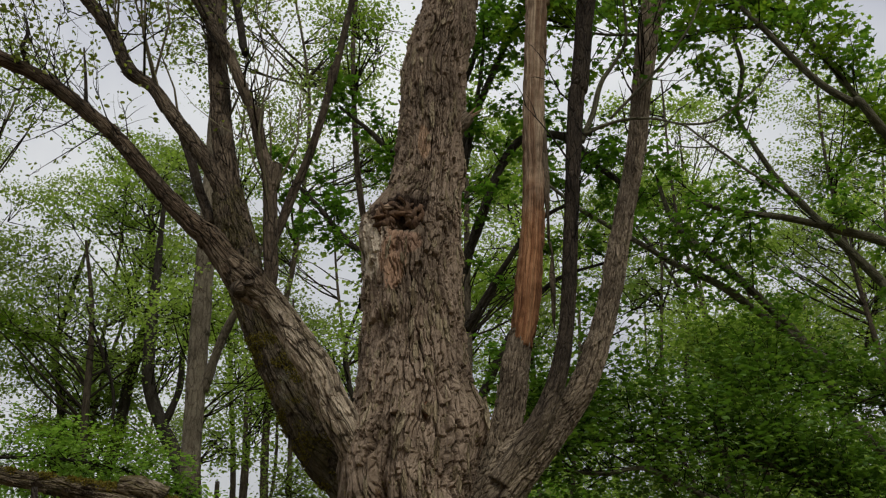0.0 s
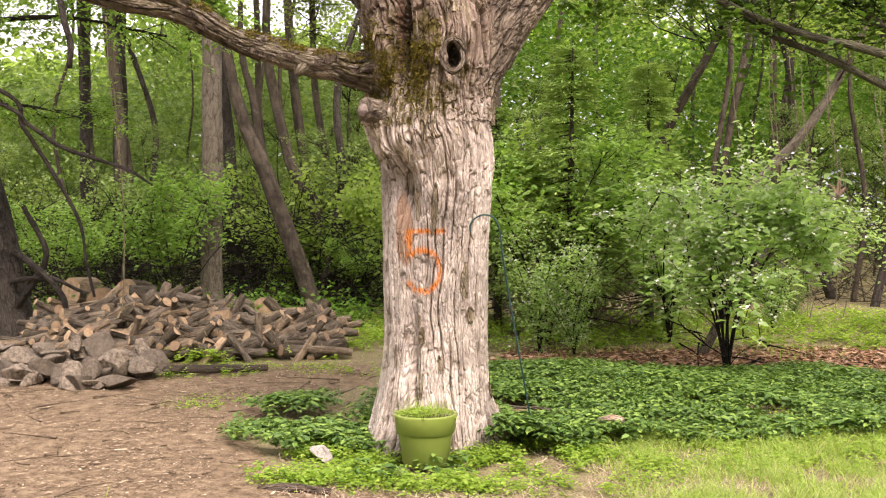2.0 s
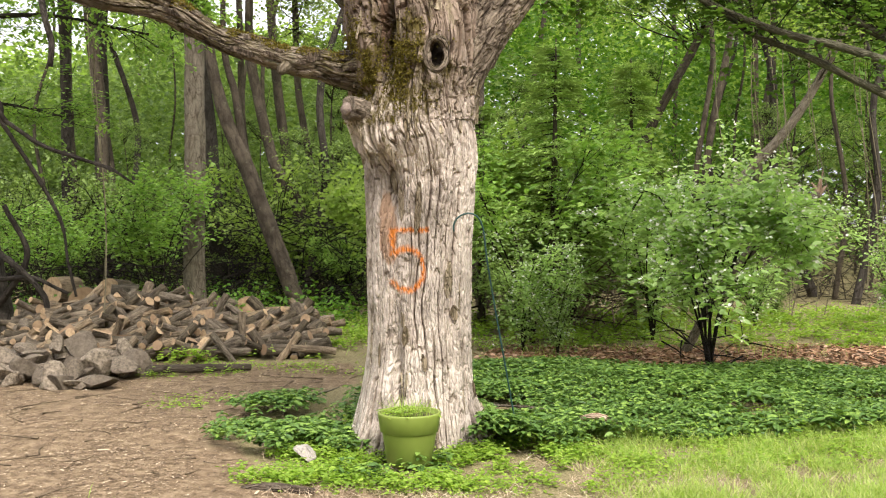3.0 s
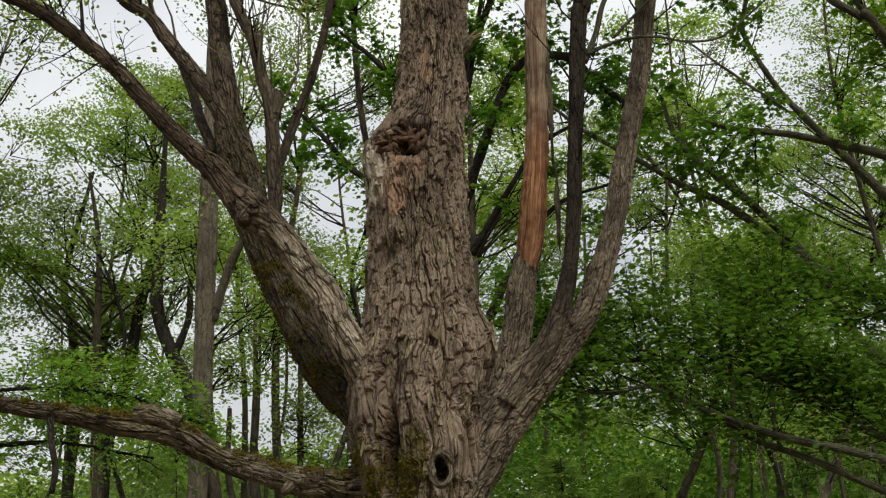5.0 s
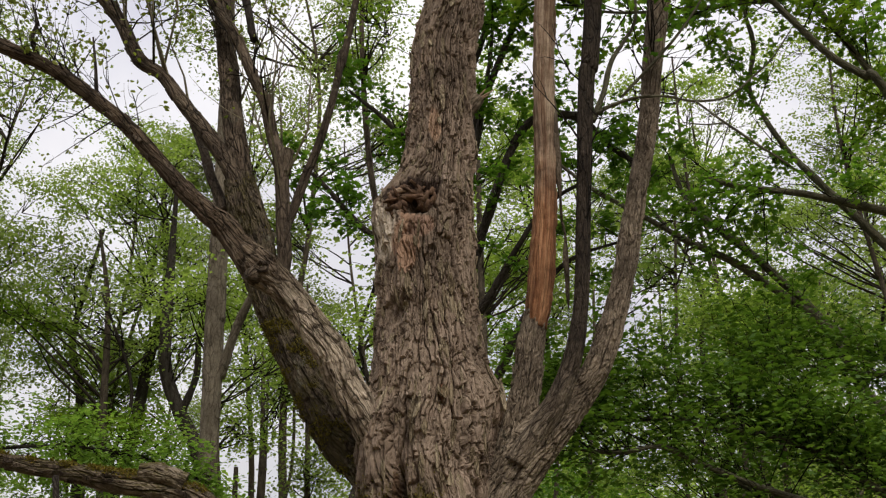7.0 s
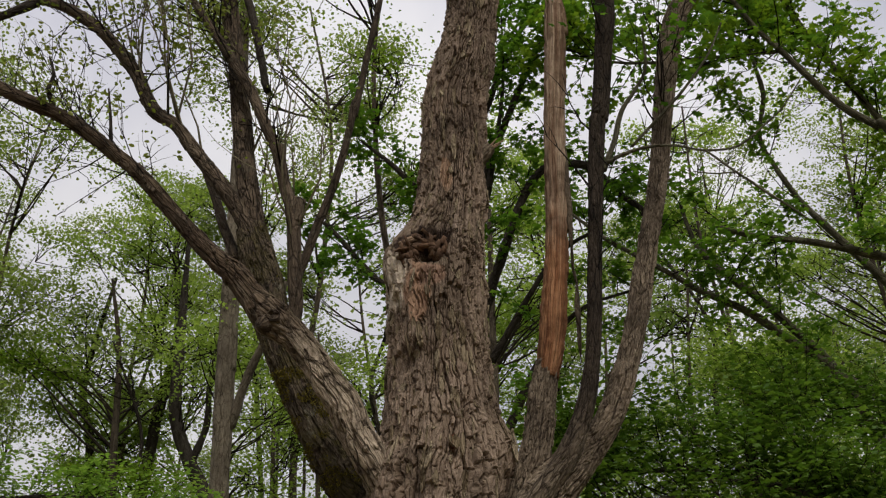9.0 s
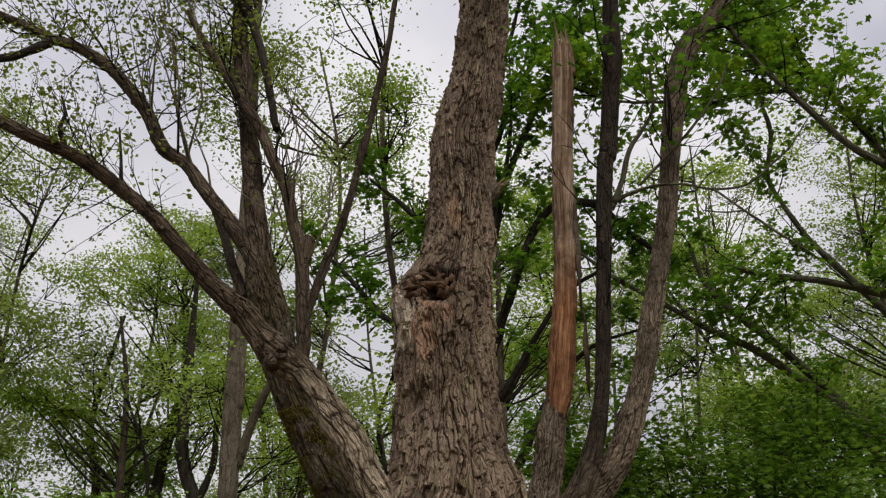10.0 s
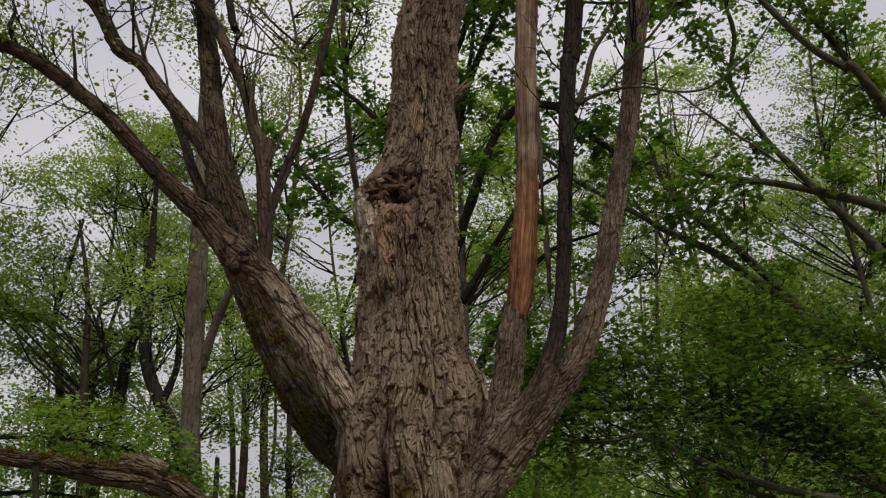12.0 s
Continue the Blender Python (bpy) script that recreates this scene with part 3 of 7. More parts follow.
def leaf_dirs(rng, n, flat=0.6, droop=0.2):
    """Random leaf axes and faces; flat 1: all lie level."""
    a = rng.uniform(0, 2 * np.pi, n)
    axis = np.stack([np.cos(a), np.sin(a), rng.normal(0, 0.5, n) * (1 - flat) - droop], -1)
    normal = np.stack([rng.normal(0, 1, n) * (1 - flat), rng.normal(0, 1, n) * (1 - flat), np.full(n, 0.35 + flat)], -1)
    return axis, normal


def twig_arrays(start, end, r0, bend, rng, seg=3, rings=4):
    """Thin bent twigs from start to end, all in one set of arrays."""
    n = len(start)
    t = np.linspace(0, 1, rings)
    mid = bend * np.sin(t * np.pi)[None, :, None]
    c = start[:, None] + (end - start)[:, None] * t[None, :, None] + mid
    d = unit(end - start)
    s1 = unit(np.cross(d, rng.normal(0, 1, (n, 3))))
    s2 = np.cross(d, s1)
    th = np.linspace(0, 2 * np.pi, seg, endpoint=False)
    ring = s1[:, None, None] * np.cos(th)[None, None, :, None] + s2[:, None, None] * np.sin(th)[None, None, :, None]
    r = r0[:, None] * (1 - 0.8 * t)[None, :]
    v = c[:, :, None] + ring * r[:, :, None, None]
    k = rings * seg
    i = (np.arange(rings - 1)[:, None] * seg + np.arange(seg)[None, :]).ravel()
    j = (np.arange(rings - 1)[:, None] * seg + (np.arange(seg) + 1)[None, :] % seg).ravel()
    f = np.stack([i, j, j + seg, i + seg], -1)
    faces = ((np.arange(n) * k)[:, None, None] + f[None]).reshape(-1, 4)
    uv = np.zeros((n, rings, seg, 2))
    uv[..., 0] = th * 0.01
    uv[..., 1] = np.linspace(0, 0.5, rings)[None, :, None]
    return v.reshape(-1, 3), [faces], uv.reshape(-1, 2)


def twigs_on(lines, count, reach, rng, lift=0.2, low=0.15, spread=1.0):
    """Starts and ends of twigs that leave the given limbs."""
    cs = [spine(l, 0.08) for l in lines]
    lens = np.array([len(c[0]) for c in cs], float)
    pick = rng.choice(len(cs), count, p=lens / lens.sum())
    start, end = np.zeros((count, 3)), np.zeros((count, 3))
    for i, k in enumerate(pick):
        c = cs[k][0]
        t = low + (1 - low) * rng.random() ** 0.8
        j = min(int(t * (len(c) - 1)), len(c) - 2)
        d = c[j + 1] - c[j]
        d = d / (np.linalg.norm(d) + 1e-9)
        w = d * 0.7 + rng.normal(0, 0.55 * spread, 3) + np.array((0, 0, lift))
        start[i] = c[j]
        end[i] = c[j] + w / np.linalg.norm(w) * reach * rng.uniform(0.4, 1.2)
    return start, end


def leafy(lines, parent, rng, twigs, reach, per_twig, size, shape, mat, bark, lift=0.2, flat=0.6, droop=0.2, low=0.15, side_twigs=3, thick=0.008, spread=1.0, fill=0.12, names=("twig_work", "foliage")):
    """Twigs, side twigs and leaves on limbs: two parts of one tree."""
    s, e = twigs_on(lines, twigs, reach, rng, lift, low, spread)
    bend = rng.normal(0, 0.06, (twigs, 3)) * reach
    arrays = [twig_arrays(s, e, np.full(twigs, thick), bend[:, None], rng)]
    m = twigs * side_twigs
    i = np.repeat(np.arange(twigs), side_twigs)
    t = rng.uniform(0.3, 1.0, m)[:, None]
    s2 = s[i] + (e[i] - s[i]) * t + bend[i] * np.sin(t * np.pi)
    dirs = unit(unit(e[i] - s[i]) * 0.8 + rng.normal(0, 0.5, (m, 3)) + np.array((0, 0, lift * 0.4)))
    e2 = s2 + dirs * (reach * rng.uniform(0.2, 0.55, m))[:, None]
    arrays.append(twig_arrays(s2, e2, np.full(m, thick * 0.5), rng.normal(0, 0.03, (m, 1, 3)) * reach, rng))
    v, f, uv = joined(arrays)
    tagged(put(names[0], mesh_of(names[0], v, f, bark, uv), parent), kind="stuff")
    if per_twig:
        n = m * per_twig
        k = np.repeat(np.arange(m), per_twig)
        t = 1.08 - 0.95 * rng.random(n)[:, None] ** 1.6
        at = s2[k] + (e2[k] - s2[k]) * t + rng.normal(0, fill * reach, (n, 3)) * np.array((1, 1, 0.6))
        axis, normal = leaf_dirs(rng, n, flat, droop)
        axis = axis + 0.5 * unit(e2[k] - s2[k])
        put(names[1], leaves_of(names[1], at, axis, normal, size * rng.uniform(0.6, 1.25, n), shape, mat), parent)


# ---- ground ----
def lines_out(dense, reach, gap):
    far = [dense + gap]
    while far[-1] < reach:
        far.append(far[-1] * 1.22 + gap)
    return np.array(far)


def ground_height(x, y):
    z = 0.03 * np.sin(x * 0.9 + 1) * np.sin(y * 0.7) + 0.015 * np.sin(x * 2.3 + y * 1.7)
    return z * np.clip((np.hypot(x, y) - 2) / 4, 0, 1)


def bare_earth(x, y):
    """1 on the trodden path and the leaf litter, 0 where plants cover the ground."""
    edge = np.interp(y, [4.0, 5.6, 6.2, 6.5, 7.8, 9.3, 10.5, 12.2], [1.5, 0.9, -0.5, -1.1, -1.7, -1.6, -0.9, -1.1])
    path = smooth01(edge - x, -0.12, 0.18) * (1 - smooth01(y, 11.8, 12.5))
    litter = smooth01(y, 11.0, 11.4) * (1 - smooth01(y, 13.0, 13.8)) * smooth01(x, 0.3, 0.8)
    front = 1 - smooth01(y + 0.12 * x, 5.9, 6.25)
    return np.clip(path + litter + front * 0.75, 0, 1)


gx = np.concatenate([-lines_out(8, 1500, 0.4)[::-1], np.arange(-8, 8.01, 0.11), lines_out(8, 1500, 0.4)])
gy = np.concatenate([-lines_out(2, 1500, 0.8)[::-1], np.arange(-2, 4, 0.4), np.arange(4, 20, 0.11), 20 + lines_out(0, 1500, 0.3)])
GX, GY = np.meshgrid(gx, gy)
GZ = ground_height(GX, GY) + 0.02 * (soft_noise(GX * 4 + 900, GY * 4 + 900, 99999, 3) - 0.5) * (np.abs(GX) < 9)
gi = np.arange(len(gy) - 1)[:, None] * len(gx) + np.arange(len(gx) - 1)[None, :]
g_mat, g_nt, g_bs = nodes_of("forest_soil")
g_att = g_nt.nodes.new("ShaderNodeAttribute")
g_att.attribute_name = "bare"
g_vec = coords(g_nt, "Object")
g_n1, g_n2, g_n3 = noise_of(g_nt, g_vec, 1.3, 5), noise_of(g_nt, g_vec, 9, 6, 0.7), noise_of(g_nt, g_vec, 55, 5, 0.7)
earth = ramp(g_nt, g_n2, [(0.3, (0.075, 0.05, 0.028)), (0.5, (0.165, 0.115, 0.068)), (0.7, (0.29, 0.215, 0.132))])
earth = mix(g_nt, math_node(g_nt, "MULTIPLY", step(g_nt, g_n3, 0.5, 0.7), 0.6), earth, (0.40, 0.30, 0.21))
green = ramp(g_nt, g_n3, [(0.3, (0.08, 0.062, 0.034)), (0.5, (0.18, 0.15, 0.075)), (0.7, (0.34, 0.28, 0.165))])
g_mask = step(g_nt, math_node(g_nt, "ADD", g_att.outputs["Fac"], math_node(g_nt, "MULTIPLY", math_node(g_nt, "SUBTRACT", g_n1, 0.5), 0.9)), 0.3, 0.6)
g_nt.links.new(mix(g_nt, g_mask, green, earth), g_bs.inputs["Base Color"])
g_bs.inputs["Roughness"].default_value = 0.95
g_bs.inputs["Specular IOR Level"].default_value = 0.1
bump(g_nt, g_bs, math_node(g_nt, "ADD", g_n2, math_node(g_nt, "MULTIPLY", g_n3, 0.6)), 1.0, 0.03)
g_me = mesh_of("ground", np.stack([GX, GY, GZ], -1).reshape(-1, 3), [np.stack([gi, gi + 1, gi + len(gx) + 1, gi + len(gx)], -1).reshape(-1, 4)], g_mat)
g_me.attributes.new("bare", "FLOAT", "POINT").data.foreach_set("value", bare_earth(GX, GY).astype(np.float32).ravel())
tagged(put("ground", g_me), "bare trodden earth and green forest floor", "ground", kind="structure")


# ---- the great old maple ----
def old_maple():
    tree = thing("old_maple_tree", "large old maple tree with shaggy grey bark", "tree", at=(-0.2, 7.6, 0))
    here = Matrix.Translation((-0.2, 7.6, 0)).inverted()

    def mine(name, points, mat, label="", **more):
        ob = tube(name, points, mat, tree, label=label, **more)
        ob.matrix_parent_inverse = here
        return ob

    trunk = [(-0.21, 7.6, -0.25, 0.41), (-0.2, 7.6, 0.12, 0.392), (-0.21, 7.6, 0.45, 0.378), (-0.21, 7.6, 0.94, 0.368), (-0.21, 7.6, 1.45, 0.375),
             (-0.2, 7.6, 2.07, 0.40), (-0.25, 7.6, 2.33, 0.43), (-0.26, 7.6, 2.71, 0.45), (-0.23, 7.6, 2.94, 0.46), (-0.26, 7.6, 3.27, 0.47),
             (-0.22, 7.6, 3.61, 0.455), (-0.19, 7.6, 3.96, 0.42), (-0.18, 7.6, 4.42, 0.378), (-0.19, 7.6, 4.9, 0.37), (-0.18, 7.6, 5.25, 0.378),
             (-0.15, 7.6, 5.52, 0.345), (-0.08, 7.6, 5.82, 0.283), (-0.02, 7.6, 6.47, 0.252), (0.01, 7.6, 7, 0.262), (0.11, 7.6, 7.47, 0.24),
             (0.2, 7.6, 8.03, 0.203), (0.28, 7.6, 9.04, 0.20), (0.43, 7.6, 11.63, 0.17)]
    bumps = [((-0.52, 7.15, -0.02), (0.17, 0.28, 0.38), 0.27), ((0.24, 7.7, 0.0), (0.16, 0.3, 0.26), 0.13), ((-0.1, 7.2, -0.05), (0.16, 0.25, 0.3), 0.06),
             ((-0.62, 7.8, 0.0), (0.25, 0.3, 0.4), 0.15), ((0.1, 8.0, 0.0), (0.3, 0.3, 0.3), 0.10), ((-0.36, 7.2, 0.5), (0.03, 0.2, 0.5), -0.09),
             ((0.02, 7.2, 0.6), (0.045, 0.2, 0.7), -0.035), ((-0.42, 7.2, 1.86), (0.09, 0.2, 0.20), -0.12), ((-0.46, 7.25, 2.2), (0.16, 0.25, 0.14), 0.05),
             ((-0.66, 7.35, 2.38), (0.11, 0.22, 0.10), 0.07), ((-0.18, 7.2, 2.25), (0.25, 0.25, 0.22), 0.05),
             ((-0.07, 7.15, 2.77), (0.15, 0.3, 0.2), 0.06), ((-0.065, 7.1, 2.78), (0.05, 0.3, 0.085), -0.42),
             ((-0.41, 7.2, 2.93), (0.05, 0.25, 0.30), -0.26), ((-0.53, 7.3, 2.88), (0.07, 0.25, 0.25), 0.07), ((-0.64, 7.3, 2.54), (0.09, 0.25, 0.06), -0.10), ((0.14, 7.25, 3.45), (0.08, 0.22, 0.3), 0.07), ((-0.26, 7.15, 3.2), (0.10, 0.2, 0.5), 0.05), ((-0.58, 7.35, 3.2), (0.10, 0.25, 0.3), 0.07), ((-0.5, 7.3, 3.55), (0.14, 0.25, 0.2), 0.06), ((-0.36, 7.2, 3.45), (0.07, 0.25, 0.14), -0.05),
             ((0.27, 7.45, 3.82), (0.16, 0.28, 0.22), 0.14), ((0.03, 7.2, 3.95), (0.05, 0.2, 0.14), -0.07), ((0.02, 7.2, 3.45), (0.06, 0.2, 0.3), -0.05),
             ((-0.23, 7.2, 4.58), (0.10, 0.2, 0.09), 0.05), ((-0.42, 7.25, 4.45), (0.06, 0.2, 0.12), -0.06),
             ((-0.50, 7.45, 5.38), (0.16, 0.3, 0.20), 0.09), ((-0.27, 7.2, 5.37), (0.19, 0.24, 0.13), -0.085), ((-0.24, 7.2, 5.31), (0.062, 0.24, 0.034), -0.32), ((-0.2, 7.2, 5.33), (0.035, 0.24, 0.05), -0.12),
             ((-0.33, 7.2, 5.09), (0.05, 0.2, 0.045), -0.06), ((-0.30, 7.2, 4.88), (0.06, 0.2, 0.16), -0.025), ((0.07, 7.3, 5.45), (0.12, 0.25, 0.12), 0.05),
             ((0.1, 7.4, 7.42), (0.16, 0.25, 0.14), 0.03)]
    fold = np.random.default_rng(55)
    for x0, x1, z0, z1, count, high in ((-0.56, 0.02, 1.8, 2.4, 30, 0.022), (-0.6, 0.0, 2.4, 3.9, 26, 0.02), (-0.1, 0.25, 3.3, 4.0, 8, 0.018), (-0.55, 0.0, 4.85, 5.7, 14, 0.018), (-0.5, 0.2, 5.9, 9.5, 12, 0.01)):
        for _ in range(count):
            x, z, long_, thin = fold.uniform(x0, x1), fold.uniform(z0, z1), fold.uniform(0.08, 0.24), fold.uniform(0.02, 0.04)
            if math.hypot((x + 0.065) / 0.13, (z - 2.78) / 0.18) > 1:
                bumps.append(((x, 7.2, z), (thin, 0.3, long_), high * fold.choice((-1.0, -0.7, 0.6, 0.8))))
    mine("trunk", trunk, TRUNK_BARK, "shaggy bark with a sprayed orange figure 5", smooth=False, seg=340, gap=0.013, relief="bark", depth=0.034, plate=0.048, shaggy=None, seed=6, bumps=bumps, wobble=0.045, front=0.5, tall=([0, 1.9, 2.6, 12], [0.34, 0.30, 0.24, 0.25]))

    def loose_bark(points, count, seg, gap, size, spans, mat, chance, bare=(), **more):
        """Peeling flakes on the bark of one limb, lifted at one end."""
        v, _, _ = tube_arrays(points, seg, gap, relief="bark", **more)
        grid = v[:-2].reshape(-1, seg + 1, 3)
        mid = grid[:, :-1].mean(1)
        flakes = np.random.default_rng(chance)
        verts, faces, tones = [], [], []
        for i in range(count):
            lo, hi = spans[i % len(spans)]
            j = int(np.clip(len(grid) * flakes.uniform(lo, hi), 14, len(grid) - 15))
            k = int(flakes.integers(int(seg * 0.1), int(seg * 0.9)))
            p = grid[j, k]
            if any(abs(p[0] - x) < dx and abs(p[2] - z) < dz for x, z, dx, dz in bare):
                continue
            up = unit(grid[j + 10, k] - grid[j - 10, k] + flakes.normal(0, 0.015, 3))
            across = unit(grid[j, k + 2] - grid[j, k - 2])
            outw = unit(np.cross(across, up))
            if outw @ (p - mid[j]) < 0:
                outw = -outw
            low = p[2] < 2.2
            wide, tall = size * (0.3 + 0.9 * flakes.random() ** 2), size * (1.2 + 3.6 * flakes.random() ** 1.7) * (1.5 if low else 1.0)
            lift, end = size * (0.05 + 0.4 * flakes.random() ** 2) * (0.5 if low else 1.0), flakes.choice((-1, 1))
            at = len(verts) * 20
            block = []
            for layer in (0, 1):
                for a in range(5):
                    q = a / 4 - 0.5
                    taper = 1 - 0.75 * abs(2 * q) ** 3
                    for b in (0, 1):
                        s = (b - 0.5) * wide * taper * flakes.uniform(0.75, 1.25)
                        rise = lift * max(0.0, 2 * q * end) ** 1.6 + 0.14 * size - 0.24 * size * layer
                        block.append(p + across * s + up * (q * tall + flakes.normal(0, 0.004)) + outw * rise)
            verts.append(block)
            for a in range(4):
                o = at + 2 * a
                faces += [(o, o + 1, o + 3, o + 2), (o + 12, o + 13, o + 11, o + 10), (o, o + 2, o + 12, o + 10), (o + 1, o + 11, o + 13, o + 3)]
            faces += [(at, at + 10, at + 11, at + 1), (at + 8, at + 9, at + 19, at + 18)]
            tones += [flakes.uniform(0.35, 1.0)] * 20
        verts = np.array(verts).reshape(-1, 3)
        me = mesh_of("loose_bark", verts, [np.array(faces)], mat, np.stack([verts[:, 0], verts[:, 2]], -1), smooth=False)
        me.attributes.new("tone", "FLOAT", "POINT").data.foreach_set("value", np.array(tones, np.float32))
        tagged(put("loose_bark", me, tree, "peeling grey bark flakes"), kind="stuff").matrix_parent_inverse = here

    loose_bark(trunk, 420, 340, 0.013, 0.055, ((0.03, 0.8), (0.2, 0.5), (0.2, 0.8)), BARK_FLAKE, 17, ((-0.28, 1.36, 0.2, 0.3), (-0.28, 5.36, 0.22, 0.25), (-0.06, 2.77, 0.17, 0.2)),
               depth=0.034, plate=0.048, shaggy=None, seed=6, bumps=bumps, wobble=0.045, front=0.5, tall=([0, 1.9, 2.6, 12], [0.34, 0.30, 0.24, 0.25]))

    limb_a = [(-0.56, 7.42, 3.45, 0.115), (-0.67, 7.33, 3.66, 0.12), (-0.79, 7.3, 3.88, 0.122), (-0.88, 7.27, 4.1, 0.122), (-0.98, 7.26, 4.24, 0.114), (-1.14, 7.25, 4.47, 0.105), (-1.29, 7.24, 4.66, 0.108), (-1.44, 7.22, 4.8, 0.134), (-1.6, 7.2, 4.97, 0.102), (-1.76, 7.19, 5.17, 0.094), (-1.88, 7.18, 5.27, 0.074), (-2.11, 7.17, 5.52, 0.067), (-2.35, 7.16, 5.81, 0.062), (-2.6, 7.15, 6.1, 0.06), (-2.85, 7.14, 6.32, 0.057), (-3.09, 7.12, 6.52, 0.055), (-3.34, 7.11, 6.69, 0.052), (-3.67, 7.1, 6.86, 0.053), (-3.99, 7.09, 7.04, 0.05), (-4.43, 7.08, 7.26, 0.044)]
    limb_b = [(-0.4, 7.65, 3.08, 0.21), (-0.66, 7.77, 3.42, 0.205), (-0.84, 7.79, 3.62, 0.201), (-1.01, 7.82, 3.87, 0.182), (-1.19, 7.86, 4.19, 0.158), (-1.35, 7.9, 4.52, 0.138), (-1.48, 7.93, 4.81, 0.133), (-1.6, 7.97, 5.14, 0.143), (-1.69, 8.01, 5.48, 0.141), (-1.78, 8.04, 5.77, 0.138), (-1.85, 8.08, 6.05, 0.12)]
    limb_b1 = [(-1.79, 8, 5.86, 0.075), (-1.89, 8, 6.08, 0.076), (-2.03, 8, 6.32, 0.07), (-2.22, 8, 6.59, 0.065), (-2.42, 8, 6.87, 0.061), (-2.62, 8, 7.15, 0.057), (-2.85, 8, 7.34, 0.063), (-3.06, 8, 7.77, 0.062), (-3.3, 8, 8.11, 0.059), (-3.54, 8, 8.38, 0.056), (-3.86, 8, 8.62, 0.052), (-4.18, 8, 8.77, 0.048), (-4.51, 8, 8.97, 0.045), (-4.84, 8, 9.15, 0.04), (-5.38, 8, 9.44, 0.027)]
    limb_b2 = [(-1.82, 8.05, 5.89, 0.101), (-1.88, 8.06, 6.3, 0.098), (-1.93, 8.08, 6.6, 0.093), (-1.98, 8.1, 6.91, 0.088), (-2.02, 8.11, 7.23, 0.087), (-2.07, 8.12, 7.53, 0.084), (-2.11, 8.14, 7.83, 0.085), (-2.2, 8.15, 8.34, 0.082), (-2.27, 8.17, 8.88, 0.08), (-2.31, 8.19, 9.37, 0.071), (-2.44, 8.2, 10.4, 0.058)]
    limb_b3 = [(-1.46, 7.9, 4.9, 0.056), (-1.39, 7.9, 5.15, 0.059), (-1.41, 7.9, 5.47, 0.057), (-1.43, 7.9, 5.79, 0.058), (-1.46, 7.9, 6.14, 0.066), (-1.53, 7.9, 6.36, 0.055), (-1.61, 7.9, 6.7, 0.052), (-1.7, 7.9, 6.92, 0.047), (-1.91, 7.9, 7.44, 0.052), (-2.1, 7.9, 7.78, 0.051), (-2.3, 7.9, 8.14, 0.046), (-2.46, 7.9, 8.4, 0.039), (-2.63, 7.9, 8.7, 0.031), (-2.77, 7.9, 8.97, 0.021)]
    limb_b4 = [(-1.76, 7.92, 7.45, 0.035), (-1.88, 8, 8.03, 0.039), (-2.02, 8.05, 8.59, 0.043), (-2.15, 8.1, 8.99, 0.047), (-2.28, 8.05, 9.32, 0.054), (-2.44, 7.98, 9.48, 0.06), (-2.68, 7.9, 9.33, 0.059), (-2.93, 7.9, 9.24, 0.056), (-3.1, 7.9, 9.29, 0.053), (-3.3, 7.9, 9.51, 0.051), (-3.59, 7.9, 9.82, 0.043), (-4.04, 7.9, 10.36, 0.031)]
    limb_b7 = [(-1.96, 8.1, 5.75, 0.05), (-2.13, 8.22, 6.14, 0.046), (-2.26, 8.35, 6.51, 0.045), (-2.4, 8.47, 6.86, 0.04), (-2.6, 8.6, 7.33, 0.028)]
    limb_b8 = [(-1.42, 7.95, 5.41, 0.043), (-1.35, 7.99, 5.67, 0.042), (-1.26, 8.02, 6, 0.04), (-1.13, 8.05, 6.43, 0.038), (-1.02, 8.09, 6.93, 0.036), (-0.95, 8.12, 7.42, 0.035), (-0.96, 8.16, 7.29, 0.035), (-0.85, 8.2, 7.99, 0.034), (-0.72, 8.23, 8.78, 0.029), (-0.66, 8.27, 9.36, 0.027), (-0.48, 8.3, 10.13, 0.019)]
    limb_low = [(-0.4, 7.5, 2.71, 0.175), (-0.63, 7.46, 2.72, 0.151), (-0.77, 7.43, 2.72, 0.119), (-0.89, 7.39, 2.75, 0.096), (-1.05, 7.36, 2.77, 0.088), (-1.2, 7.32, 2.8, 0.076), (-1.36, 7.29, 2.85, 0.076), (-1.52, 7.25, 2.89, 0.076), (-1.63, 7.22, 2.94, 0.068), (-1.75, 7.18, 3.02, 0.083), (-1.9, 7.15, 3.09, 0.079), (-2.09, 7.11, 3.14, 0.083), (-2.28, 7.08, 3.16, 0.074), (-2.47, 7.04, 3.2, 0.067), (-2.65, 7.01, 3.24, 0.057), (-2.84, 6.97, 3.26, 0.05), (-3.02, 6.93, 3.29, 0.044), (-3.32, 6.9, 3.36, 0.033)]
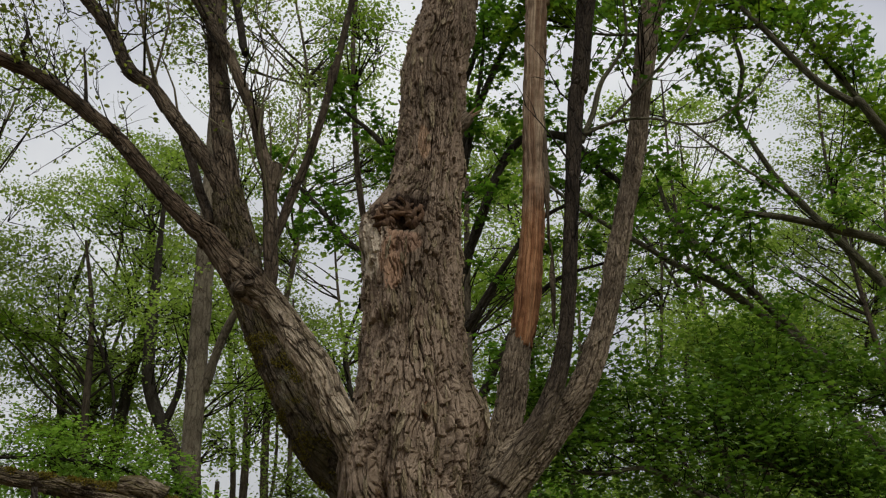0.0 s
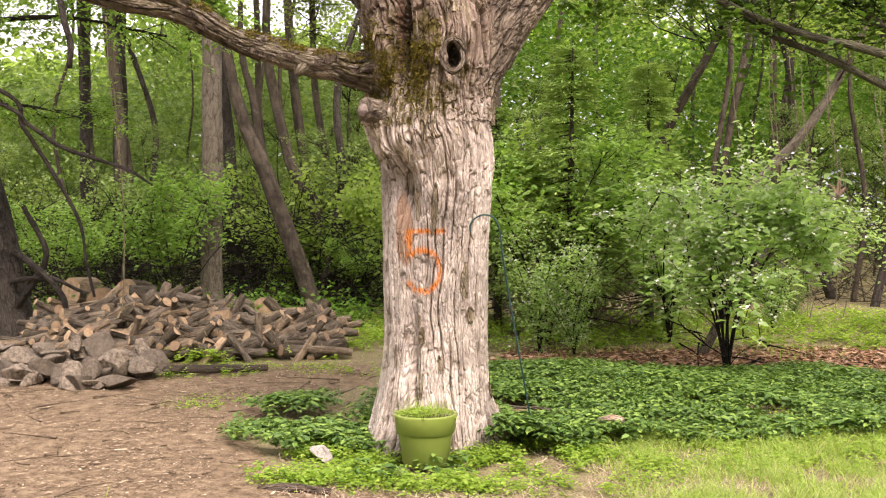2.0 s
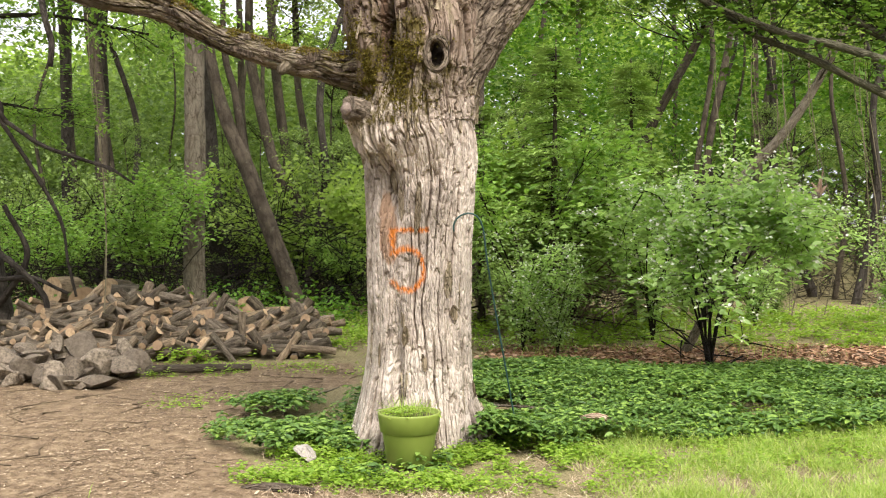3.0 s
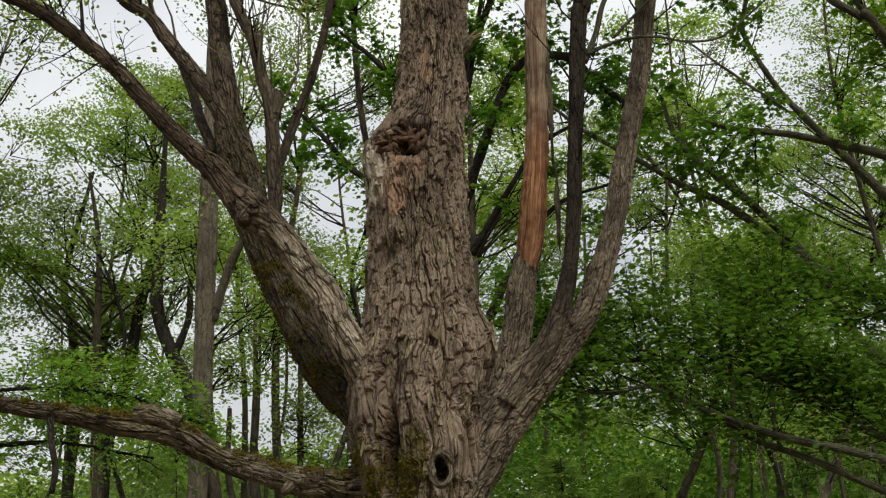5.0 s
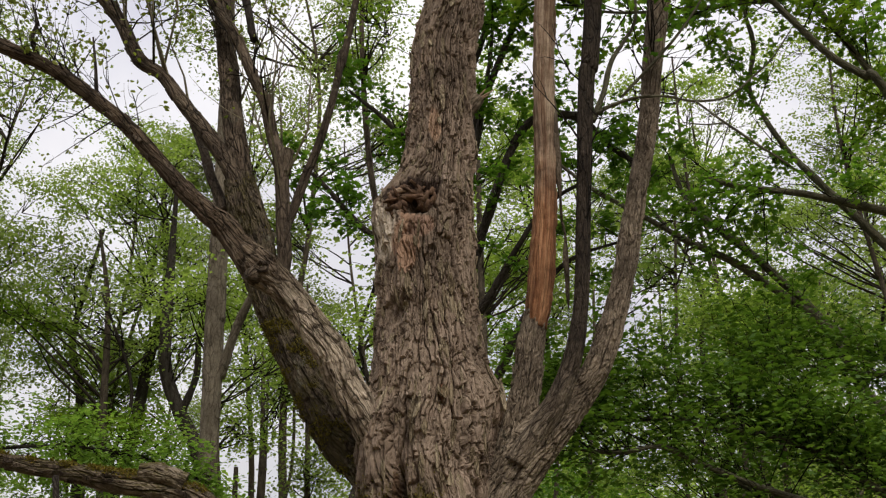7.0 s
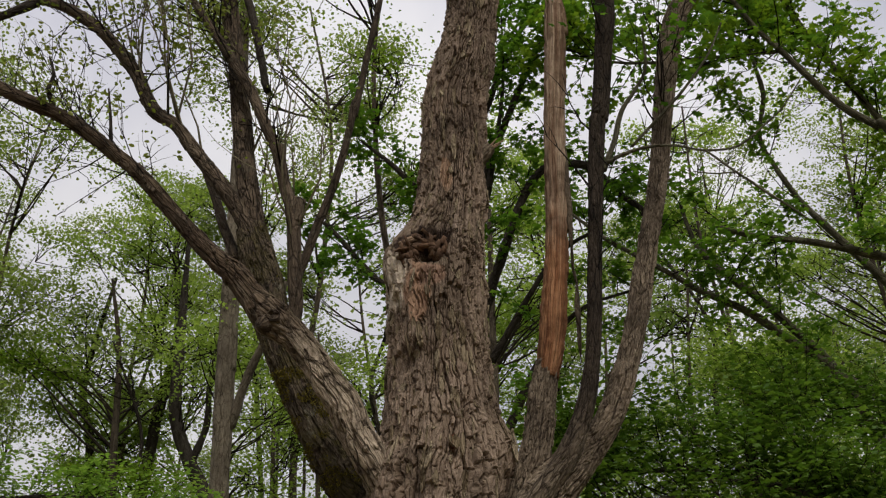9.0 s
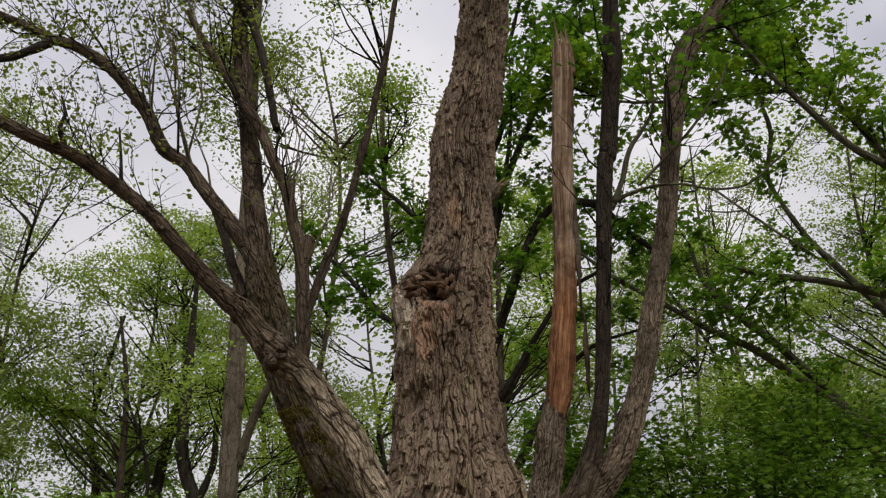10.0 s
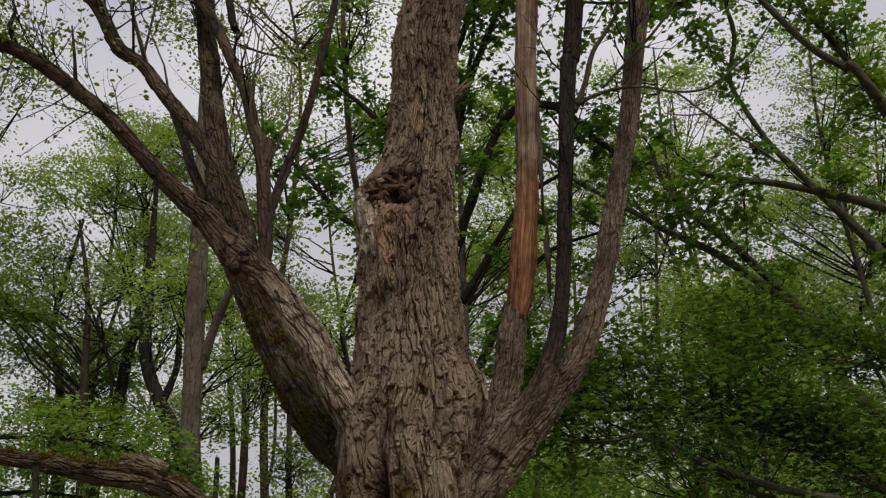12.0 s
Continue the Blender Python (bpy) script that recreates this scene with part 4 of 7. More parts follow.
    limb_r = [(-0.01, 7.52, 2.38, 0.158), (0.07, 7.53, 2.62, 0.167), (0.19, 7.54, 2.85, 0.168), (0.3, 7.54, 3.06, 0.17), (0.44, 7.55, 3.26, 0.175), (0.59, 7.56, 3.45, 0.168), (0.76, 7.57, 3.63, 0.148), (0.91, 7.58, 3.8, 0.124), (1.03, 7.58, 3.93, 0.101), (1.15, 7.59, 4.15, 0.093), (1.3, 7.6, 4.52, 0.085), (1.44, 7.61, 5.01, 0.08), (1.56, 7.62, 5.52, 0.077), (1.66, 7.63, 5.89, 0.077), (1.75, 7.63, 6.28, 0.077), (1.83, 7.64, 6.74, 0.076), (1.89, 7.65, 7.03, 0.082), (1.99, 7.66, 7.54, 0.092), (2.1, 7.67, 7.91, 0.105), (2.23, 7.67, 8.15, 0.092), (2.39, 7.68, 8.35, 0.074), (2.55, 7.69, 8.58, 0.069), (2.88, 7.7, 9.33, 0.057)]
    limb_r2 = [(0.43, 7.42, 3.27, 0.096), (0.57, 7.42, 3.48, 0.088), (0.72, 7.41, 3.68, 0.086), (0.84, 7.41, 3.91, 0.074), (0.93, 7.4, 4.18, 0.066), (0.99, 7.4, 4.45, 0.06), (1.03, 7.39, 4.78, 0.058), (1.08, 7.39, 5.27, 0.059), (1.13, 7.38, 5.78, 0.062), (1.18, 7.38, 6.26, 0.068), (1.22, 7.37, 6.59, 0.073), (1.25, 7.37, 6.67, 0.077), (1.33, 7.36, 7.28, 0.077), (1.39, 7.36, 7.72, 0.086), (1.44, 7.36, 8.4, 0.069), (1.52, 7.35, 9.12, 0.061)]
    limb_r3 = [(0.36, 7.62, 3.32, 0.126), (0.44, 7.63, 3.56, 0.12), (0.51, 7.63, 3.75, 0.112), (0.57, 7.64, 4, 0.103), (0.62, 7.64, 4.28, 0.097), (0.67, 7.65, 4.52, 0.09)]
    split = [(0.65, 7.63, 4.39, 0.08), (0.69, 7.63, 4.58, 0.094), (0.72, 7.63, 4.75, 0.097), (0.75, 7.63, 5, 0.101), (0.8, 7.63, 5.4, 0.098), (0.83, 7.63, 5.82, 0.092), (0.85, 7.63, 6.26, 0.092), (0.88, 7.63, 6.72, 0.091), (0.9, 7.63, 6.99, 0.094), (0.95, 7.63, 7.63, 0.094), (0.97, 7.63, 8, 0.091), (0.97, 7.63, 8.06, 0.085)]
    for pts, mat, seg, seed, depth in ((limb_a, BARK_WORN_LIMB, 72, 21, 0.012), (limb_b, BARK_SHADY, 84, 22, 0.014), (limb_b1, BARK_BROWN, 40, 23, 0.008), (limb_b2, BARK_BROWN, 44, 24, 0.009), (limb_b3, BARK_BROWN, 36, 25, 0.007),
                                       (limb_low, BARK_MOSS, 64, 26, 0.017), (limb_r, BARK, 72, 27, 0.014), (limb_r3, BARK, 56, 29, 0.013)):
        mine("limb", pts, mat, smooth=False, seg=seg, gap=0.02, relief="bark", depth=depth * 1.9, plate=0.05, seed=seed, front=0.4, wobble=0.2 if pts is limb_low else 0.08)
    for pts, count, seg, seed, depth, mat in ((limb_a, 70, 72, 21, 0.012, BARK_BROWN), (limb_b, 110, 84, 22, 0.014, BARK_BROWN), (limb_b1, 60, 40, 23, 0.008, BARK_BROWN), (limb_b2, 60, 44, 24, 0.009, BARK_BROWN),
                                                (limb_low, 130, 64, 26, 0.017, BARK_BROWN), (limb_r, 170, 72, 27, 0.014, BARK), (limb_r3, 60, 56, 29, 0.013, BARK)):
        loose_bark(pts, count, seg, 0.02, 0.034, ((0.04, 0.96),), mat, seed + 100, depth=depth * 1.9, plate=0.05, seed=seed, front=0.4, wobble=0.2 if pts is limb_low else 0.08)
    mine("limb", limb_r2, BARK_LIMB, "dark smooth-barked limb", seg=40, gap=0.02, relief="bark", depth=0.005, plate=0.04, seed=28)
    mine("limb", limb_b7, BARK_BROWN, seg=24, gap=0.03, relief="fine", depth=0.005, seed=33)
    mine("limb", limb_b8, BARK_BROWN, seg=20, gap=0.03, relief="fine", depth=0.004, seed=34)
    for pts in ([(1.26, 7.38, 6.18, 0.0211), (1.39, 7.36, 6.24, 0.0177), (1.56, 7.33, 6.28, 0.0143), (1.72, 7.3, 6.28, 0.0129), (1.87, 7.27, 6.25, 0.0109), (2.06, 7.24, 6.18, 0.0102), (2.32, 7.2, 6.19, 0.0095), (2.59, 7.18, 6.4, 0.0082), (2.74, 7.16, 6.54, 0.0061), (2.93, 7.15, 6.81, 0.0048)],
                [(1.23, 7.4, 6.12, 0.026), (1.35, 7.42, 6.41, 0.024), (1.45, 7.45, 6.74, 0.022), (1.59, 7.5, 6.98, 0.017), (1.72, 7.5, 7.24, 0.015), (1.74, 7.5, 7.68, 0.01)],
                [(2.06, 7.24, 6.18, 0.01), (2.16, 7.22, 6.06, 0.01), (2.26, 7.2, 5.94, 0.011), (2.38, 7.2, 5.83, 0.012), (2.51, 7.2, 5.71, 0.012), (2.64, 7.2, 5.6, 0.009), (2.75, 7.2, 5.49, 0.007)],
                [(1.92, 7.2, 5.96, 0.005), (2.09, 7.2, 5.93, 0.007), (2.26, 7.2, 5.94, 0.008)],
                [(1.51, 7.5, 6.41, 0.014), (1.78, 7.45, 6.68, 0.015), (2.07, 7.4, 7, 0.012), (2.29, 7.4, 7.33, 0.01), (2.43, 7.4, 7.63, 0.008)]):
        mine("bare_branch", pts, BARK_BOUGH, "thin bare grey-brown branch", seg=8, gap=0.03, relief="fine", depth=0.002)
    mine("limb", limb_b4, BARK_DARK, "dark arching branch", seg=24, gap=0.03, relief="fine", depth=0.005, seed=30)
    mine("split_limb", split, BARE_LIMB, "broken limb with bare orange splintered wood", seg=48, gap=0.02, relief="fine", depth=0.010, plate=0.022, seed=31, wobble=0.12)
    for x, y, z, h, r in ((0.935, 7.6, 8.1, 0.36, 0.03), (0.985, 7.58, 8.08, 0.16, 0.035), (1.03, 7.6, 8.1, 0.24, 0.034), (1.055, 7.63, 8.05, 0.12, 0.03), (0.91, 7.63, 8.05, 0.14, 0.028), (0.96, 7.68, 8.08, 0.2, 0.034), (1.01, 7.68, 8.08, 0.1, 0.034)):
        mine("splinter", [(x, y, z - 0.3, r), (x, y, z, r * 0.8), (x - 0.012, y, z + h, 0.003)], BARE_LIMB, seg=6, gap=0.06)
    for x, z0, z1, r in ((0.93, 5.2, 6.9, 0.03), (0.72, 4.35, 4.95, 0.03), (0.925, 4.5, 5.3, 0.025)):
        mine("bark_strip", [(x, 7.62, z0, 0.006), (x + 0.01, 7.6, (z0 + z1) / 2, r), (x + 0.02, 7.62, z1, 0.005)], BARK, seg=10, gap=0.04, relief="fine", depth=0.006)
    mine("branch_knob", [(-1.88, 7.1, 3.14, 0.06), (-2.05, 7.06, 3.21, 0.055), (-2.18, 7.03, 3.22, 0.042)], BARK_MOSS, seg=28, gap=0.012, relief="bark", depth=0.035, plate=0.03, wobble=0.4, smooth=False)
    ring = [(-1.414 + 0.036 * math.sin(q), 7.085 - 0.01 * math.cos(2 * q), 4.758 + 0.03 * math.cos(q), 0.021 + 0.006 * math.sin(3 * q)) for q in np.linspace(0, 2 * math.pi, 13)]
    mine("knothole_rim", ring, BARK_BROWN, "rough dark callus round a broken branch", seg=14, gap=0.012, relief="fine", depth=0.012, plate=0.02)
    mine("branch_knob", [(-1.474, 7.14, 4.708, 0.07), (-1.499, 7.1, 4.683, 0.05), (-1.514, 7.08, 4.668, 0.02)], BARK_BROWN, seg=24, gap=0.012, relief="bark", depth=0.03, plate=0.03, wobble=0.3, smooth=False)
    mine("branch_knob", [(-1.12, 7.32, 2.76, 0.06), (-1.15, 7.29, 2.71, 0.045), (-1.17, 7.28, 2.675, 0.02)], BARK_MOSS, seg=20, gap=0.02, relief="bark", depth=0.008, plate=0.03)
    mine("twig", [(-2.7, 6.9, 3.18, 0.023), (-2.65, 6.85, 2.98, 0.022), (-2.61, 6.85, 2.83, 0.022), (-2.62, 6.85, 2.67, 0.018)], BARK_DARK, seg=8)
    mine("cut_stub", [(-0.52, 7.4, 2.38, 0.10), (-0.63, 7.28, 2.41, 0.072), (-0.69, 7.21, 2.42, 0.066)], BARK, "sawn-off branch stub", seg=28, gap=0.015, relief="bark", depth=0.03, plate=0.03, wobble=0.2)
    mine("cut_face", [(-0.695, 7.205, 2.42, 0.052), (-0.708, 7.19, 2.422, 0.036)], OLD_CUT, "pinkish sawn end of a stub", seg=20, gap=0.01, relief="fine", depth=0.008, plate=0.02)
    mine("cut_stub", [(0.22, 7.46, 3.80, 0.12), (0.30, 7.44, 3.83, 0.085), (0.36, 7.43, 3.84, 0.05)], BARK, seg=24, gap=0.015, relief="bark", depth=0.01, plate=0.03)
    mine("cut_stub", [(0.98, 7.62, 3.82, 0.07), (0.965, 7.545, 3.79, 0.055), (0.96, 7.53, 3.785, 0.04)], BARK, seg=20, gap=0.015, relief="fine", depth=0.008)
    mine("broken_stub", [(0.05, 7.6, 6.28, 0.09), (0.22, 7.58, 6.42, 0.07), (0.30, 7.57, 6.5, 0.055)], BARK, seg=24, gap=0.015, relief="bark", depth=0.01, plate=0.03)
    for dx, dz in ((0.43, 6.57), (0.39, 6.52), (0.36, 6.58)):
        mine("splinter", [(0.26, 7.57, 6.46, 0.02), (dx, 7.56, dz, 0.004)], BARE_WOOD, seg=6)
    mine("cut_stub", [(-1.43, 7.9, 6.0, 0.066), (-1.405, 7.89, 6.23, 0.062)], BARK, seg=20, gap=0.02, relief="fine", depth=0.006)
    mine("cut_stub", [(-1.6, 7.9, 6.62, 0.055), (-1.585, 7.89, 6.8, 0.05)], BARK, seg=20, gap=0.02, relief="fine", depth=0.006)
    mine("twig", [(-2.88, 7.2, 6.38, 0.018), (-2.91, 7.18, 6.65, 0.014), (-2.965, 7.17, 6.98, 0.008)], BARK_DARK, seg=6)
    mine("twig", [(-3.4, 7.14, 6.78, 0.024), (-3.46, 7.1, 6.95, 0.02), (-3.43, 7.1, 7.08, 0.017), (-3.5, 7.1, 7.3, 0.008)], BARK_DARK, seg=6)
    ring = [(-0.065 + 0.068 * math.sin(q), 7.075 - 0.012 * math.cos(2 * q), 2.775 + 0.112 * math.cos(q), 0.022 + 0.005 * math.sin(3 * q)) for q in np.linspace(0, 2 * math.pi, 15)]
    mine("knothole_rim", ring, BARK_WORN, "pale callus ring round an old knothole", seg=18, gap=0.012, relief="fine", depth=0.008, plate=0.02)
    tuft = np.random.default_rng(9)

    def moss_on(points, seg, gap, count, keep, **more):
        """Small tufts of moss standing on the bark where keep() is high."""
        v, _, _ = tube_arrays(points, seg, gap, relief="bark", **more)
        grid = v[:-2].reshape(-1, seg + 1, 3)
        mid = np.repeat(grid[:, :-1].mean(1)[:, None], seg + 1, 1)
        spots, way = grid.reshape(-1, 3), unit((grid - mid).reshape(-1, 3))
        patchy = soft_noise(spots[:, 0] * 9 + 40, spots[:, 2] * 9 + 40, 99999, 3) * 0.6 + soft_noise(spots[:, 0] * 26 + 40, spots[:, 2] * 26 + 40, 99999, 4) * 0.4
        chance = keep(spots, way) * smooth01(patchy, 0.42, 0.58)
        k = tuft.choice(len(spots), count, p=chance / chance.sum())
        at = spots[k] + tuft.normal(0, 0.006, (count, 3))
        axis = way[k] * 0.6 + tuft.normal(0, 0.6, (count, 3))
        me = leaves_of("moss", at, axis, way[k] + tuft.normal(0, 0.4, (count, 3)), tuft.uniform(0.007, 0.021, count), RHOMB, MOSS)
        tagged(put("moss", me, tree, "olive and rust-brown moss"), kind="stuff").matrix_parent_inverse = here

    moss_on(trunk, 340, 0.013, 11000, lambda s, w: np.exp(-((s[:, 0] + 0.5) / 0.27) ** 2 - ((s[:, 2] - 2.72) / 0.25) ** 2) * (s[:, 1] < 7.5) * (0.4 + np.clip(w[:, 2] + 0.5, 0, 1)), depth=0.034, plate=0.048, shaggy=None, seed=6, bumps=bumps, wobble=0.045, front=0.5, tall=([0, 1.9, 2.6, 12], [0.34, 0.30, 0.24, 0.25]))
    moss_on(limb_low, 64, 0.02, 11000, lambda s, w: smooth01(w[:, 2], 0.25, 0.8) + 0.0, depth=0.017 * 1.9, plate=0.05, seed=26, front=0.4, wobble=0.2)
    moss_on(limb_b, 84, 0.02, 9000, lambda s, w: (w[:, 1] < 0.2) * (s[:, 2] < 4.6) + 0.02, depth=0.014 * 1.9, plate=0.05, seed=22, front=0.4, wobble=0.08)
    chunk = np.random.default_rng(8)
    for q in np.linspace(0.0, 1.0, 64):
        ring_at, reach = math.pi * (1.5 * q - 0.2), chunk.uniform(0.35, 1.1)
        x, z = -0.28 + 0.19 * reach * math.cos(ring_at), 5.35 + 0.13 * reach * math.sin(ring_at)
        if math.hypot((x - -0.24) / 0.075, (z - 5.31) / 0.045) < 1:
            continue
        y = 7.29 + 0.25 * (x + 0.2) ** 2 - 0.03 * reach + chunk.uniform(-0.02, 0.05)
        way = chunk.normal(0, 0.035, 3)
        mine("rotten_wood", [(x - way[0], y + 0.04, z - way[2], 0.014), (x, y, z, chunk.uniform(0.012, 0.034)), (x + way[0], y - 0.012, z + way[2], 0.006)], ROT_WOOD if chunk.random() < 0.85 else BARE_WOOD, "dark crumbling rotten wood", seg=7, gap=0.02, relief="fine", depth=0.018, plate=0.02, seed=int(q * 500), wobble=0.4)
    limb_b5 = [(-4.14, 8, 8.74, 0.049), (-4.29, 7.92, 8.56, 0.046), (-4.43, 7.85, 8.42, 0.042), (-4.63, 7.78, 8.31, 0.036), (-4.95, 7.7, 8.11, 0.022)]
    limb_b6 = [(-3.13, 8, 9.39, 0.027), (-3.36, 8, 9.37, 0.024), (-3.6, 8, 9.44, 0.021), (-3.84, 8, 9.64, 0.018), (-4.25, 8, 9.88, 0.015), (-4.78, 8, 10.34, 0.009)]
    for b in (limb_b5, limb_b6):
        mine("branch", b, BARK_DARK, seg=16, gap=0.03, relief="fine", depth=0.005)
    rng = np.random.default_rng(5)
    before = set(tree.children)
    leafy([limb_b1[3:8], limb_b3[1:5], limb_b2[1:4]], tree, rng, 15, 2.4, 5, 0.055, OVAL, LEAF_YOUNG, SHOOT_BARK, lift=1.9, flat=0.3, low=0.05, side_twigs=5, thick=0.016, spread=0.7, fill=0.04)
    leafy([limb_b1, limb_b4, limb_b5, limb_b6, limb_b2[2:], limb_b3[3:]], tree, rng, 110, 1.05, 12, 0.055, OVAL, LEAF_YOUNG, BARK_DARK, lift=0.55, flat=0.3, low=0.3, side_twigs=4, thick=0.011, fill=0.06)
    leafy([limb_a[10:]], tree, rng, 46, 0.8, 4, 0.05, OVAL, LEAF_YOUNG, BARK_DARK, lift=0.4, flat=0.3, low=0.25, side_twigs=4, thick=0.008, fill=0.06)
    leafy([limb_r[12:], limb_r2[9:], trunk[-2:]], tree, rng, 60, 1.4, 11, 0.08, MAPLE, LEAF_MAPLE, BARK_DARK, lift=0.3, flat=0.5, low=0.3, side_twigs=4, thick=0.01)
    leafy([limb_r2[4:], limb_r[9:16], limb_b3, limb_b2[:4]], tree, rng, 34, 0.75, 0, 0.05, OVAL, LEAF_YOUNG, BARK_DARK, lift=0.5, side_twigs=3, thick=0.012, spread=0.8)
    for ob in set(tree.children) - before:
        ob.matrix_parent_inverse = here


old_maple()


# ---- woodland trees ----
def grow_tree(name, label, points, rng, bark, leaf_mat, leaf=0.1, clusters=60, per=160, low=0.35, wide=3.2, group="woodland trees", shape=RHOMB, seg=12, relief="bark", at=None, puff=(0.55, 0.55, 0.24), top=1.0, skew=(0, 0)):
    """A woodland tree: trunk, limbs that reach the leaf clumps, and foliage with gaps."""
    tree = thing(name, label, "tree", group, at=at or (0, 0, 0))
    c, r = spine(points, 0.25)
    tube("trunk", points, bark, tree, seg=seg, gap=0.25 if seg < 12 else 0.1, relief=relief, depth=0.012, plate=0.05, seed=int(rng.integers(1000)), wobble=0.08)
    high = c[-1, 2]
    boughs = max(3, clusters // 5)
    t = low + (top - low) * rng.random(boughs) ** 0.85
    swell = wide * np.sin(np.clip((t - low) / (1.08 - low), 0.06, 0.97) * np.pi) ** 0.6
    a = rng.uniform(0, 2 * np.pi, boughs)
    d = swell * np.sqrt(rng.uniform(0.15, 1.0, boughs))
    k = rng.integers(0, boughs, clusters)
    j = np.clip((t[k] * (len(c) - 1)).astype(int), 0, len(c) - 1)
    d = d[k] * rng.uniform(0.55, 1.15, clusters)
    a = a[k] + rng.normal(0, 0.3, clusters)
    centre = c[j] + np.stack([np.cos(a) * d + skew[0] * d, np.sin(a) * d + skew[1] * d, 0.35 * d + rng.normal(0, 0.28, clusters)], -1)
    root = c[np.clip(j - (d / 0.25 * 0.55).astype(int), int(len(c) * low * 0.7), len(c) - 1)]
    arrays = [twig_arrays(root, centre, 0.012 + 0.008 * d, rng.normal(0, 0.12, (clusters, 1, 3)) * d[:, None, None] ** 0.5, rng, seg=4, rings=5)]
    k = np.repeat(np.arange(clusters), 5)
    tips = centre[k] + rng.normal(0, 0.9, (len(k), 3)) * np.array(puff)
    arrays.append(twig_arrays(centre[k] * 0.8 + root[k] * 0.2, tips, np.full(len(k), 0.012), rng.normal(0, 0.05, (len(k), 1, 3)), rng))
    v, f, uv = joined(arrays)
    tagged(put("branch_work", mesh_of("branch_work", v, f, bark, uv), tree), kind="stuff")
    n = clusters * per
    k = rng.integers(0, len(tips), n)
    at_ = tips[k] + rng.normal(0, 1, (n, 3)) * np.array((0.24, 0.24, 0.09))
    axis, normal = leaf_dirs(rng, n, 0.5, 0.4)
    put("foliage", leaves_of("foliage", at_, axis, normal, leaf * rng.uniform(0.6, 1.3, n), shape, leaf_mat), tree)
    return tree


def lean_points(rng, height, r, bend=1.0):
    q = rng.normal(0, bend, 2)
    return [(q[0] * t ** 1.5 + 0.45 * math.sin(7 * t + q[1]), q[1] * t ** 1.5, height * t - 0.2 * (t == 0), r * (1 - 0.8 * t)) for t in (0, 0.2, 0.4, 0.6, 0.8, 1.0)]


rng = np.random.default_rng(11)
KINDS = []
for spec in (("woods", 17, 0.16, LEAF_WOODS, 0.092, 38, 400, 0.52, 3.2), ("woods", 20, 0.2, LEAF_WOODS, 0.092, 38, 330, 0.46, 3.8), ("fine", 16, 0.14, LEAF_FINE, 0.082, 42, 310, 0.5, 2.8),
             ("fine", 19, 0.17, LEAF_FINE, 0.082, 48, 320, 0.48, 3.2), ("young", 13, 0.13, LEAF_UNDER, 0.11, 44, 140, 0.2, 2.6)):
    kind, high, r, mat, size, cl, per, low, wide = spec
    words = {"woods": "tall broad-leaved woodland tree in spring leaf", "fine": "slender woodland tree with fine pale leaves", "young": "young broad-leaved tree at the wood's edge"}[kind]
    KINDS.append((kind, grow_tree("woodland_tree", words, lean_points(rng, high, r * 0.62), rng, BARK_WOODS, mat, size, cl, per, low, wide, seg=10)))

# kind, x, y, scale, turn
STAND = [(2, -14.0, 27, 1.1, 20), (2, -12.0, 22, 1.05, 80), (3, -9.6, 27, 1.0, 150), (0, -8.0, 24, 0.95, 10), (3, -3.6, 25, 1.25, 200), 
         (0, 0.8, 24, 1.1, 120), (0, 5.4, 21, 0.95, 190), (1, 9.0, 20, 0.8, 20), (3, 8.8, 30, 1.1, 280), (2, 12.5, 28, 1.1, 40),
         (4, 11.5, 23, 0.6, 330), (0, 10.8, 32, 1.0, 100), (2, 2.2, 33, 1.25, 30), (3, 14, 30, 1.0, 250), (3, 5.2, 36, 1.2, 170), (4, -10.5, 20, 0.5, 10), (4, -8.3, 18.5, 0.42, 80), (4, -6.5, 21, 0.5, 140), (4, -5.6, 26, 0.55, 260), (4, -3.2, 24, 0.5, 320), (4, -4.4, 21, 0.42, 120), (4, 6.8, 22, 0.55, 60), (4, 9.5, 21, 0.55, 160), (4, 4.2, 26, 0.55, 220), (4, 11, 27, 0.7, 100), (4, 13, 33, 0.8, 280), (4, 9, 34, 0.8, 70), (4, 2, 29, 0.75, 150), (4, 4.6, 23, 0.7, 305), (4, -2.6, 26, 0.7, 55), (4, -1.8, 24, 0.6, 145), (4, -3.4, 30, 0.8, 235), (4, -5, 28, 0.7, 325), (4, -13, 36, 0.75, 30), (4, -4, 36, 0.75, 230), (4, -9, 38, 0.8, 130),  (0, -19, 40, 1.1, 15), (2, -13, 42, 1.2, 95),
         (1, 9, 42, 1.25, 45), (4, 15.5, 22, 0.9, 145), (0, 1.0, 46, 1.3, 215), (1, 17, 42, 1.2, 5),
         (3, -5.7, 28, 1.05, 310), (4, -5.2, 26, 0.5, 250), (4, -3.5, 27, 0.58, 170), (4, -2.3, 24, 0.5, 10), (4, 1.2, 22, 0.55, 220)]
STAND += [(4, 8.0, 24, 0.85, 200), (4, 10.2, 25, 0.85, 20), (2, -2.1, 28, 1.0, 300), (4, -2.4, 22, 0.75, 60)]
used = set()
for k, x, y, s, turn in STAND:
    m = pose(x, y, -0.05, 0, 0, turn) @ Matrix.Scale(s, 4)
    if k not in used:
        used.add(k)
        KINDS[k][1].matrix_basis = m
    else:
        copy_thing(KINDS[k][1], m)

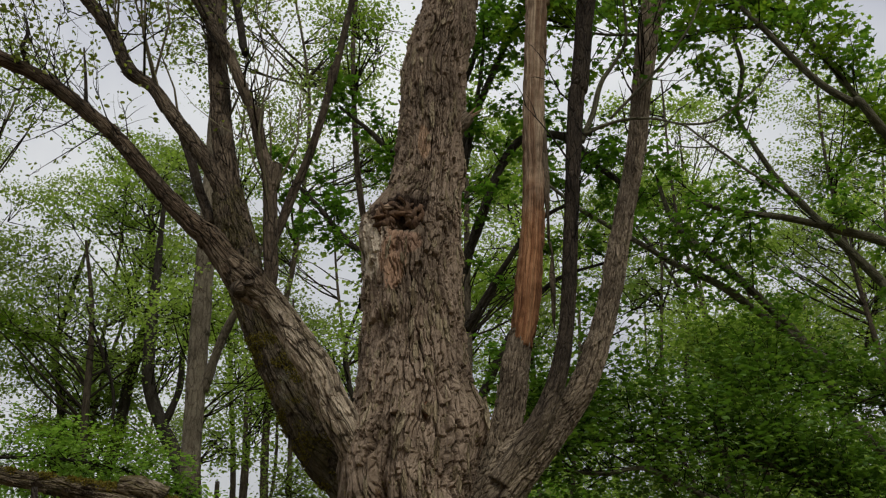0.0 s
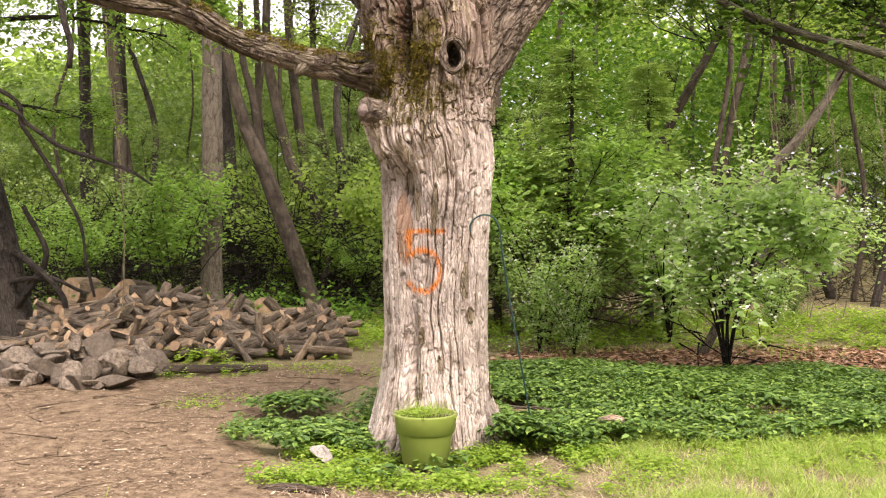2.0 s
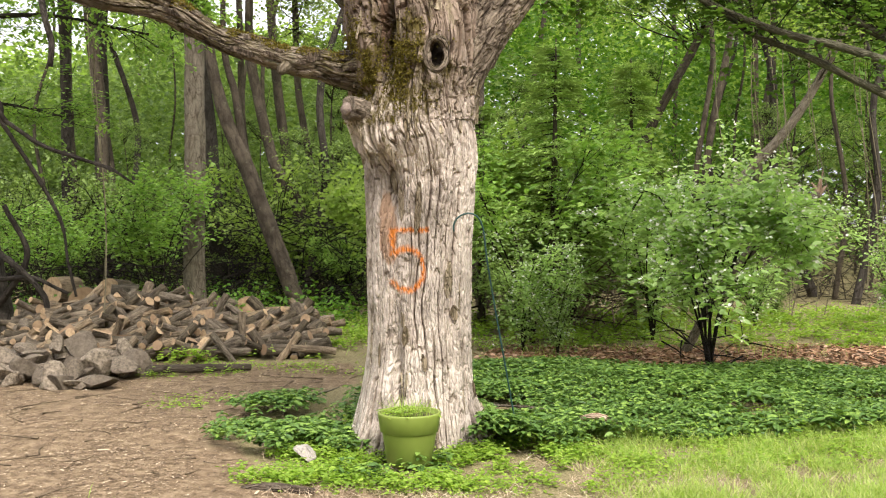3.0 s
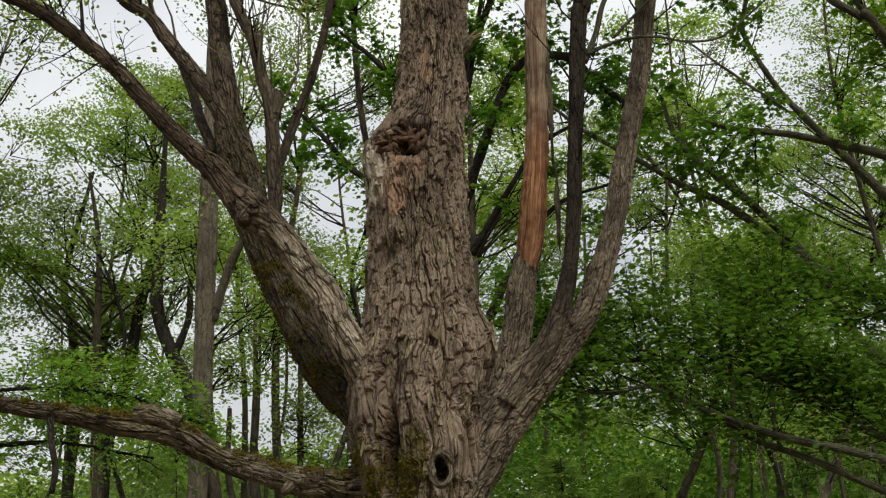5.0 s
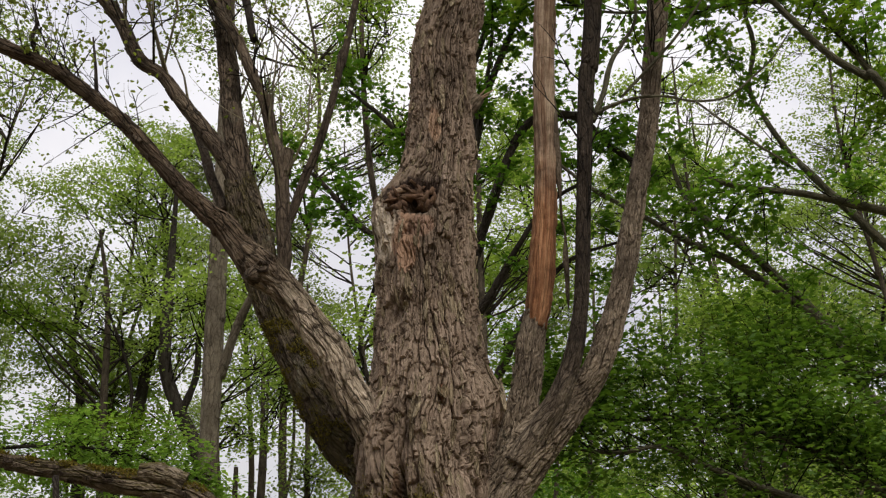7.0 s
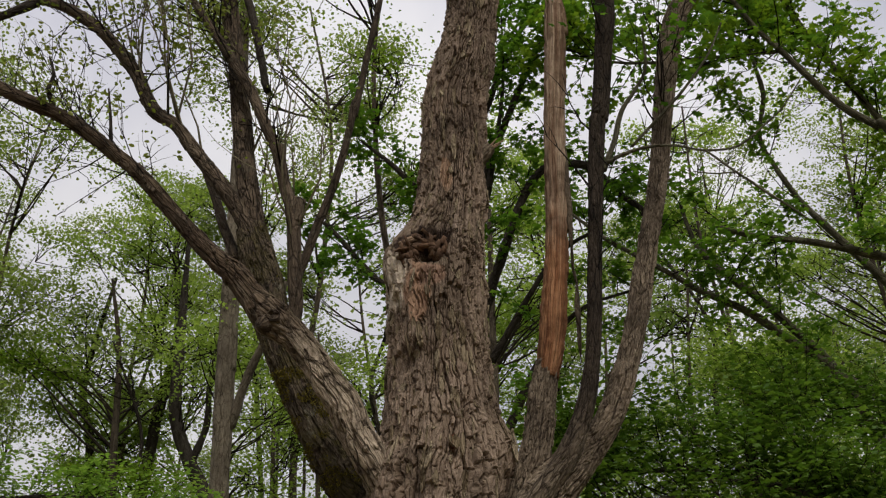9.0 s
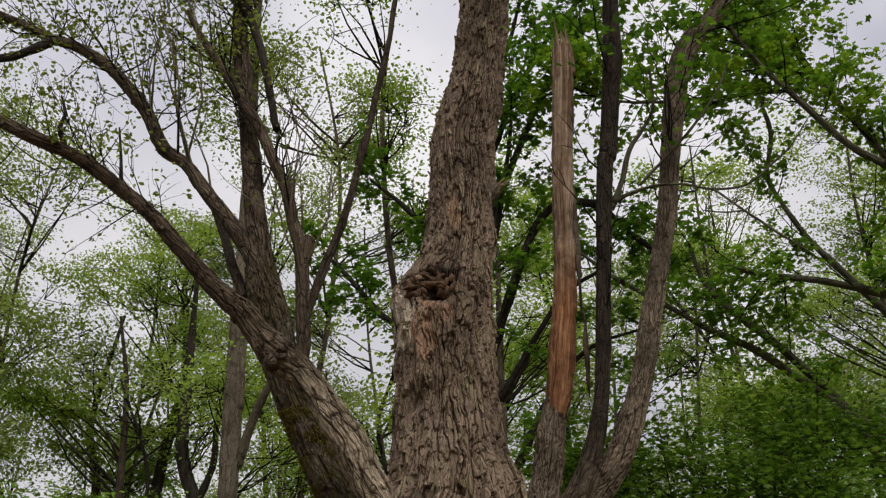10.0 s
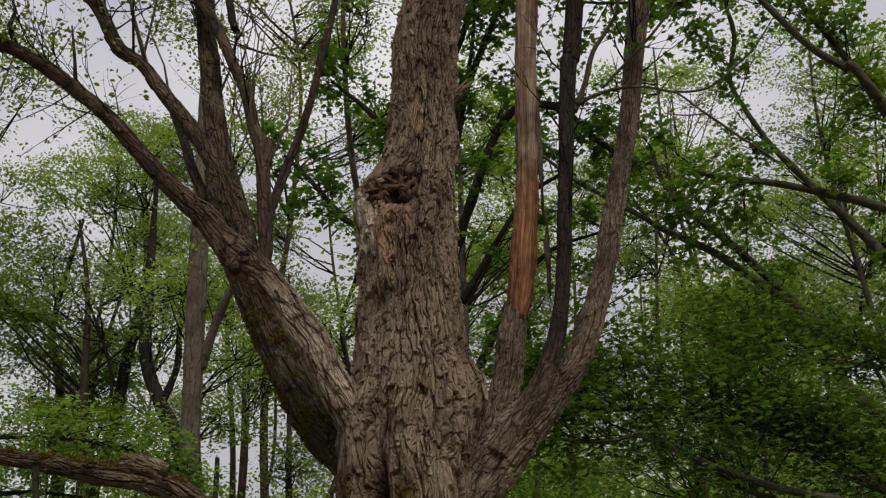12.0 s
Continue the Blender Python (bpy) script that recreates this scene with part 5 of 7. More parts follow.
# trees whose trunks show plainly
def plain_tree(label, pts, bark, mat, clusters, low=0.5, wide=2.2, leaf=0.082, per=190, seed=1, branch=None, seg=20, **more):
    x, y = pts[0][0], pts[0][1]
    own = [(p[0] - x, p[1] - y, p[2], p[3]) for p in pts]
    t = grow_tree("woodland_tree", label, own, np.random.default_rng(seed), bark, mat, leaf, clusters, per, low, wide, at=(x, y, 0), seg=seg, **more)
    for b in branch or ():
        tube("branch", [(p[0] - x, p[1] - y, p[2], p[3]) for p in b], bark, t, seg=10, gap=0.08, relief="fine", depth=0.006)
    return t


plain_tree("straight grey-barked tree beside the woodpile", [(-4.17, 17, -0.1, 0.23), (-4.17, 17, 0.66, 0.182), (-4.15, 17, 2.24, 0.168), (-4.13, 17, 4.09, 0.162), (-4.14, 17, 6.69, 0.164), (-4.19, 17, 8.75, 0.163), (-4.17, 17, 8.1, 0.164), (-4.19, 17, 9.18, 0.158), (-4.21, 17, 10.09, 0.15), (-4.26, 17, 13.5, 0.125), (-4.36, 17, 16, 0.1), (-4.41, 17, 19, 0.06)],
           BARK_GREY, LEAF_FINE, 30, 0.72, 2.0, seed=41, seg=40, branch=[[(-4.03, 17, 7.1, 0.087), (-3.72, 16.8, 8, 0.078), (-3.39, 16.6, 8.65, 0.064), (-3.1, 16.5, 9.6, 0.05)]])
plain_tree("leaning brown woodland tree", [(-2.67, 19, -0.1, 0.17), (-2.77, 19, 0.2, 0.157), (-3.12, 19, 1.16, 0.151), (-3.42, 19, 2, 0.146), (-3.77, 19, 2.93, 0.14), (-4.03, 19, 3.55, 0.124), (-4.27, 19, 4.43, 0.104), (-4.41, 19, 5.41, 0.088), (-4.63, 19, 7.95, 0.062), (-4.71, 19, 9.67, 0.031)],
           BARK_WOODS, LEAF_WOODS, 22, 0.66, 1.8, seed=42, branch=[[(-3.65, 19, 2.7, 0.088), (-3.77, 19, 3.34, 0.078), (-3.88, 19, 4.07, 0.073), (-4.06, 19, 4.79, 0.062), (-4.09, 19, 6.02, 0.041)]])
plain_tree("thin brown-barked woodland tree", [(-2.33, 22, -0.1, 0.1), (-2.38, 22, -0.24, 0.091), (-2.44, 22, 0.72, 0.084), (-2.7, 22, 1.93, 0.078), (-2.93, 22, 3.13, 0.072), (-3.15, 22, 4.57, 0.072), (-3.19, 22, 5.99, 0.066), (-3.23, 22, 8.35, 0.048), (-3.31, 22, 10.92, 0.024)], BARK_WOODS, LEAF_FINE, 24, 0.58, 1.8, seed=43)
plain_tree("thin leaning woodland tree", [(-2.43, 21, -0.1, 0.13), (-2.48, 21, 0.01, 0.127), (-2.88, 21, 0.77, 0.127), (-3.03, 21, 2.03, 0.121), (-3.48, 21, 2.84, 0.115), (-3.81, 21, 4.21, 0.103), (-3.97, 21, 5.12, 0.091), (-4, 21, 7.15, 0.057), (-4.09, 21, 9.17, 0.028)], BARK_WOODS, LEAF_WOODS, 12, 0.7, 1.4, seed=44)
plain_tree("dark thick-trunked tree beside the woodpile", [(-6.08, 14, -0.1, 0.26), (-6.15, 14, 0.5, 0.21), (-6.3, 14, 1.5, 0.18), (-6.6, 14, 2.5, 0.16), (-7.4, 14, 4.35, 0.14), (-8.6, 14, 8, 0.03)], BARK_DARK, LEAF_WOODS, 26, 0.45, 1.7, seed=45,
           branch=[[(-6.1, 13.9, 0.5, 0.05), (-5.7, 13.6, 0.9, 0.045), (-5.5, 13.5, 1.3, 0.04), (-5.8, 13.5, 1.9, 0.03)], [(-6.1, 13.9, 1.3, 0.045), (-5.6, 13.4, 1.1, 0.04), (-5.2, 13.3, 0.7, 0.035), (-5.15, 13.2, 0.2, 0.03)], [(-6.1, 13.8, 0.9, 0.04), (-5.4, 13.4, 0.95, 0.03), (-4.9, 13.3, 0.75, 0.02)]])
plain_tree("dark-barked tall woodland tree", [(-7.97, 24, -0.1, 0.19), (-8.01, 24, 2.43, 0.17), (-7.98, 24, 4.38, 0.156), (-8.0, 24, 6.5, 0.15), (-7.67, 24, 7.94, 0.146), (-7.45, 24, 10.03, 0.137), (-7.17, 24, 11.82, 0.113), (-7.52, 24, 14.7, 0.06)], BARK_DARK, LEAF_WOODS, 26, 0.62, 2.2, seed=46)
plain_tree("crooked dark woodland tree", [(-4.8, 22, -0.1, 0.18), (-5.1, 22, 4, 0.165), (-5.52, 22, 6.79, 0.156), (-6.07, 22, 8.03, 0.147), (-6.46, 22, 9.06, 0.138), (-6.51, 22, 10.41, 0.116), (-6.55, 22, 13.5, 0.05)], BARK_DARK, LEAF_WOODS, 20, 0.64, 2.0, seed=47,
           branch=[[(-6, 22, 7.97, 0.086), (-5.74, 22, 8.79, 0.075), (-5.74, 22, 9.72, 0.063), (-5.6, 22, 11, 0.03)]])
plain_tree("thin dark woodland tree", [(-9.2, 25, -0.1, 0.13), (-9.2, 25, 5, 0.115), (-9.29, 25, 7.67, 0.109), (-9.45, 25, 9.51, 0.106), (-9.79, 25, 11.01, 0.087), (-9.33, 25, 14, 0.04)], BARK_DARK, LEAF_FINE, 20, 0.6, 2.0, seed=48)
plain_tree("woodland tree behind the old maple", [(0.72, 20, -0.1, 0.16), (0.66, 20, 2.29, 0.13), (0.61, 20, 3.91, 0.119), (0.59, 20, 6.58, 0.107), (0.7, 20, 13, 0.05)], BARK_WOODS, LEAF_WOODS, 30, 0.45, 2.4, seed=49)
plain_tree("leaning bare woodland tree", [(3.75, 19, -0.1, 0.109), (4.74, 19, 1.58, 0.099), (5.25, 19, 2.23, 0.095), (5.64, 19, 2.68, 0.091), (6.15, 19, 3.22, 0.084), (6.56, 19, 3.79, 0.077), (6.94, 19, 4.45, 0.07), (7.46, 19, 5.51, 0.056)], BARK_GREY, LEAF_WOODS, 10, 0.75, 1.4, seed=50)
plain_tree("leaning brown woodland tree", [(2.89, 24, -0.1, 0.13), (3.09, 24, 0.09, 0.123), (4, 24, 2.05, 0.113), (4.72, 24, 3.8, 0.104), (5.3, 24, 4.9, 0.099), (6.01, 24, 6.25, 0.089), (6.58, 24, 7.85, 0.075), (6.95, 24, 10.14, 0.046)], BARK_WOODS, LEAF_WOODS, 30, 0.55, 2.2, seed=51)
plain_tree("thin brown-barked woodland tree", [(7.4, 24, -0.1, 0.12), (7.3, 24, 0.87, 0.104), (7.21, 24, 3.07, 0.097), (7.51, 24, 5, 0.09), (7.66, 24, 7.56, 0.077), (7.9, 24, 12, 0.04)], BARK_WOODS, LEAF_WOODS, 24, 0.62, 2.0, seed=52)

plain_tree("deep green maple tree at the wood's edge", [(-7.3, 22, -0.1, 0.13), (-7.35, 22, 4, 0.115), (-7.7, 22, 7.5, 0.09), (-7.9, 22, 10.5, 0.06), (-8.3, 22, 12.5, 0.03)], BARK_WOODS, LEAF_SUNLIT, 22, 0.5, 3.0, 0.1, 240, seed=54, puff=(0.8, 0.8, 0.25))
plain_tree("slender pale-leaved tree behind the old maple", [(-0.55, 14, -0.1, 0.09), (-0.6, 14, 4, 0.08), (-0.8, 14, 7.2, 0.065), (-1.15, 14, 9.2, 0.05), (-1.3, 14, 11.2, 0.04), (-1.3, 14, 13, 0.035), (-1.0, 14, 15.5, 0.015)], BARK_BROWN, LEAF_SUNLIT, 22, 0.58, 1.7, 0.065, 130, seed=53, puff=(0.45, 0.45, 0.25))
rng = np.random.default_rng(77)
thin_a = plain_tree("thin young woodland tree", [(0, 0, -0.1, 0.05), (0.25, 0, 1.8, 0.043), (0.0, 0.1, 4, 0.037), (0.45, 0.1, 6, 0.03), (0.2, 0, 9, 0.02)], BARK_WOODS, LEAF_UNDER, 8, 0.66, 1.0, 0.1, 90, seed=61, seg=8)
thin_b = plain_tree("thin crooked woodland tree", [(0, 0, -0.1, 0.06), (0.5, 0, 1.6, 0.052), (0.55, 0.1, 3, 0.046), (1.3, 0, 5, 0.036), (1.2, 0.2, 6.4, 0.028), (1.9, 0, 8, 0.02)], BARK_DARK, LEAF_FINE, 8, 0.66, 1.0, 0.1, 90, seed=62, seg=8)
places = []
while len(places) < 16:
    x, y = rng.uniform(-13, 13), rng.uniform(18.5, 34)
    if abs(x) < 0.46 * y + 1:
        places.append((x, y))
for i, (x, y) in enumerate(places):
    m = pose(x, y, -0.03, 0, 0, rng.uniform(0, 360)) @ Matrix.Scale(rng.uniform(0.75, 1.35), 4)
    src = (thin_a, thin_b)[i % 2]
    if i < 2:
        src.matrix_basis = m
    else:
        copy_thing(src, m)


# ---- shrubs and saplings ----
def shrub(label, rng, high, wide, stems, per, leaf, mat, bark, shape=RHOMB, low=0.25, blossom=0, group="undergrowth shrubs", name="shrub", flat=0.4, stem=0.013, twigs=9, arch=False, puff=0.09):
    t = thing(name, label, "shrub", group)
    arrays, lines = [], []
    for _ in range(stems):
        a, o = rng.uniform(0, 2 * np.pi), rng.uniform(0.5, 1.0) * wide
        top = high * rng.uniform(0.65, 1.0)
        line = [(stem * math.cos(a), stem * math.sin(a), -0.05, stem), (0.09 * o * math.cos(a - 0.4), 0.09 * o * math.sin(a - 0.4), top * 0.28, 0.8 * stem),
                (0.6 * o * math.cos(a + 0.2), 0.6 * o * math.sin(a + 0.2), top * 0.75, 0.008), (o * math.cos(a + 0.3), o * math.sin(a + 0.3), top, 0.005)]
        if arch:
            line[2:] = [(0.45 * o * math.cos(a), 0.45 * o * math.sin(a), top * 0.8, 0.5 * stem), (0.8 * o * math.cos(a + 0.2), 0.8 * o * math.sin(a + 0.2), top * 0.96, 0.4 * stem), (1.1 * o * math.cos(a + 0.3), 1.1 * o * math.sin(a + 0.3), top * 0.7, 0.2 * stem)]
        lines.append(line)
        arrays.append(tube_arrays(line, 5, 0.3, cap=False))
    v, f, uv = joined(arrays)
    tagged(put("stem_work", mesh_of("stem_work", v, f, bark, uv), t), kind="stuff")
    s, e = twigs_on(lines, stems * twigs, 0.3 * (high + wide) / 2, rng, 0.2, low)
    v, f, uv = twig_arrays(s, e, np.full(len(s), 0.006), rng.normal(0, 0.04, (len(s), 1, 3)), rng)
    tagged(put("twig_work", mesh_of("twig_work", v, f, bark, uv), t), kind="stuff")
    n = len(s) * per
    k = np.repeat(np.arange(len(s)), per)
    at = s[k] + (e[k] - s[k]) * rng.uniform(0.15, 1.1, n)[:, None] + rng.normal(0, puff * (high + wide) / 2, (n, 3)) * np.array((1, 1, 0.6))
    axis, normal = leaf_dirs(rng, n, flat, 0.25)
    put("foliage", leaves_of("foliage", at, axis, normal, leaf * rng.uniform(0.6, 1.3, n), shape, mat), t)
    if blossom:
        k = rng.integers(0, n, blossom)
        axis, normal = leaf_dirs(rng, blossom * 4, 0.3, 0.0)
        at4 = np.repeat(at[k], 4, 0) + rng.normal(0, 0.02, (blossom * 4, 3)) + np.array((0, 0, 0.02))
        put("blossom", leaves_of("blossom", at4, axis, normal, rng.uniform(0.028, 0.05, blossom * 4), RHOMB, PETALS), t, "small white flowers")
    return t


rng = np.random.default_rng(21)
white = shrub("flowering shrub with small white blossoms over leaf litter", rng, 2.1, 1.6, 11, 42, 0.1, LEAF_SHRUB, BARK_DARK, OVAL, 0.5, 900, "flowering shrubs", "flowering_shrub", 0.65, 0.018, 14, True, 0.05)
wild = shrub("leafy flowering shrub at the wood's edge", rng, 2.3, 1.15, 8, 27, 0.085, LEAF_SHRUB, BARK_WOODS, OVAL, 0.12, 200, "flowering shrubs", "flowering_shrub", 0.6, 0.012, 13, puff=0.06)
wild.matrix_basis = pose(2.85, 14.3, 0, 0, 0, 75) @ Matrix.Scale(1.15, 4)
white.matrix_basis = pose(2.92, 11.5, 0)
for x, y, turn, size in ((6.6, 15.2, 250, 0.7), (7.4, 14.4, 160, 0.7), (1.9, 15.6, 300, 1.05), (6.9, 13.2, 330, 0.55), (4.6, 15.4, 20, 0.6), (0.95, 13.0, 210, 0.62), (1.35, 12.6, 40, 0.42)):
    copy_thing(wild, pose(x, y, 0, 0, 0, turn) @ Matrix.Scale(size, 4))
under = [shrub("leafy green woodland shrub", rng, h, w, 10, 66, 0.078, mat, BARK_WOODS, low=0.02) for h, w, mat in ((2.6, 1.6, LEAF_UNDER), (1.9, 1.4, LEAF_WOODS), (3.6, 1.8, LEAF_UNDER))]
spots = []
while len(spots) < 26:
    x, y = rng.uniform(-13, 13), 16.5 + 16 * rng.random() ** 1.3
    if abs(x) < 0.46 * y + 1.0 and not (-5.0 < x < -1 and y < 19.5) and not (x < -1.4 and y < 17.5):
        spots.append((x, y))
spots += [(1.0, 15.4), (2.1, 16.6), (1.9, 18.0), (5.4, 17.0), (4.0, 17.4)]
for i, (x, y) in enumerate(spots):
    m = pose(x, y, 0, 0, 0, rng.uniform(0, 360)) @ Matrix.Scale(rng.uniform(0.7, 1.35) * (0.62 if x > 2.2 else 1.0), 4)
    if i < 3:
        under[i].matrix_basis = m
    else:
        copy_thing(under[i % 3], m)
sap = shrub("bright green sapling in front of the grey trunk", rng, 2.2, 1.15, 8, 42, 0.085, LEAF_SAPLING, BARK_WOODS, OVAL, 0.62, group="saplings", name="sapling", flat=0.7)
sap.matrix_basis = pose(-4.35, 15.6, 0)
copy_thing(sap, pose(1.15, 14.0, 0, 0, 0, 70) @ Matrix.Scale(1.2, 4))
copy_thing(sap, pose(-7.0, 17.5, 0, 0, 0, 170) @ Matrix.Scale(0.85, 4))
copy_thing(sap, pose(-2.2, 20.0, 0, 0, 0, 170) @ Matrix.Scale(0.6, 4))


def spruce(rng, high, wide):
    t = thing("spruce", "young spruce with drooping grey-green branches", "conifer", "young spruces")
    tube("trunk", [(0, 0, -0.1, 0.08), (0, 0, high * 0.5, 0.05), (0.03, 0, high, 0.01)], BARK_WOODS, t, seg=10, gap=0.2)
    n = 150
    z = high * (0.08 + 0.9 * rng.random(n))
    a = rng.uniform(0, 2 * np.pi, n)
    l = wide * (1.03 - z / high) * rng.uniform(0.75, 1.1, n) + 0.1
    s = np.stack([0 * z, 0 * z, z], -1)
    e = np.stack([np.cos(a) * l, np.sin(a) * l, z - 0.22 * l + 0.05], -1)
    v, f, uv = twig_arrays(s, e, np.full(n, 0.012), np.zeros((n, 1, 3)), rng)
    tagged(put("branch_work", mesh_of("branch_work", v, f, BARK_WOODS, uv), t), kind="stuff")
    live = z > high * 0.2
    per = 110
    k = np.repeat(np.flatnonzero(live), per)
    q = rng.uniform(0.2, 1.05, len(k))[:, None]
    d = unit(e[k] - s[k])
    sidew = unit(np.cross(d, np.array((0.0, 0, 1.0))))
    w = rng.normal(0, 0.16, len(k))[:, None] * (1.2 - q)
    at = s[k] + (e[k] - s[k]) * q + sidew * w * 1.2 + rng.normal(0, 0.02, (len(k), 3))
    axis = d + sidew * np.sign(w) * 0.8 + rng.normal(0, 0.25, (len(k), 3))
    normal = np.array((0, 0, 1.0)) + rng.normal(0, 0.3, (len(k), 3))
    put("needles", leaves_of("needles", at, axis, normal, rng.uniform(0.06, 0.12, len(k)), (RHOMB[0] * np.array((0.35, 1, 1)), RHOMB[1]), NEEDLES), t)
    return t


firs = spruce(rng, 4.2, 1.25)
firs.matrix_basis = pose(1.5, 14.4, 0)
copy_thing(firs, pose(2.9, 16.2, 0, 0, 0, 100) @ Matrix.Scale(1.0, 4))
copy_thing(firs, pose(0.55, 16.6, 0, 0, 0, 200) @ Matrix.Scale(0.85, 4))


# ---- the maple whose boughs hang in over the clearing ----
def bough_tree(name, label, trunk, boughs, bark, at, rng, sets):
    t = thing(name, label, "tree", at=at)
    inv = Matrix.Translation(at).inverted()
    tube("trunk", trunk, bark, t, seg=24, gap=0.06, relief="bark", depth=0.012, plate=0.05)
    for b in boughs:
        tube("bough", b, bark, t, seg=12, gap=0.05, relief="fine", depth=0.006, wobble=0.1)
    for lines, kw in sets:
        leafy(lines, t, rng, **kw)
    for ob in t.children:
        ob.matrix_parent_inverse = inv
    return t


rng = np.random.default_rng(31)
r1 = [(6.8, 11.6, 6.5, 0.06), (5.47, 11, 6.81, 0.057), (5.27, 11, 6.9, 0.053), (4.84, 11, 7.04, 0.05), (4.2, 11, 7.22, 0.044), (3.54, 11, 7.33, 0.037), (3.06, 11, 7.49, 0.027)]
r2 = [(6.9, 11.9, 4.9, 0.078), (5.57, 11.5, 6.35, 0.064), (5.4, 11.5, 6.6, 0.062), (5.03, 11.5, 7.11, 0.055), (4.63, 11.5, 7.66, 0.047), (4.35, 11.5, 8.08, 0.039), (4.13, 11.5, 8.57, 0.034), (4, 11.5, 9.07, 0.029), (4.16, 11.5, 9.7, 0.03), (4.12, 11.5, 10.37, 0.024), (4.19, 11.5, 11.48, 0.019)]
r3 = [(4.93, 12, 5.61, 0.059), (4.48, 12, 6.02, 0.056), (3.95, 12, 6.48, 0.05), (3.57, 12, 6.8, 0.047), (3.04, 12, 7.1, 0.043), (2.57, 12, 7.44, 0.036), (1.95, 12, 7.86, 0.03), (1.5, 12, 8.28, 0.022)]
r4 = [(6.4, 12.1, 3.6, 0.09), (5.08, 12, 4.79, 0.067), (4.81, 12, 5.33, 0.065), (4.49, 12, 6.05, 0.06), (4.11, 12, 6.55, 0.057), (3.74, 12, 6.98, 0.054), (3.36, 12, 7.35, 0.047), (3.08, 12, 7.77, 0.033), (2.96, 12, 8.34, 0.022)]
r5 = [(6.9, 11.6, 6.6, 0.07), (5.26, 10.5, 8.33, 0.057), (5.09, 10.5, 8.5, 0.055), (4.75, 10.5, 8.77, 0.048), (4.43, 10.5, 9.21, 0.044), (4.16, 10.5, 9.63, 0.04), (3.88, 10.5, 10.05, 0.033), (3.56, 10.5, 10.78, 0.029), (3.52, 10.5, 11.53, 0.022)]
r6 = [(6.8, 12, 7.0, 0.07), (5.8, 11.6, 9.0, 0.05), (4.9, 11.4, 10.6, 0.04), (4.2, 11.2, 12.2, 0.03)]
r7 = [(4.9, 11.4, 10.4, 0.03), (3.6, 11.8, 10.6, 0.025), (2.3, 12.2, 10.9, 0.02), (1.3, 12.4, 11.6, 0.012)]
maple_kw = dict(twigs=85, reach=1.0, per_twig=17, size=0.09, shape=MAPLE, mat=LEAF_MAPLE, bark=BARK_DARK, lift=0.1, flat=0.6, droop=0.25, low=0.1, side_twigs=5, thick=0.012, fill=0.07)
bough_tree("bough_maple_tree", "maple tree with long dark boughs reaching over the clearing", [(7.6, 12.4, -0.1, 0.3), (7.4, 12.3, 2, 0.26), (7.1, 12.1, 4.6, 0.22), (6.9, 12, 7, 0.18), (6.8, 12, 11, 0.1)], [r1, r2, r3, r4, r5, r6, r7], BARK_BOUGH, (7.6, 12.4, 0), rng,
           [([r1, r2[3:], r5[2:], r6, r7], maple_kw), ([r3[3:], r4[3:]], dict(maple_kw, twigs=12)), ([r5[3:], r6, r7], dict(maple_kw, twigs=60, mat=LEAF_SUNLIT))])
low1 = [(6.2, 9.6, 2.4, 0.055), (3.56, 9, 3.09, 0.041), (3.19, 9, 3.18, 0.037), (2.82, 9, 3.29, 0.034), (2.44, 9, 3.44, 0.03), (2.07, 9, 3.62, 0.027), (1.79, 9, 3.75, 0.023), (1.43, 9, 3.71, 0.02), (1.03, 9, 3.75, 0.013)]
low2 = [(6.2, 9.8, 2.6, 0.05), (3.99, 9.5, 3.32, 0.047), (3.59, 9.5, 3.64, 0.042), (3.2, 9.5, 3.84, 0.037), (2.85, 9.5, 3.96, 0.032), (2.43, 9.5, 4.02, 0.029), (2.08, 9.5, 4.13, 0.027), (1.65, 9.5, 4.13, 0.024), (1.14, 9.5, 4.12, 0.013)]
low3 = [(6.2, 9.9, 2.1, 0.045), (4.11, 9.1, 2.63, 0.042), (3.95, 9.1, 2.68, 0.04), (3.39, 9.1, 2.96, 0.035), (3.05, 9.1, 3.12, 0.03), (2.65, 9.1, 3.28, 0.025), (2.37, 9.1, 3.52, 0.018)]
low4 = [(6.2, 10, 4.0, 0.05), (5.0, 10.2, 4.55, 0.03), (4.0, 10.3, 4.8, 0.02), (3.2, 10.4, 4.95, 0.012)]
low_kw = dict(twigs=150, reach=0.95, per_twig=17, size=0.068, shape=MAPLE, mat=LEAF_BRIGHT, bark=BARK_DARK, lift=0.42, flat=0.62, droop=0.15, low=0.15, side_twigs=4, thick=0.007, fill=0.13)
bough_tree("low_maple_tree", "young maple with low spreading layers of bright green leaves", [(6.4, 9.9, -0.1, 0.16), (6.3, 9.9, 2.2, 0.13), (6.2, 10, 4.4, 0.1), (6.3, 10, 6.5, 0.04)], [low1, low2, low3, low4], BARK_BOUGH, (6.4, 9.9, 0), rng,
           [([low1[4:], low2, low3[4:], low4], dict(low_kw, twigs=200)), ([low4, low2], dict(low_kw, twigs=80))])
m1 = [(0.1, 13.4, 6.2, 0.09), (-0.67, 13, 7.44, 0.046), (-1.23, 13, 7.96, 0.043), (-1.72, 13, 8.59, 0.036), (-2.06, 13, 8.96, 0.024)]
m2 = [(0.4, 13.5, 5.4, 0.08), (1.0, 13.2, 6.6, 0.05), (1.6, 13, 7.3, 0.03), (2.4, 13, 7.6, 0.02)]
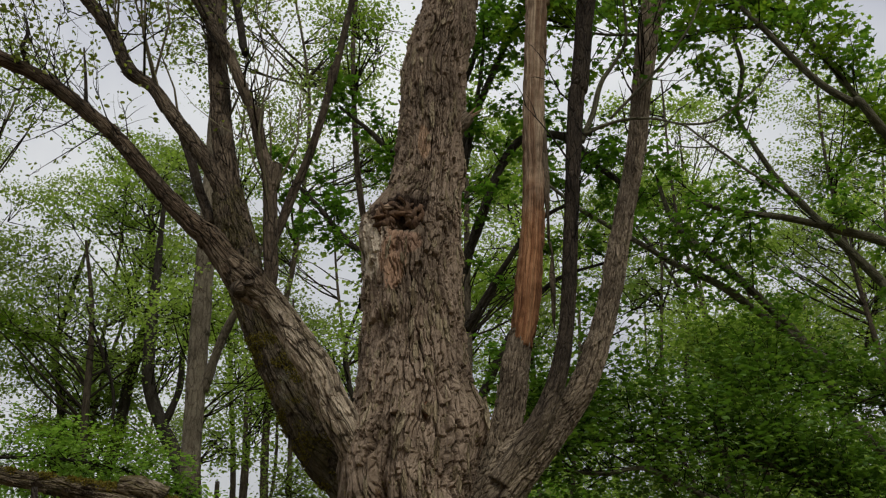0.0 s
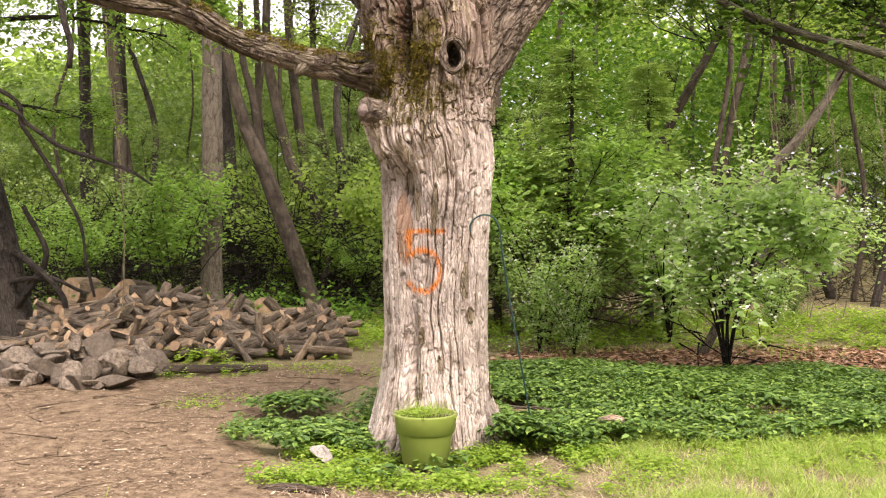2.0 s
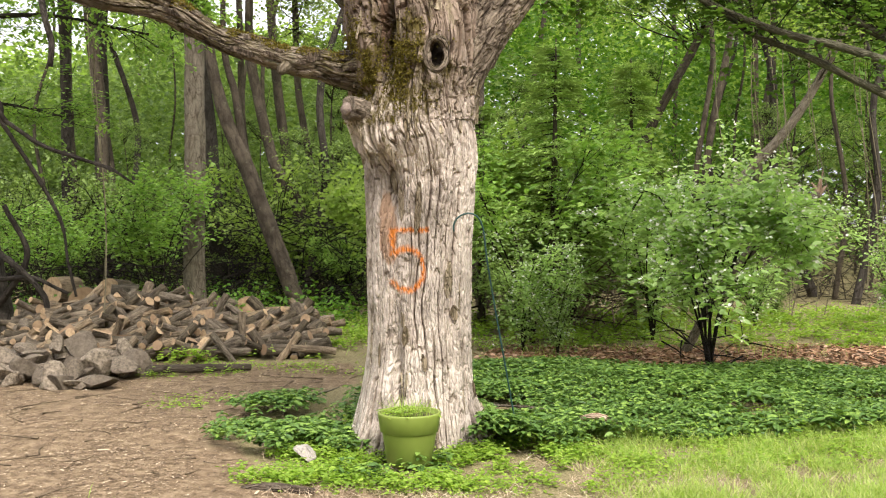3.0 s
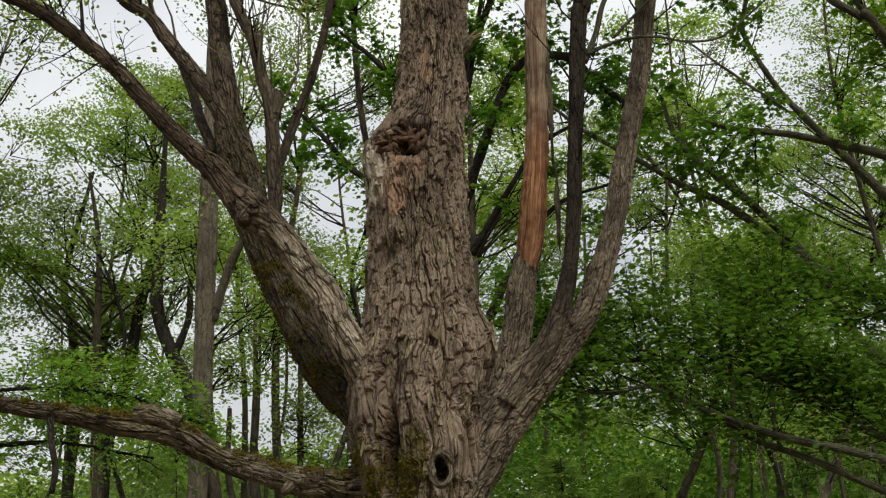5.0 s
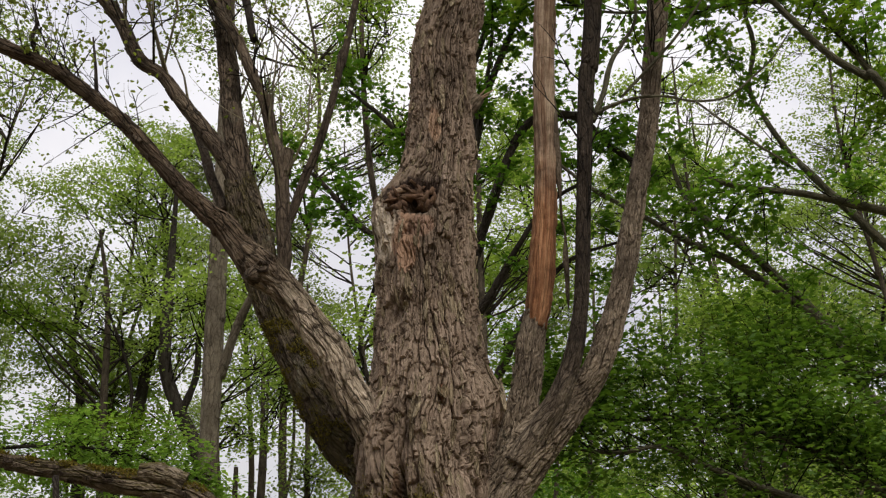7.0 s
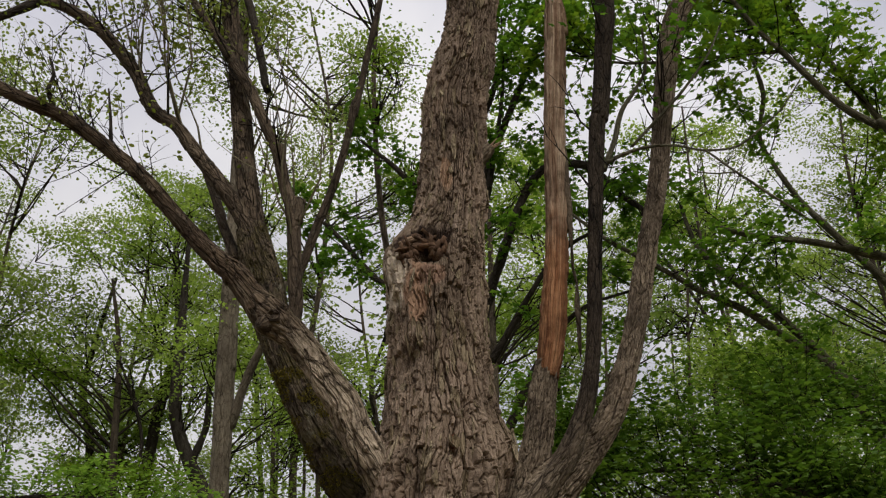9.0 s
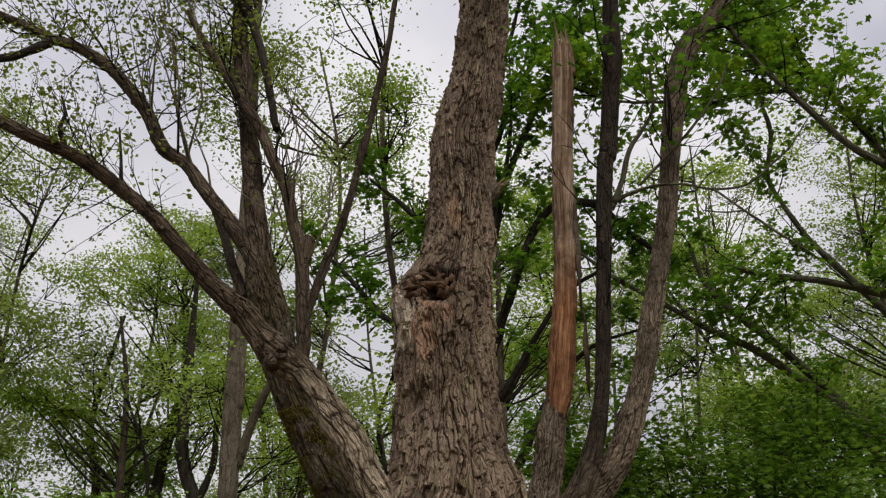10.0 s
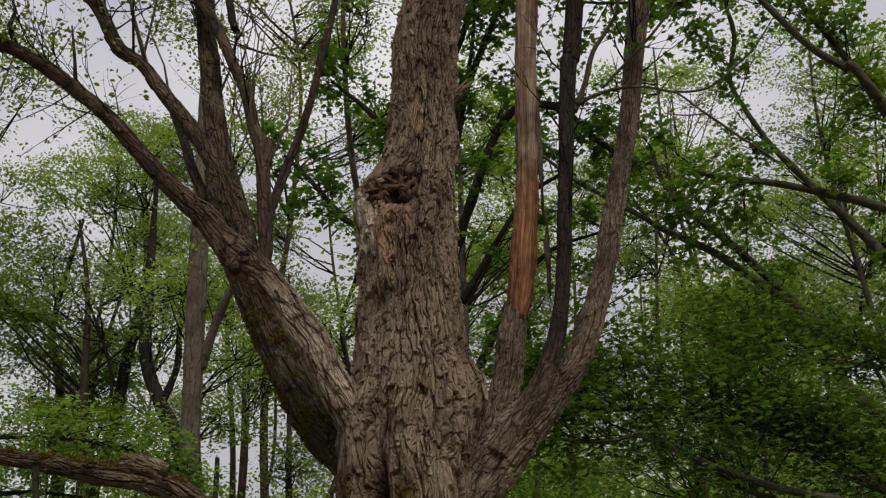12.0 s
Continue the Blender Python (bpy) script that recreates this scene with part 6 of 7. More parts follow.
m3 = [(0.3, 13.5, 7.5, 0.08), (1.1, 13, 9.4, 0.06), (1.89, 13, 9.65, 0.06), (2.34, 13, 9.16, 0.05), (3, 13, 8.57, 0.03)]
m4 = [(0.3, 13.5, 8.5, 0.07), (-0.8, 13, 9.6, 0.04), (-1.4, 13, 10.2, 0.02)]
m5 = [(0.3, 13.5, 9.5, 0.07), (1.2, 13, 11.5, 0.04), (1.9, 13, 12.8, 0.02)]
m6 = [(0.4, 13.5, 6.8, 0.06), (1.3, 12.8, 8.0, 0.035), (2.0, 12.4, 8.3, 0.02)]
m7 = [(0.3, 13.5, 10.5, 0.06), (1.0, 13, 12.0, 0.04), (1.8, 12.8, 13.2, 0.03), (2.8, 12.6, 14.0, 0.015)]
m8 = [(0.3, 13.5, 11.5, 0.05), (0.9, 13.2, 13.2, 0.03), (1.2, 13, 14.6, 0.015)]
m9 = [(0.2, 13.5, 8.0, 0.06), (0.5, 13.2, 9.6, 0.045), (0.75, 13.0, 11.0, 0.03), (0.8, 12.9, 12.4, 0.015)]
bough_tree("shaded_maple_tree", "dark-leaved maple tree behind the old trunk", [(-0.35, 13.6, -0.1, 0.2), (-0.3, 13.6, 3, 0.17), (0.0, 13.5, 6, 0.13), (0.3, 13.5, 9, 0.09), (0.3, 13.5, 14, 0.03)], [m1, m2, m3, m4, m5, m6, m7, m8, m9], BARK_DARK, (-0.35, 13.6, 0), rng,
           [([m1, m2, m3, m4, m6], dict(maple_kw, twigs=46, reach=0.8)), ([m1, m4, m9], dict(maple_kw, twigs=22, reach=0.8)), ([m5, m7, m8], dict(maple_kw, twigs=46, reach=0.9))])
h1 = [(-8.6, 13.6, 3.4, 0.07), (-6.6, 13.1, 4.1, 0.045), (-5.1, 12.9, 4.25, 0.03), (-3.7, 12.9, 4.0, 0.015)]
h2 = [(-8.6, 14.0, 4.4, 0.06), (-6.6, 14, 4.9, 0.04), (-5.2, 14, 4.85, 0.025), (-4.2, 14, 4.6, 0.012)]
h3 = [(-8.6, 13.6, 2.5, 0.05), (-7.0, 13.3, 3.1, 0.035), (-5.8, 13.2, 3.2, 0.02), (-4.8, 13.2, 3.0, 0.01)]
h4 = [(-8.5, 13.2, 4.04, 0.05), (-5.62, 12.2, 3.14, 0.03), (-5.16, 12.2, 2.83, 0.027), (-4.76, 12.2, 2.57, 0.027), (-4.37, 12.2, 2.43, 0.023), (-3.97, 12.2, 2.29, 0.02), (-3.69, 12.2, 2.12, 0.013)]
h5 = [(-8.5, 13.2, 4.19, 0.05), (-5.6, 12.3, 3.29, 0.03), (-5.27, 12.3, 2.82, 0.027), (-4.95, 12.3, 2.33, 0.027), (-4.72, 12.3, 1.93, 0.024), (-4.57, 12.3, 1.57, 0.02), (-4.53, 12.3, 1.2, 0.017), (-4.43, 12.3, 0.78, 0.014)]
h6 = [(-8.6, 13.4, 4.4, 0.05), (-6.9, 12.6, 4.7, 0.035), (-5.8, 12.4, 4.8, 0.028), (-4.7, 12.4, 4.8, 0.02), (-3.8, 12.4, 4.62, 0.014), (-3.1, 12.4, 4.35, 0.008)]
bough_tree("hanging_bough_tree", "woodland tree with light green boughs hanging over the woodpile", [(-9.0, 13.8, -0.1, 0.2), (-8.9, 13.8, 2.5, 0.17), (-8.6, 13.8, 4.6, 0.14), (-8.5, 13.8, 9, 0.05)], [h1, h2, h3, h4, h5, h6], BARK_DARK, (-9.0, 13.8, 0), rng,
           [([h1, h2, h3, h6, h6], dict(twigs=250, reach=0.7, per_twig=12, size=0.08, shape=OVAL, mat=LEAF_SAPLING, bark=BARK_DARK, lift=0.0, flat=0.8, droop=0.25, low=0.1, side_twigs=4, thick=0.007, fill=0.09))])


def vine(x, y, top, sway):
    t = thing("vine", "thin hanging vine in the wood's edge", "vine", "hanging vines", at=(x, y, 0))
    tube("stem", [(sway * math.sin(5 * q), 0.1 * math.sin(3 * q), top * q - 0.05 * (q == 0), 0.008) for q in (0, 0.2, 0.4, 0.6, 0.8, 1.0)], SHOOT_BARK, t, seg=6, gap=0.1)


for x, y, top, sway in ((-4.35, 12.9, 4.2, 0.06), (-5.6, 16.5, 5.0, 0.12), (5.9, 19.5, 5.5, 0.12), (6.6, 20.5, 6.0, 0.2), (6.25, 18.8, 5.0, 0.15), (3.1, 18.5, 4.4, 0.1), (7.7, 18.6, 5.0, 0.18), (-1.1, 18.5, 4.2, 0.15), (5.2, 17.2, 4.4, 0.14), (5.5, 16.6, 3.6, 0.2), (5.75, 17.4, 4.8, 0.1), (6.1, 16.8, 4.2, 0.24), (6.35, 17.8, 5.2, 0.12), (6.9, 17.0, 4.6, 0.22), (4.85, 18.0, 4.6, 0.18), (7.2, 17.8, 4.9, 0.1)):
    vine(x, y, top, sway)


# ---- far woods ----
def far_woods():
    rng = np.random.default_rng(91)
    # the right-hand edge takes darker leaves, painting in the shade of the wood
    for name, label, near, deep, clumps, per, size, wide, lo, hi, mat in (("far_woods", "distant green woodland closing off the clearing", 48, 24, 2100, 42, 0.5, 1.6, -0.62, 0.62, LEAF_WOODS),
                                                                         ("wood_edge_foliage", "layered light foliage of the wood behind the clearing", 29, 14, 950, 75, 0.19, 1.1, -0.62, 0.03, LEAF_UNDER),
                                                                         ("wood_edge_foliage", "layered foliage behind the shrubs, coloured dark for the wood's shade", 28, 14, 620, 80, 0.18, 1.1, 0.03, 0.62, LEAF_MAPLE)):
        y = near + deep * rng.random(clumps)
        q = rng.uniform(lo, hi, clumps)
        top = np.where(q < 0, 11.0, 13.5) + 1.6 * np.sin(q * 19) + 1.2 * np.sin(q * 47 + 2)
        rise = top * rng.random(clumps) ** 0.7
        c = np.stack([q * y, y, 0.3 + np.tan(np.radians(rise)) * y], -1)
        n = clumps * per
        k = np.repeat(np.arange(clumps), per)
        at = c[k] + rng.normal(0, 1, (n, 3)) * np.array((wide, wide, wide * 0.42))
        at[:, 2] = np.maximum(at[:, 2], 0.1)
        axis, normal = leaf_dirs(rng, n, 0.45, 0.3)
        tagged(put(name, leaves_of(name, at, axis, normal, size * rng.uniform(0.6, 1.3, n), RHOMB, mat)), label, "woods", kind="stuff")
    clumps, per = 400, 90
    y = 36 + 14 * rng.random(clumps)
    q = rng.uniform(-0.14, 0.6, clumps)
    top = 22 + 5 * np.sin(q * 13 + 1) + 4 * np.sin(q * 31)
    rise = 11 + (top - 11) * rng.random(clumps) ** 1.1
    k = np.repeat(np.arange(clumps), per)
    at = np.stack([q * y, y, 1.6 + np.tan(np.radians(rise)) * y], -1)[k] + rng.normal(0, 1, (clumps * per, 3)) * np.array((0.85, 0.85, 0.4))
    axis, normal = leaf_dirs(rng, clumps * per, 0.45, 0.3)
    tagged(put("far_canopy", leaves_of("far_canopy", at, axis, normal, rng.uniform(0.1, 0.24, clumps * per), RHOMB, LEAF_FINE)), "pale green crowns of the wood beyond the clearing", "woods", kind="stuff")
    # added low clumps of dark leaves stand in for shade behind the woodpile
    clumps, per = 110, 50
    y = 15.2 + 6 * rng.random(clumps)
    x = rng.uniform(-0.52, -0.09, clumps) * y
    k = np.repeat(np.arange(clumps), per)
    at = np.stack([x, y, 0.05 + 0.4 * rng.random(clumps) ** 1.7], -1)[k] + rng.normal(0, 1, (clumps * per, 3)) * np.array((0.3, 0.3, 0.16))
    at[:, 2] = np.abs(at[:, 2])
    axis, normal = leaf_dirs(rng, clumps * per, 0.5, 0.3)
    tagged(put("undergrowth", leaves_of("undergrowth", at, axis, normal, rng.uniform(0.05, 0.11, clumps * per), RHOMB, LEAF_MAPLE)), "low undergrowth behind the woodpile, coloured dark to stand for shade", "undergrowth", kind="stuff")
    # near-black twigs of the first brush stand in for deep shade under the trees
    for name, label, n, x0, x1, y0, y1, high, reach, mat in (("brush", "tangle of dead branches, near black to stand for the wood's shade", 4200, -0.5, -0.015, 19.0, 26, 2.0, 1.5, BARK_DARK), ("brush", "grey tangle of thin stems behind the shrubs", 1500, 0.0, 0.5, 19.5, 26, 2.6, 1.6, BARK_GREY),
                                                             ("dead_branches", "dry brown dead branches low on the young spruces", 150, 0.075, 0.17, 13.6, 15.2, 0.95, 0.7, DEAD_TWIG), ("dead_branches", "bare low twigs under the flowering shrub", 26, 0.205, 0.30, 11.1, 11.8, 0.45, 0.7, BARK_DARK)):
        y = rng.uniform(y0, y1, n)
        start = np.stack([rng.uniform(x0, x1, n) * y, y, high * rng.random(n) ** 1.3], -1)
        way = unit(rng.normal(0, 1, (n, 3)) * np.array((1, 0.6, 0.55)) + np.array((0, 0, 0.15)))
        end = start + way * (reach * rng.uniform(0.35, 1.1, n))[:, None]
        end[:, 2] = np.maximum(end[:, 2], 0.02)
        v, f, uv = twig_arrays(start, end, rng.uniform(0.006, 0.016, n), rng.normal(0, 0.12, (n, 1, 3)) * reach, rng)
        tagged(put(name, mesh_of(name, v, f, mat, uv)), label, "brush", kind="stuff")
    for side, cx, cy, dx, dy in (("behind", 0, -32, 60, 5), ("left", -34, 12, 5, 45), ("right", 34, 12, 5, 45)):
        n = 9000
        at = np.stack([cx + rng.uniform(-dx, dx, n), cy + rng.uniform(-dy, dy, n), np.abs(rng.normal(0, 6, n))], -1)
        axis, normal = leaf_dirs(rng, n, 0.3, 0.3)
        tagged(put("far_woods", leaves_of("far_woods", at, axis, normal, rng.uniform(0.7, 1.3, n), RHOMB, LEAF_WOODS)), "distant green woodland round the clearing", "woods", kind="stuff")


far_woods()


# ---- plants on the ground ----
def scatter(rng, n, x0, x1, y0, y1, keep):
    x, y = rng.uniform(x0, x1, n * 3), rng.uniform(y0, y1, n * 3)
    ok = rng.random(n * 3) < keep(x, y)
    x, y = x[ok][:n], y[ok][:n]
    return np.stack([x, y, ground_height(x, y)], -1)


def cover_zone(x, y):
    """Where the low dark ground cover grows."""
    bits = soft_noise(x * 2 + 50, y * 2 + 50, 99999, 8) * 0.7 + soft_noise(x * 6 + 50, y * 6 + 50, 99999, 9) * 0.3
    y = y + 0.9 * (soft_noise(x * 1.3 + 20, y * 1.3 + 20, 99999, 88) - 0.5)
    left = smooth01(x, -1.95, -1.6) * smooth01(y + 0.35 * x, 6.3, 6.6) * (1 - smooth01(y, 8.9, 9.7)) * (x < 0)
    right = smooth01(y - 0.1 * np.maximum(x - 1, 0) - 0.25 * (x > 1.3) + 0.35 * (x < 0.95), 7.25, 7.5) * (1 - smooth01(y, 10.9, 11.5)) * (x >= 0) * (1 - 0.5 * smooth01(x, 3.6, 5.5))
    body = (((x + 0.2) ** 2 + (y - 7.65) ** 2) > 0.2) & (((x + 0.26) ** 2 + (y - 6.92) ** 2) > 0.075) & (((x + 0.96) / 0.2) ** 2 + ((y - 6.75) / 0.35) ** 2 > 1)
    return np.clip(left + right, 0, 1) * smooth01(bits + 0.35 * smooth01(y, 9.2, 10.2), 0.28, 0.5) * body


def weed_zone(x, y):
    bits = soft_noise(x * 2.5 + 30, y * 2.5 + 30, 99999, 18) * 0.6 + soft_noise(x * 8 + 50, y * 8 + 50, 99999, 19) * 0.4
    near = smooth01(y, 6.05, 6.45) * (1 - smooth01(y, 7.9, 8.4)) * smooth01(x, -1.45, -1.0) * (1 - smooth01(x, 2.2, 3.4))
    back = smooth01(y, 12.9, 13.6) * (1 - smooth01(y, 17, 19)) * 0.5 * smooth01(x, -2.6, -1.6)
    mid = smooth01(y, 9.6, 10.3) * (1 - smooth01(y, 11.2, 12)) * smooth01(x, -1.2, -0.6) * 0.6
    logs = smooth01(y, 10.9, 11.3) * (1 - smooth01(y, 11.7, 12.2)) * smooth01(x, -3.6, -3.0) * (1 - smooth01(x, -1.5, -1.0)) * 0.6
    logs = logs + 0.9 * np.exp(-((x + 3.0) ** 2 / 0.12 + (y - 12.0) ** 2 / 0.3))
    tuft = np.exp(-((x + 2.35) ** 2 + (y - 9.3) ** 2) / 0.08)
    near = near * (1 - 0.7 * smooth01(x, 1.0, 1.6)) * (1 - 0.75 * smooth01(x + 0.5 * (y - 6.4), 0.3, 1.2) * (y < 6.75))
    amid = 0.4 * smooth01(x, 0.5, 1.2) * smooth01(y, 7.3, 7.8) * (1 - smooth01(y, 9.0, 10.4))
    open_spot = 1 - np.exp(-((x + 0.95) ** 2 + (y - 6.85) ** 2) / 0.05)
    return open_spot * np.clip(near + back + mid + logs + tuft + amid, 0, 1) * smooth01(bits, np.where(y > 12, 0.36, 0.33), np.where(y > 12, 0.54, 0.55))


def grass_zone(x, y):
    bits = soft_noise(x * 1.7 + 30, y * 1.7 + 30, 99999, 28)
    right = smooth01(x, 0.75, 1.5) * smooth01(y + 0.12 * x, 5.6, 6.2) * (1 - smooth01(y - 0.1 * x, 7.6, 8.2))
    back = 0.9 * smooth01(y, 12.2, 13.0) * smooth01(x, -1.8, -1.2)
    corner = 0.5 * np.exp(-((x + 2.3) ** 2 + (y - 5.5) ** 2) / 0.12)
    return np.clip(right * (0.35 + 0.65 * bits) + back * 0.3 * smooth01(bits, 0.45, 0.8) + corner * 0.6, 0, 1)


def ground_stuff():
    rng = np.random.default_rng(51)
    at = scatter(rng, 13500, -2, 6.4, 6.4, 11.6, cover_zone)
    k = np.repeat(np.arange(len(at)), 6)
    n = len(k)
    up = (rng.uniform(0.02, 0.09, len(at)) + 0.10 * soft_noise(at[:, 0] * 1.6 + 70, at[:, 1] * 1.6 + 70, 9999, 44) + 0.2 * rng.uniform(0.4, 1, len(at)) * np.exp(-((at[:, 0] - 0.45) / 0.5) ** 2 - ((at[:, 1] - 7.35) / 0.4) ** 2))[k]
    axis, normal = leaf_dirs(rng, n, 0.75, 0.15)
    p = at[k] + np.stack([0 * up, 0 * up, up], -1) + unit(axis) * 0.012 + rng.normal(0, 0.012, (n, 3))
    tagged(put("ground_cover", leaves_of("ground_cover", p, axis, normal, rng.uniform(0.03, 0.074, n) * (0.75 + 0.6 * soft_noise(p[:, 0] * 2.2 + 40, p[:, 1] * 2.2 + 40, 9999, 47)), OVAL, LEAF_IVY)), "dark green leafy ground cover round the old maple", "ground cover", kind="stuff")
    at = np.vstack([scatter(rng, 6500, -1.6, 3.5, 6.0, 8, weed_zone), scatter(rng, 11500, -4, 7.5, 8, 19, weed_zone)])
    k = np.repeat(np.arange(len(at)), 5)
    n = len(k)
    up = (rng.uniform(0.01, 0.075, len(at)) * (1 + 1.4 * (at[:, 1] > 12)))[k]
    axis, normal = leaf_dirs(rng, n, 0.65, 0.0)
    p = at[k] + np.stack([0 * up, 0 * up, up], -1) + rng.normal(0, 0.02, (n, 3))
    size = rng.uniform(0.02, 0.044, n) * (1 + 0.9 * (at[k][:, 1] > 12))
    tagged(put("weeds", leaves_of("weeds", p, axis, normal, size, OVAL, LEAF_WEED)), "light green low weeds on the clearing floor", "weeds", kind="stuff")
    at = np.vstack([scatter(rng, 24000, -3, 6.5, 5.2, 17, grass_zone), scatter(rng, 42000, 0.7, 5.2, 5.4, 8.2, lambda x, y: grass_zone(x, y) * smooth01(soft_noise(x * 4 + 9, y * 4 + 9, 9999, 61), 0.2, 0.6))])
    n = len(at)
    a = rng.uniform(0, 2 * np.pi, n)
    lean = rng.uniform(0.2, 1.5, n)
    axis = np.stack([np.cos(a) * lean, np.sin(a) * lean, np.ones(n)], -1)
    normal = np.stack([np.cos(a), np.sin(a), np.full(n, -0.3)], -1)
    tagged(put("grass", leaves_of("grass", at, axis, normal, rng.uniform(0.05, 0.15, n) * np.where(at[:, 1] > 12, 1.9, 1.15), BLADE, GRASS)), "rough green grass with dry blades", "grass", kind="stuff")
    at = scatter(rng, 44000, -6.5, 4, 5.0, 12.2, lambda x, y: bare_earth(x, y) * (0.3 + 0.7 * smooth01(soft_noise(x * 2 + 9, y * 2 + 9, 9999, 38), 0.3, 0.7)))
    n = len(at)
    axis, normal = leaf_dirs(rng, n, 0.92, 0.0)
    tagged(put("wood_chips", leaves_of("wood_chips", at + np.array((0, 0, 0.012)), axis, normal, rng.uniform(0.01, 0.042, n) * np.where(rng.random(n) < 0.02, 2.4, 1.0), SLIVER, CHIPS)), "scattered wood chips and straw on the trodden earth", "wood chips", kind="stuff")
    at = scatter(rng, 20000, -1.5, 4.5, 5.2, 7.8, lambda x, y: (1 - 0.8 * smooth01(y - 0.12 * x, 6.4, 7.2)) * smooth01(x, -1.4, -0.4) * smooth01(soft_noise(x * 3 + 9, y * 3 + 9, 9999, 58), 0.25, 0.6))
    n = len(at)
    a = rng.uniform(0, 2 * np.pi, n)
    axis = np.stack([np.cos(a), np.sin(a), rng.uniform(0.0, 0.35, n)], -1)
    normal = np.stack([rng.normal(0, 0.3, n), rng.normal(0, 0.3, n), np.ones(n)], -1)
    tagged(put("dry_grass", leaves_of("dry_grass", at + np.array((0, 0, 0.012)), axis, normal, rng.uniform(0.03, 0.1, n), BLADE, STRAW)), "pale dry grass and straw lying on the ground", "dry grass", kind="stuff")
    at = scatter(rng, 230, -6, 3.5, 5.2, 12, lambda x, y: bare_earth(x, y))
    n = len(at)
    a = rng.uniform(0, 2 * np.pi, n)
    long_ = 0.12 + 0.5 * rng.random(n) ** 3
    start = at + np.array((0, 0, 0.014))
    v, f, uv = twig_arrays(start, start + np.stack([np.cos(a) * long_, np.sin(a) * long_, rng.uniform(0, 0.03, n)], -1), rng.uniform(0.004, 0.01, n), rng.normal(0, 0.02, (n, 1, 3)) * np.array((1, 1, 0.2)), rng, seg=5, rings=5)
    tagged(put("twig_litter", mesh_of("twig_litter", v, f, LOG_BARK, uv)), "small dry twigs scattered on the trodden earth", "twigs", kind="stuff")
    at = scatter(rng, 9000, 0.2, 8, 10.8, 14, lambda x, y: bare_earth(x, y) * (y > 10.8))
    n = len(at)
    axis, normal = leaf_dirs(rng, n, 0.8, 0.0)
    tagged(put("leaf_litter", leaves_of("leaf_litter", at + np.array((0, 0, 0.02)), axis, normal, rng.uniform(0.04, 0.1, n), OVAL, LITTER)), "brown dead leaves lying under the shrubs", "leaf litter", kind="stuff")


ground_stuff()


# ---- things in the clearing ----
def lathe(profile, seg=48):
    bm = bmesh.new()
    rings = []
    for r, z in profile:
        rings.append([bm.verts.new((r * math.cos(2 * math.pi * i / seg), r * math.sin(2 * math.pi * i / seg), z)) for i in range(seg)])
    for a, b in zip(rings, rings[1:]):
        for i in range(seg):
            bm.faces.new((a[i], a[(i + 1) % seg], b[(i + 1) % seg], b[i]))
    bm.faces.new(rings[0][::-1])
    bm.faces.new(rings[-1])
    return bm


def planter():
    t = thing("planter", "lime green plastic flower pot beside the old maple", "planter", at=(-0.26, 6.92, 0.0))
    part("pot", lathe([(0.145, 0.0), (0.15, 0.004), (0.185, 0.225), (0.187, 0.23)]), POT_GREEN, t, smooth=True)
    part("rim", lathe([(0.19, 0.222), (0.197, 0.226), (0.212, 0.335), (0.213, 0.345), (0.21, 0.352), (0.2, 0.352), (0.196, 0.345), (0.192, 0.31)]), POT_GREEN, t, smooth=True)
    part("soil", lathe([(0.19, 0.30), (0.19, 0.318), (0.1, 0.33)], 24), SOIL, t)
    rng = np.random.default_rng(4)
    n = 240
    a = rng.uniform(0, 2 * np.pi, n)
    d = 0.17 * np.sqrt(rng.random(n))
    at = np.stack([np.cos(a) * d, np.sin(a) * d, np.full(n, 0.32)], -1)
    axis = np.stack([np.cos(a) * 0.5 * rng.random(n), np.sin(a) * 0.5 * rng.random(n), np.ones(n)], -1)
    tagged(put("grass", leaves_of("grass", at, axis, np.stack([np.cos(a), np.sin(a), 0 * a], -1), rng.uniform(0.05, 0.15, n), BLADE, GRASS), t, "sprouting grass and weeds"), kind="stuff")
    axis, normal = leaf_dirs(rng, 150, 0.6, 0)
    at = np.stack([rng.normal(-0.02, 0.08, 150), rng.normal(0, 0.08, 150), rng.uniform(0.33, 0.38, 150)], -1)
    tagged(put("weed_leaf", leaves_of("weed_leaf", at, axis, normal, rng.uniform(0.02, 0.045, 150), OVAL, LEAF_WEED), t), kind="stuff")


planter()


def garden_hook():
    t = thing("garden_hook", "dark green metal crook leaning on the trunk", "garden hook", at=(0.53, 8.0, 0))
    pts = [(0.53, 7.6, -0.05, 0.0065), (0.44, 7.45, 0.45, 0.0065), (0.34, 7.3, 1.0, 0.0065), (0.28, 7.2, 1.35, 0.0065), (0.25, 7.16, 1.58, 0.0065), (0.205, 7.13, 1.665, 0.0065), (0.14, 7.12, 1.685, 0.0065), (0.075, 7.12, 1.655, 0.0065), (0.045, 7.12, 1.60, 0.0065), (0.05, 7.12, 1.56, 0.006)]
    ob = tube("rod", [(x - 0.53, y - 8.0, z, r) for x, y, z, r in pts], HOOK_PAINT, t, seg=10, gap=0.02, wobble=0.0)


garden_hook()


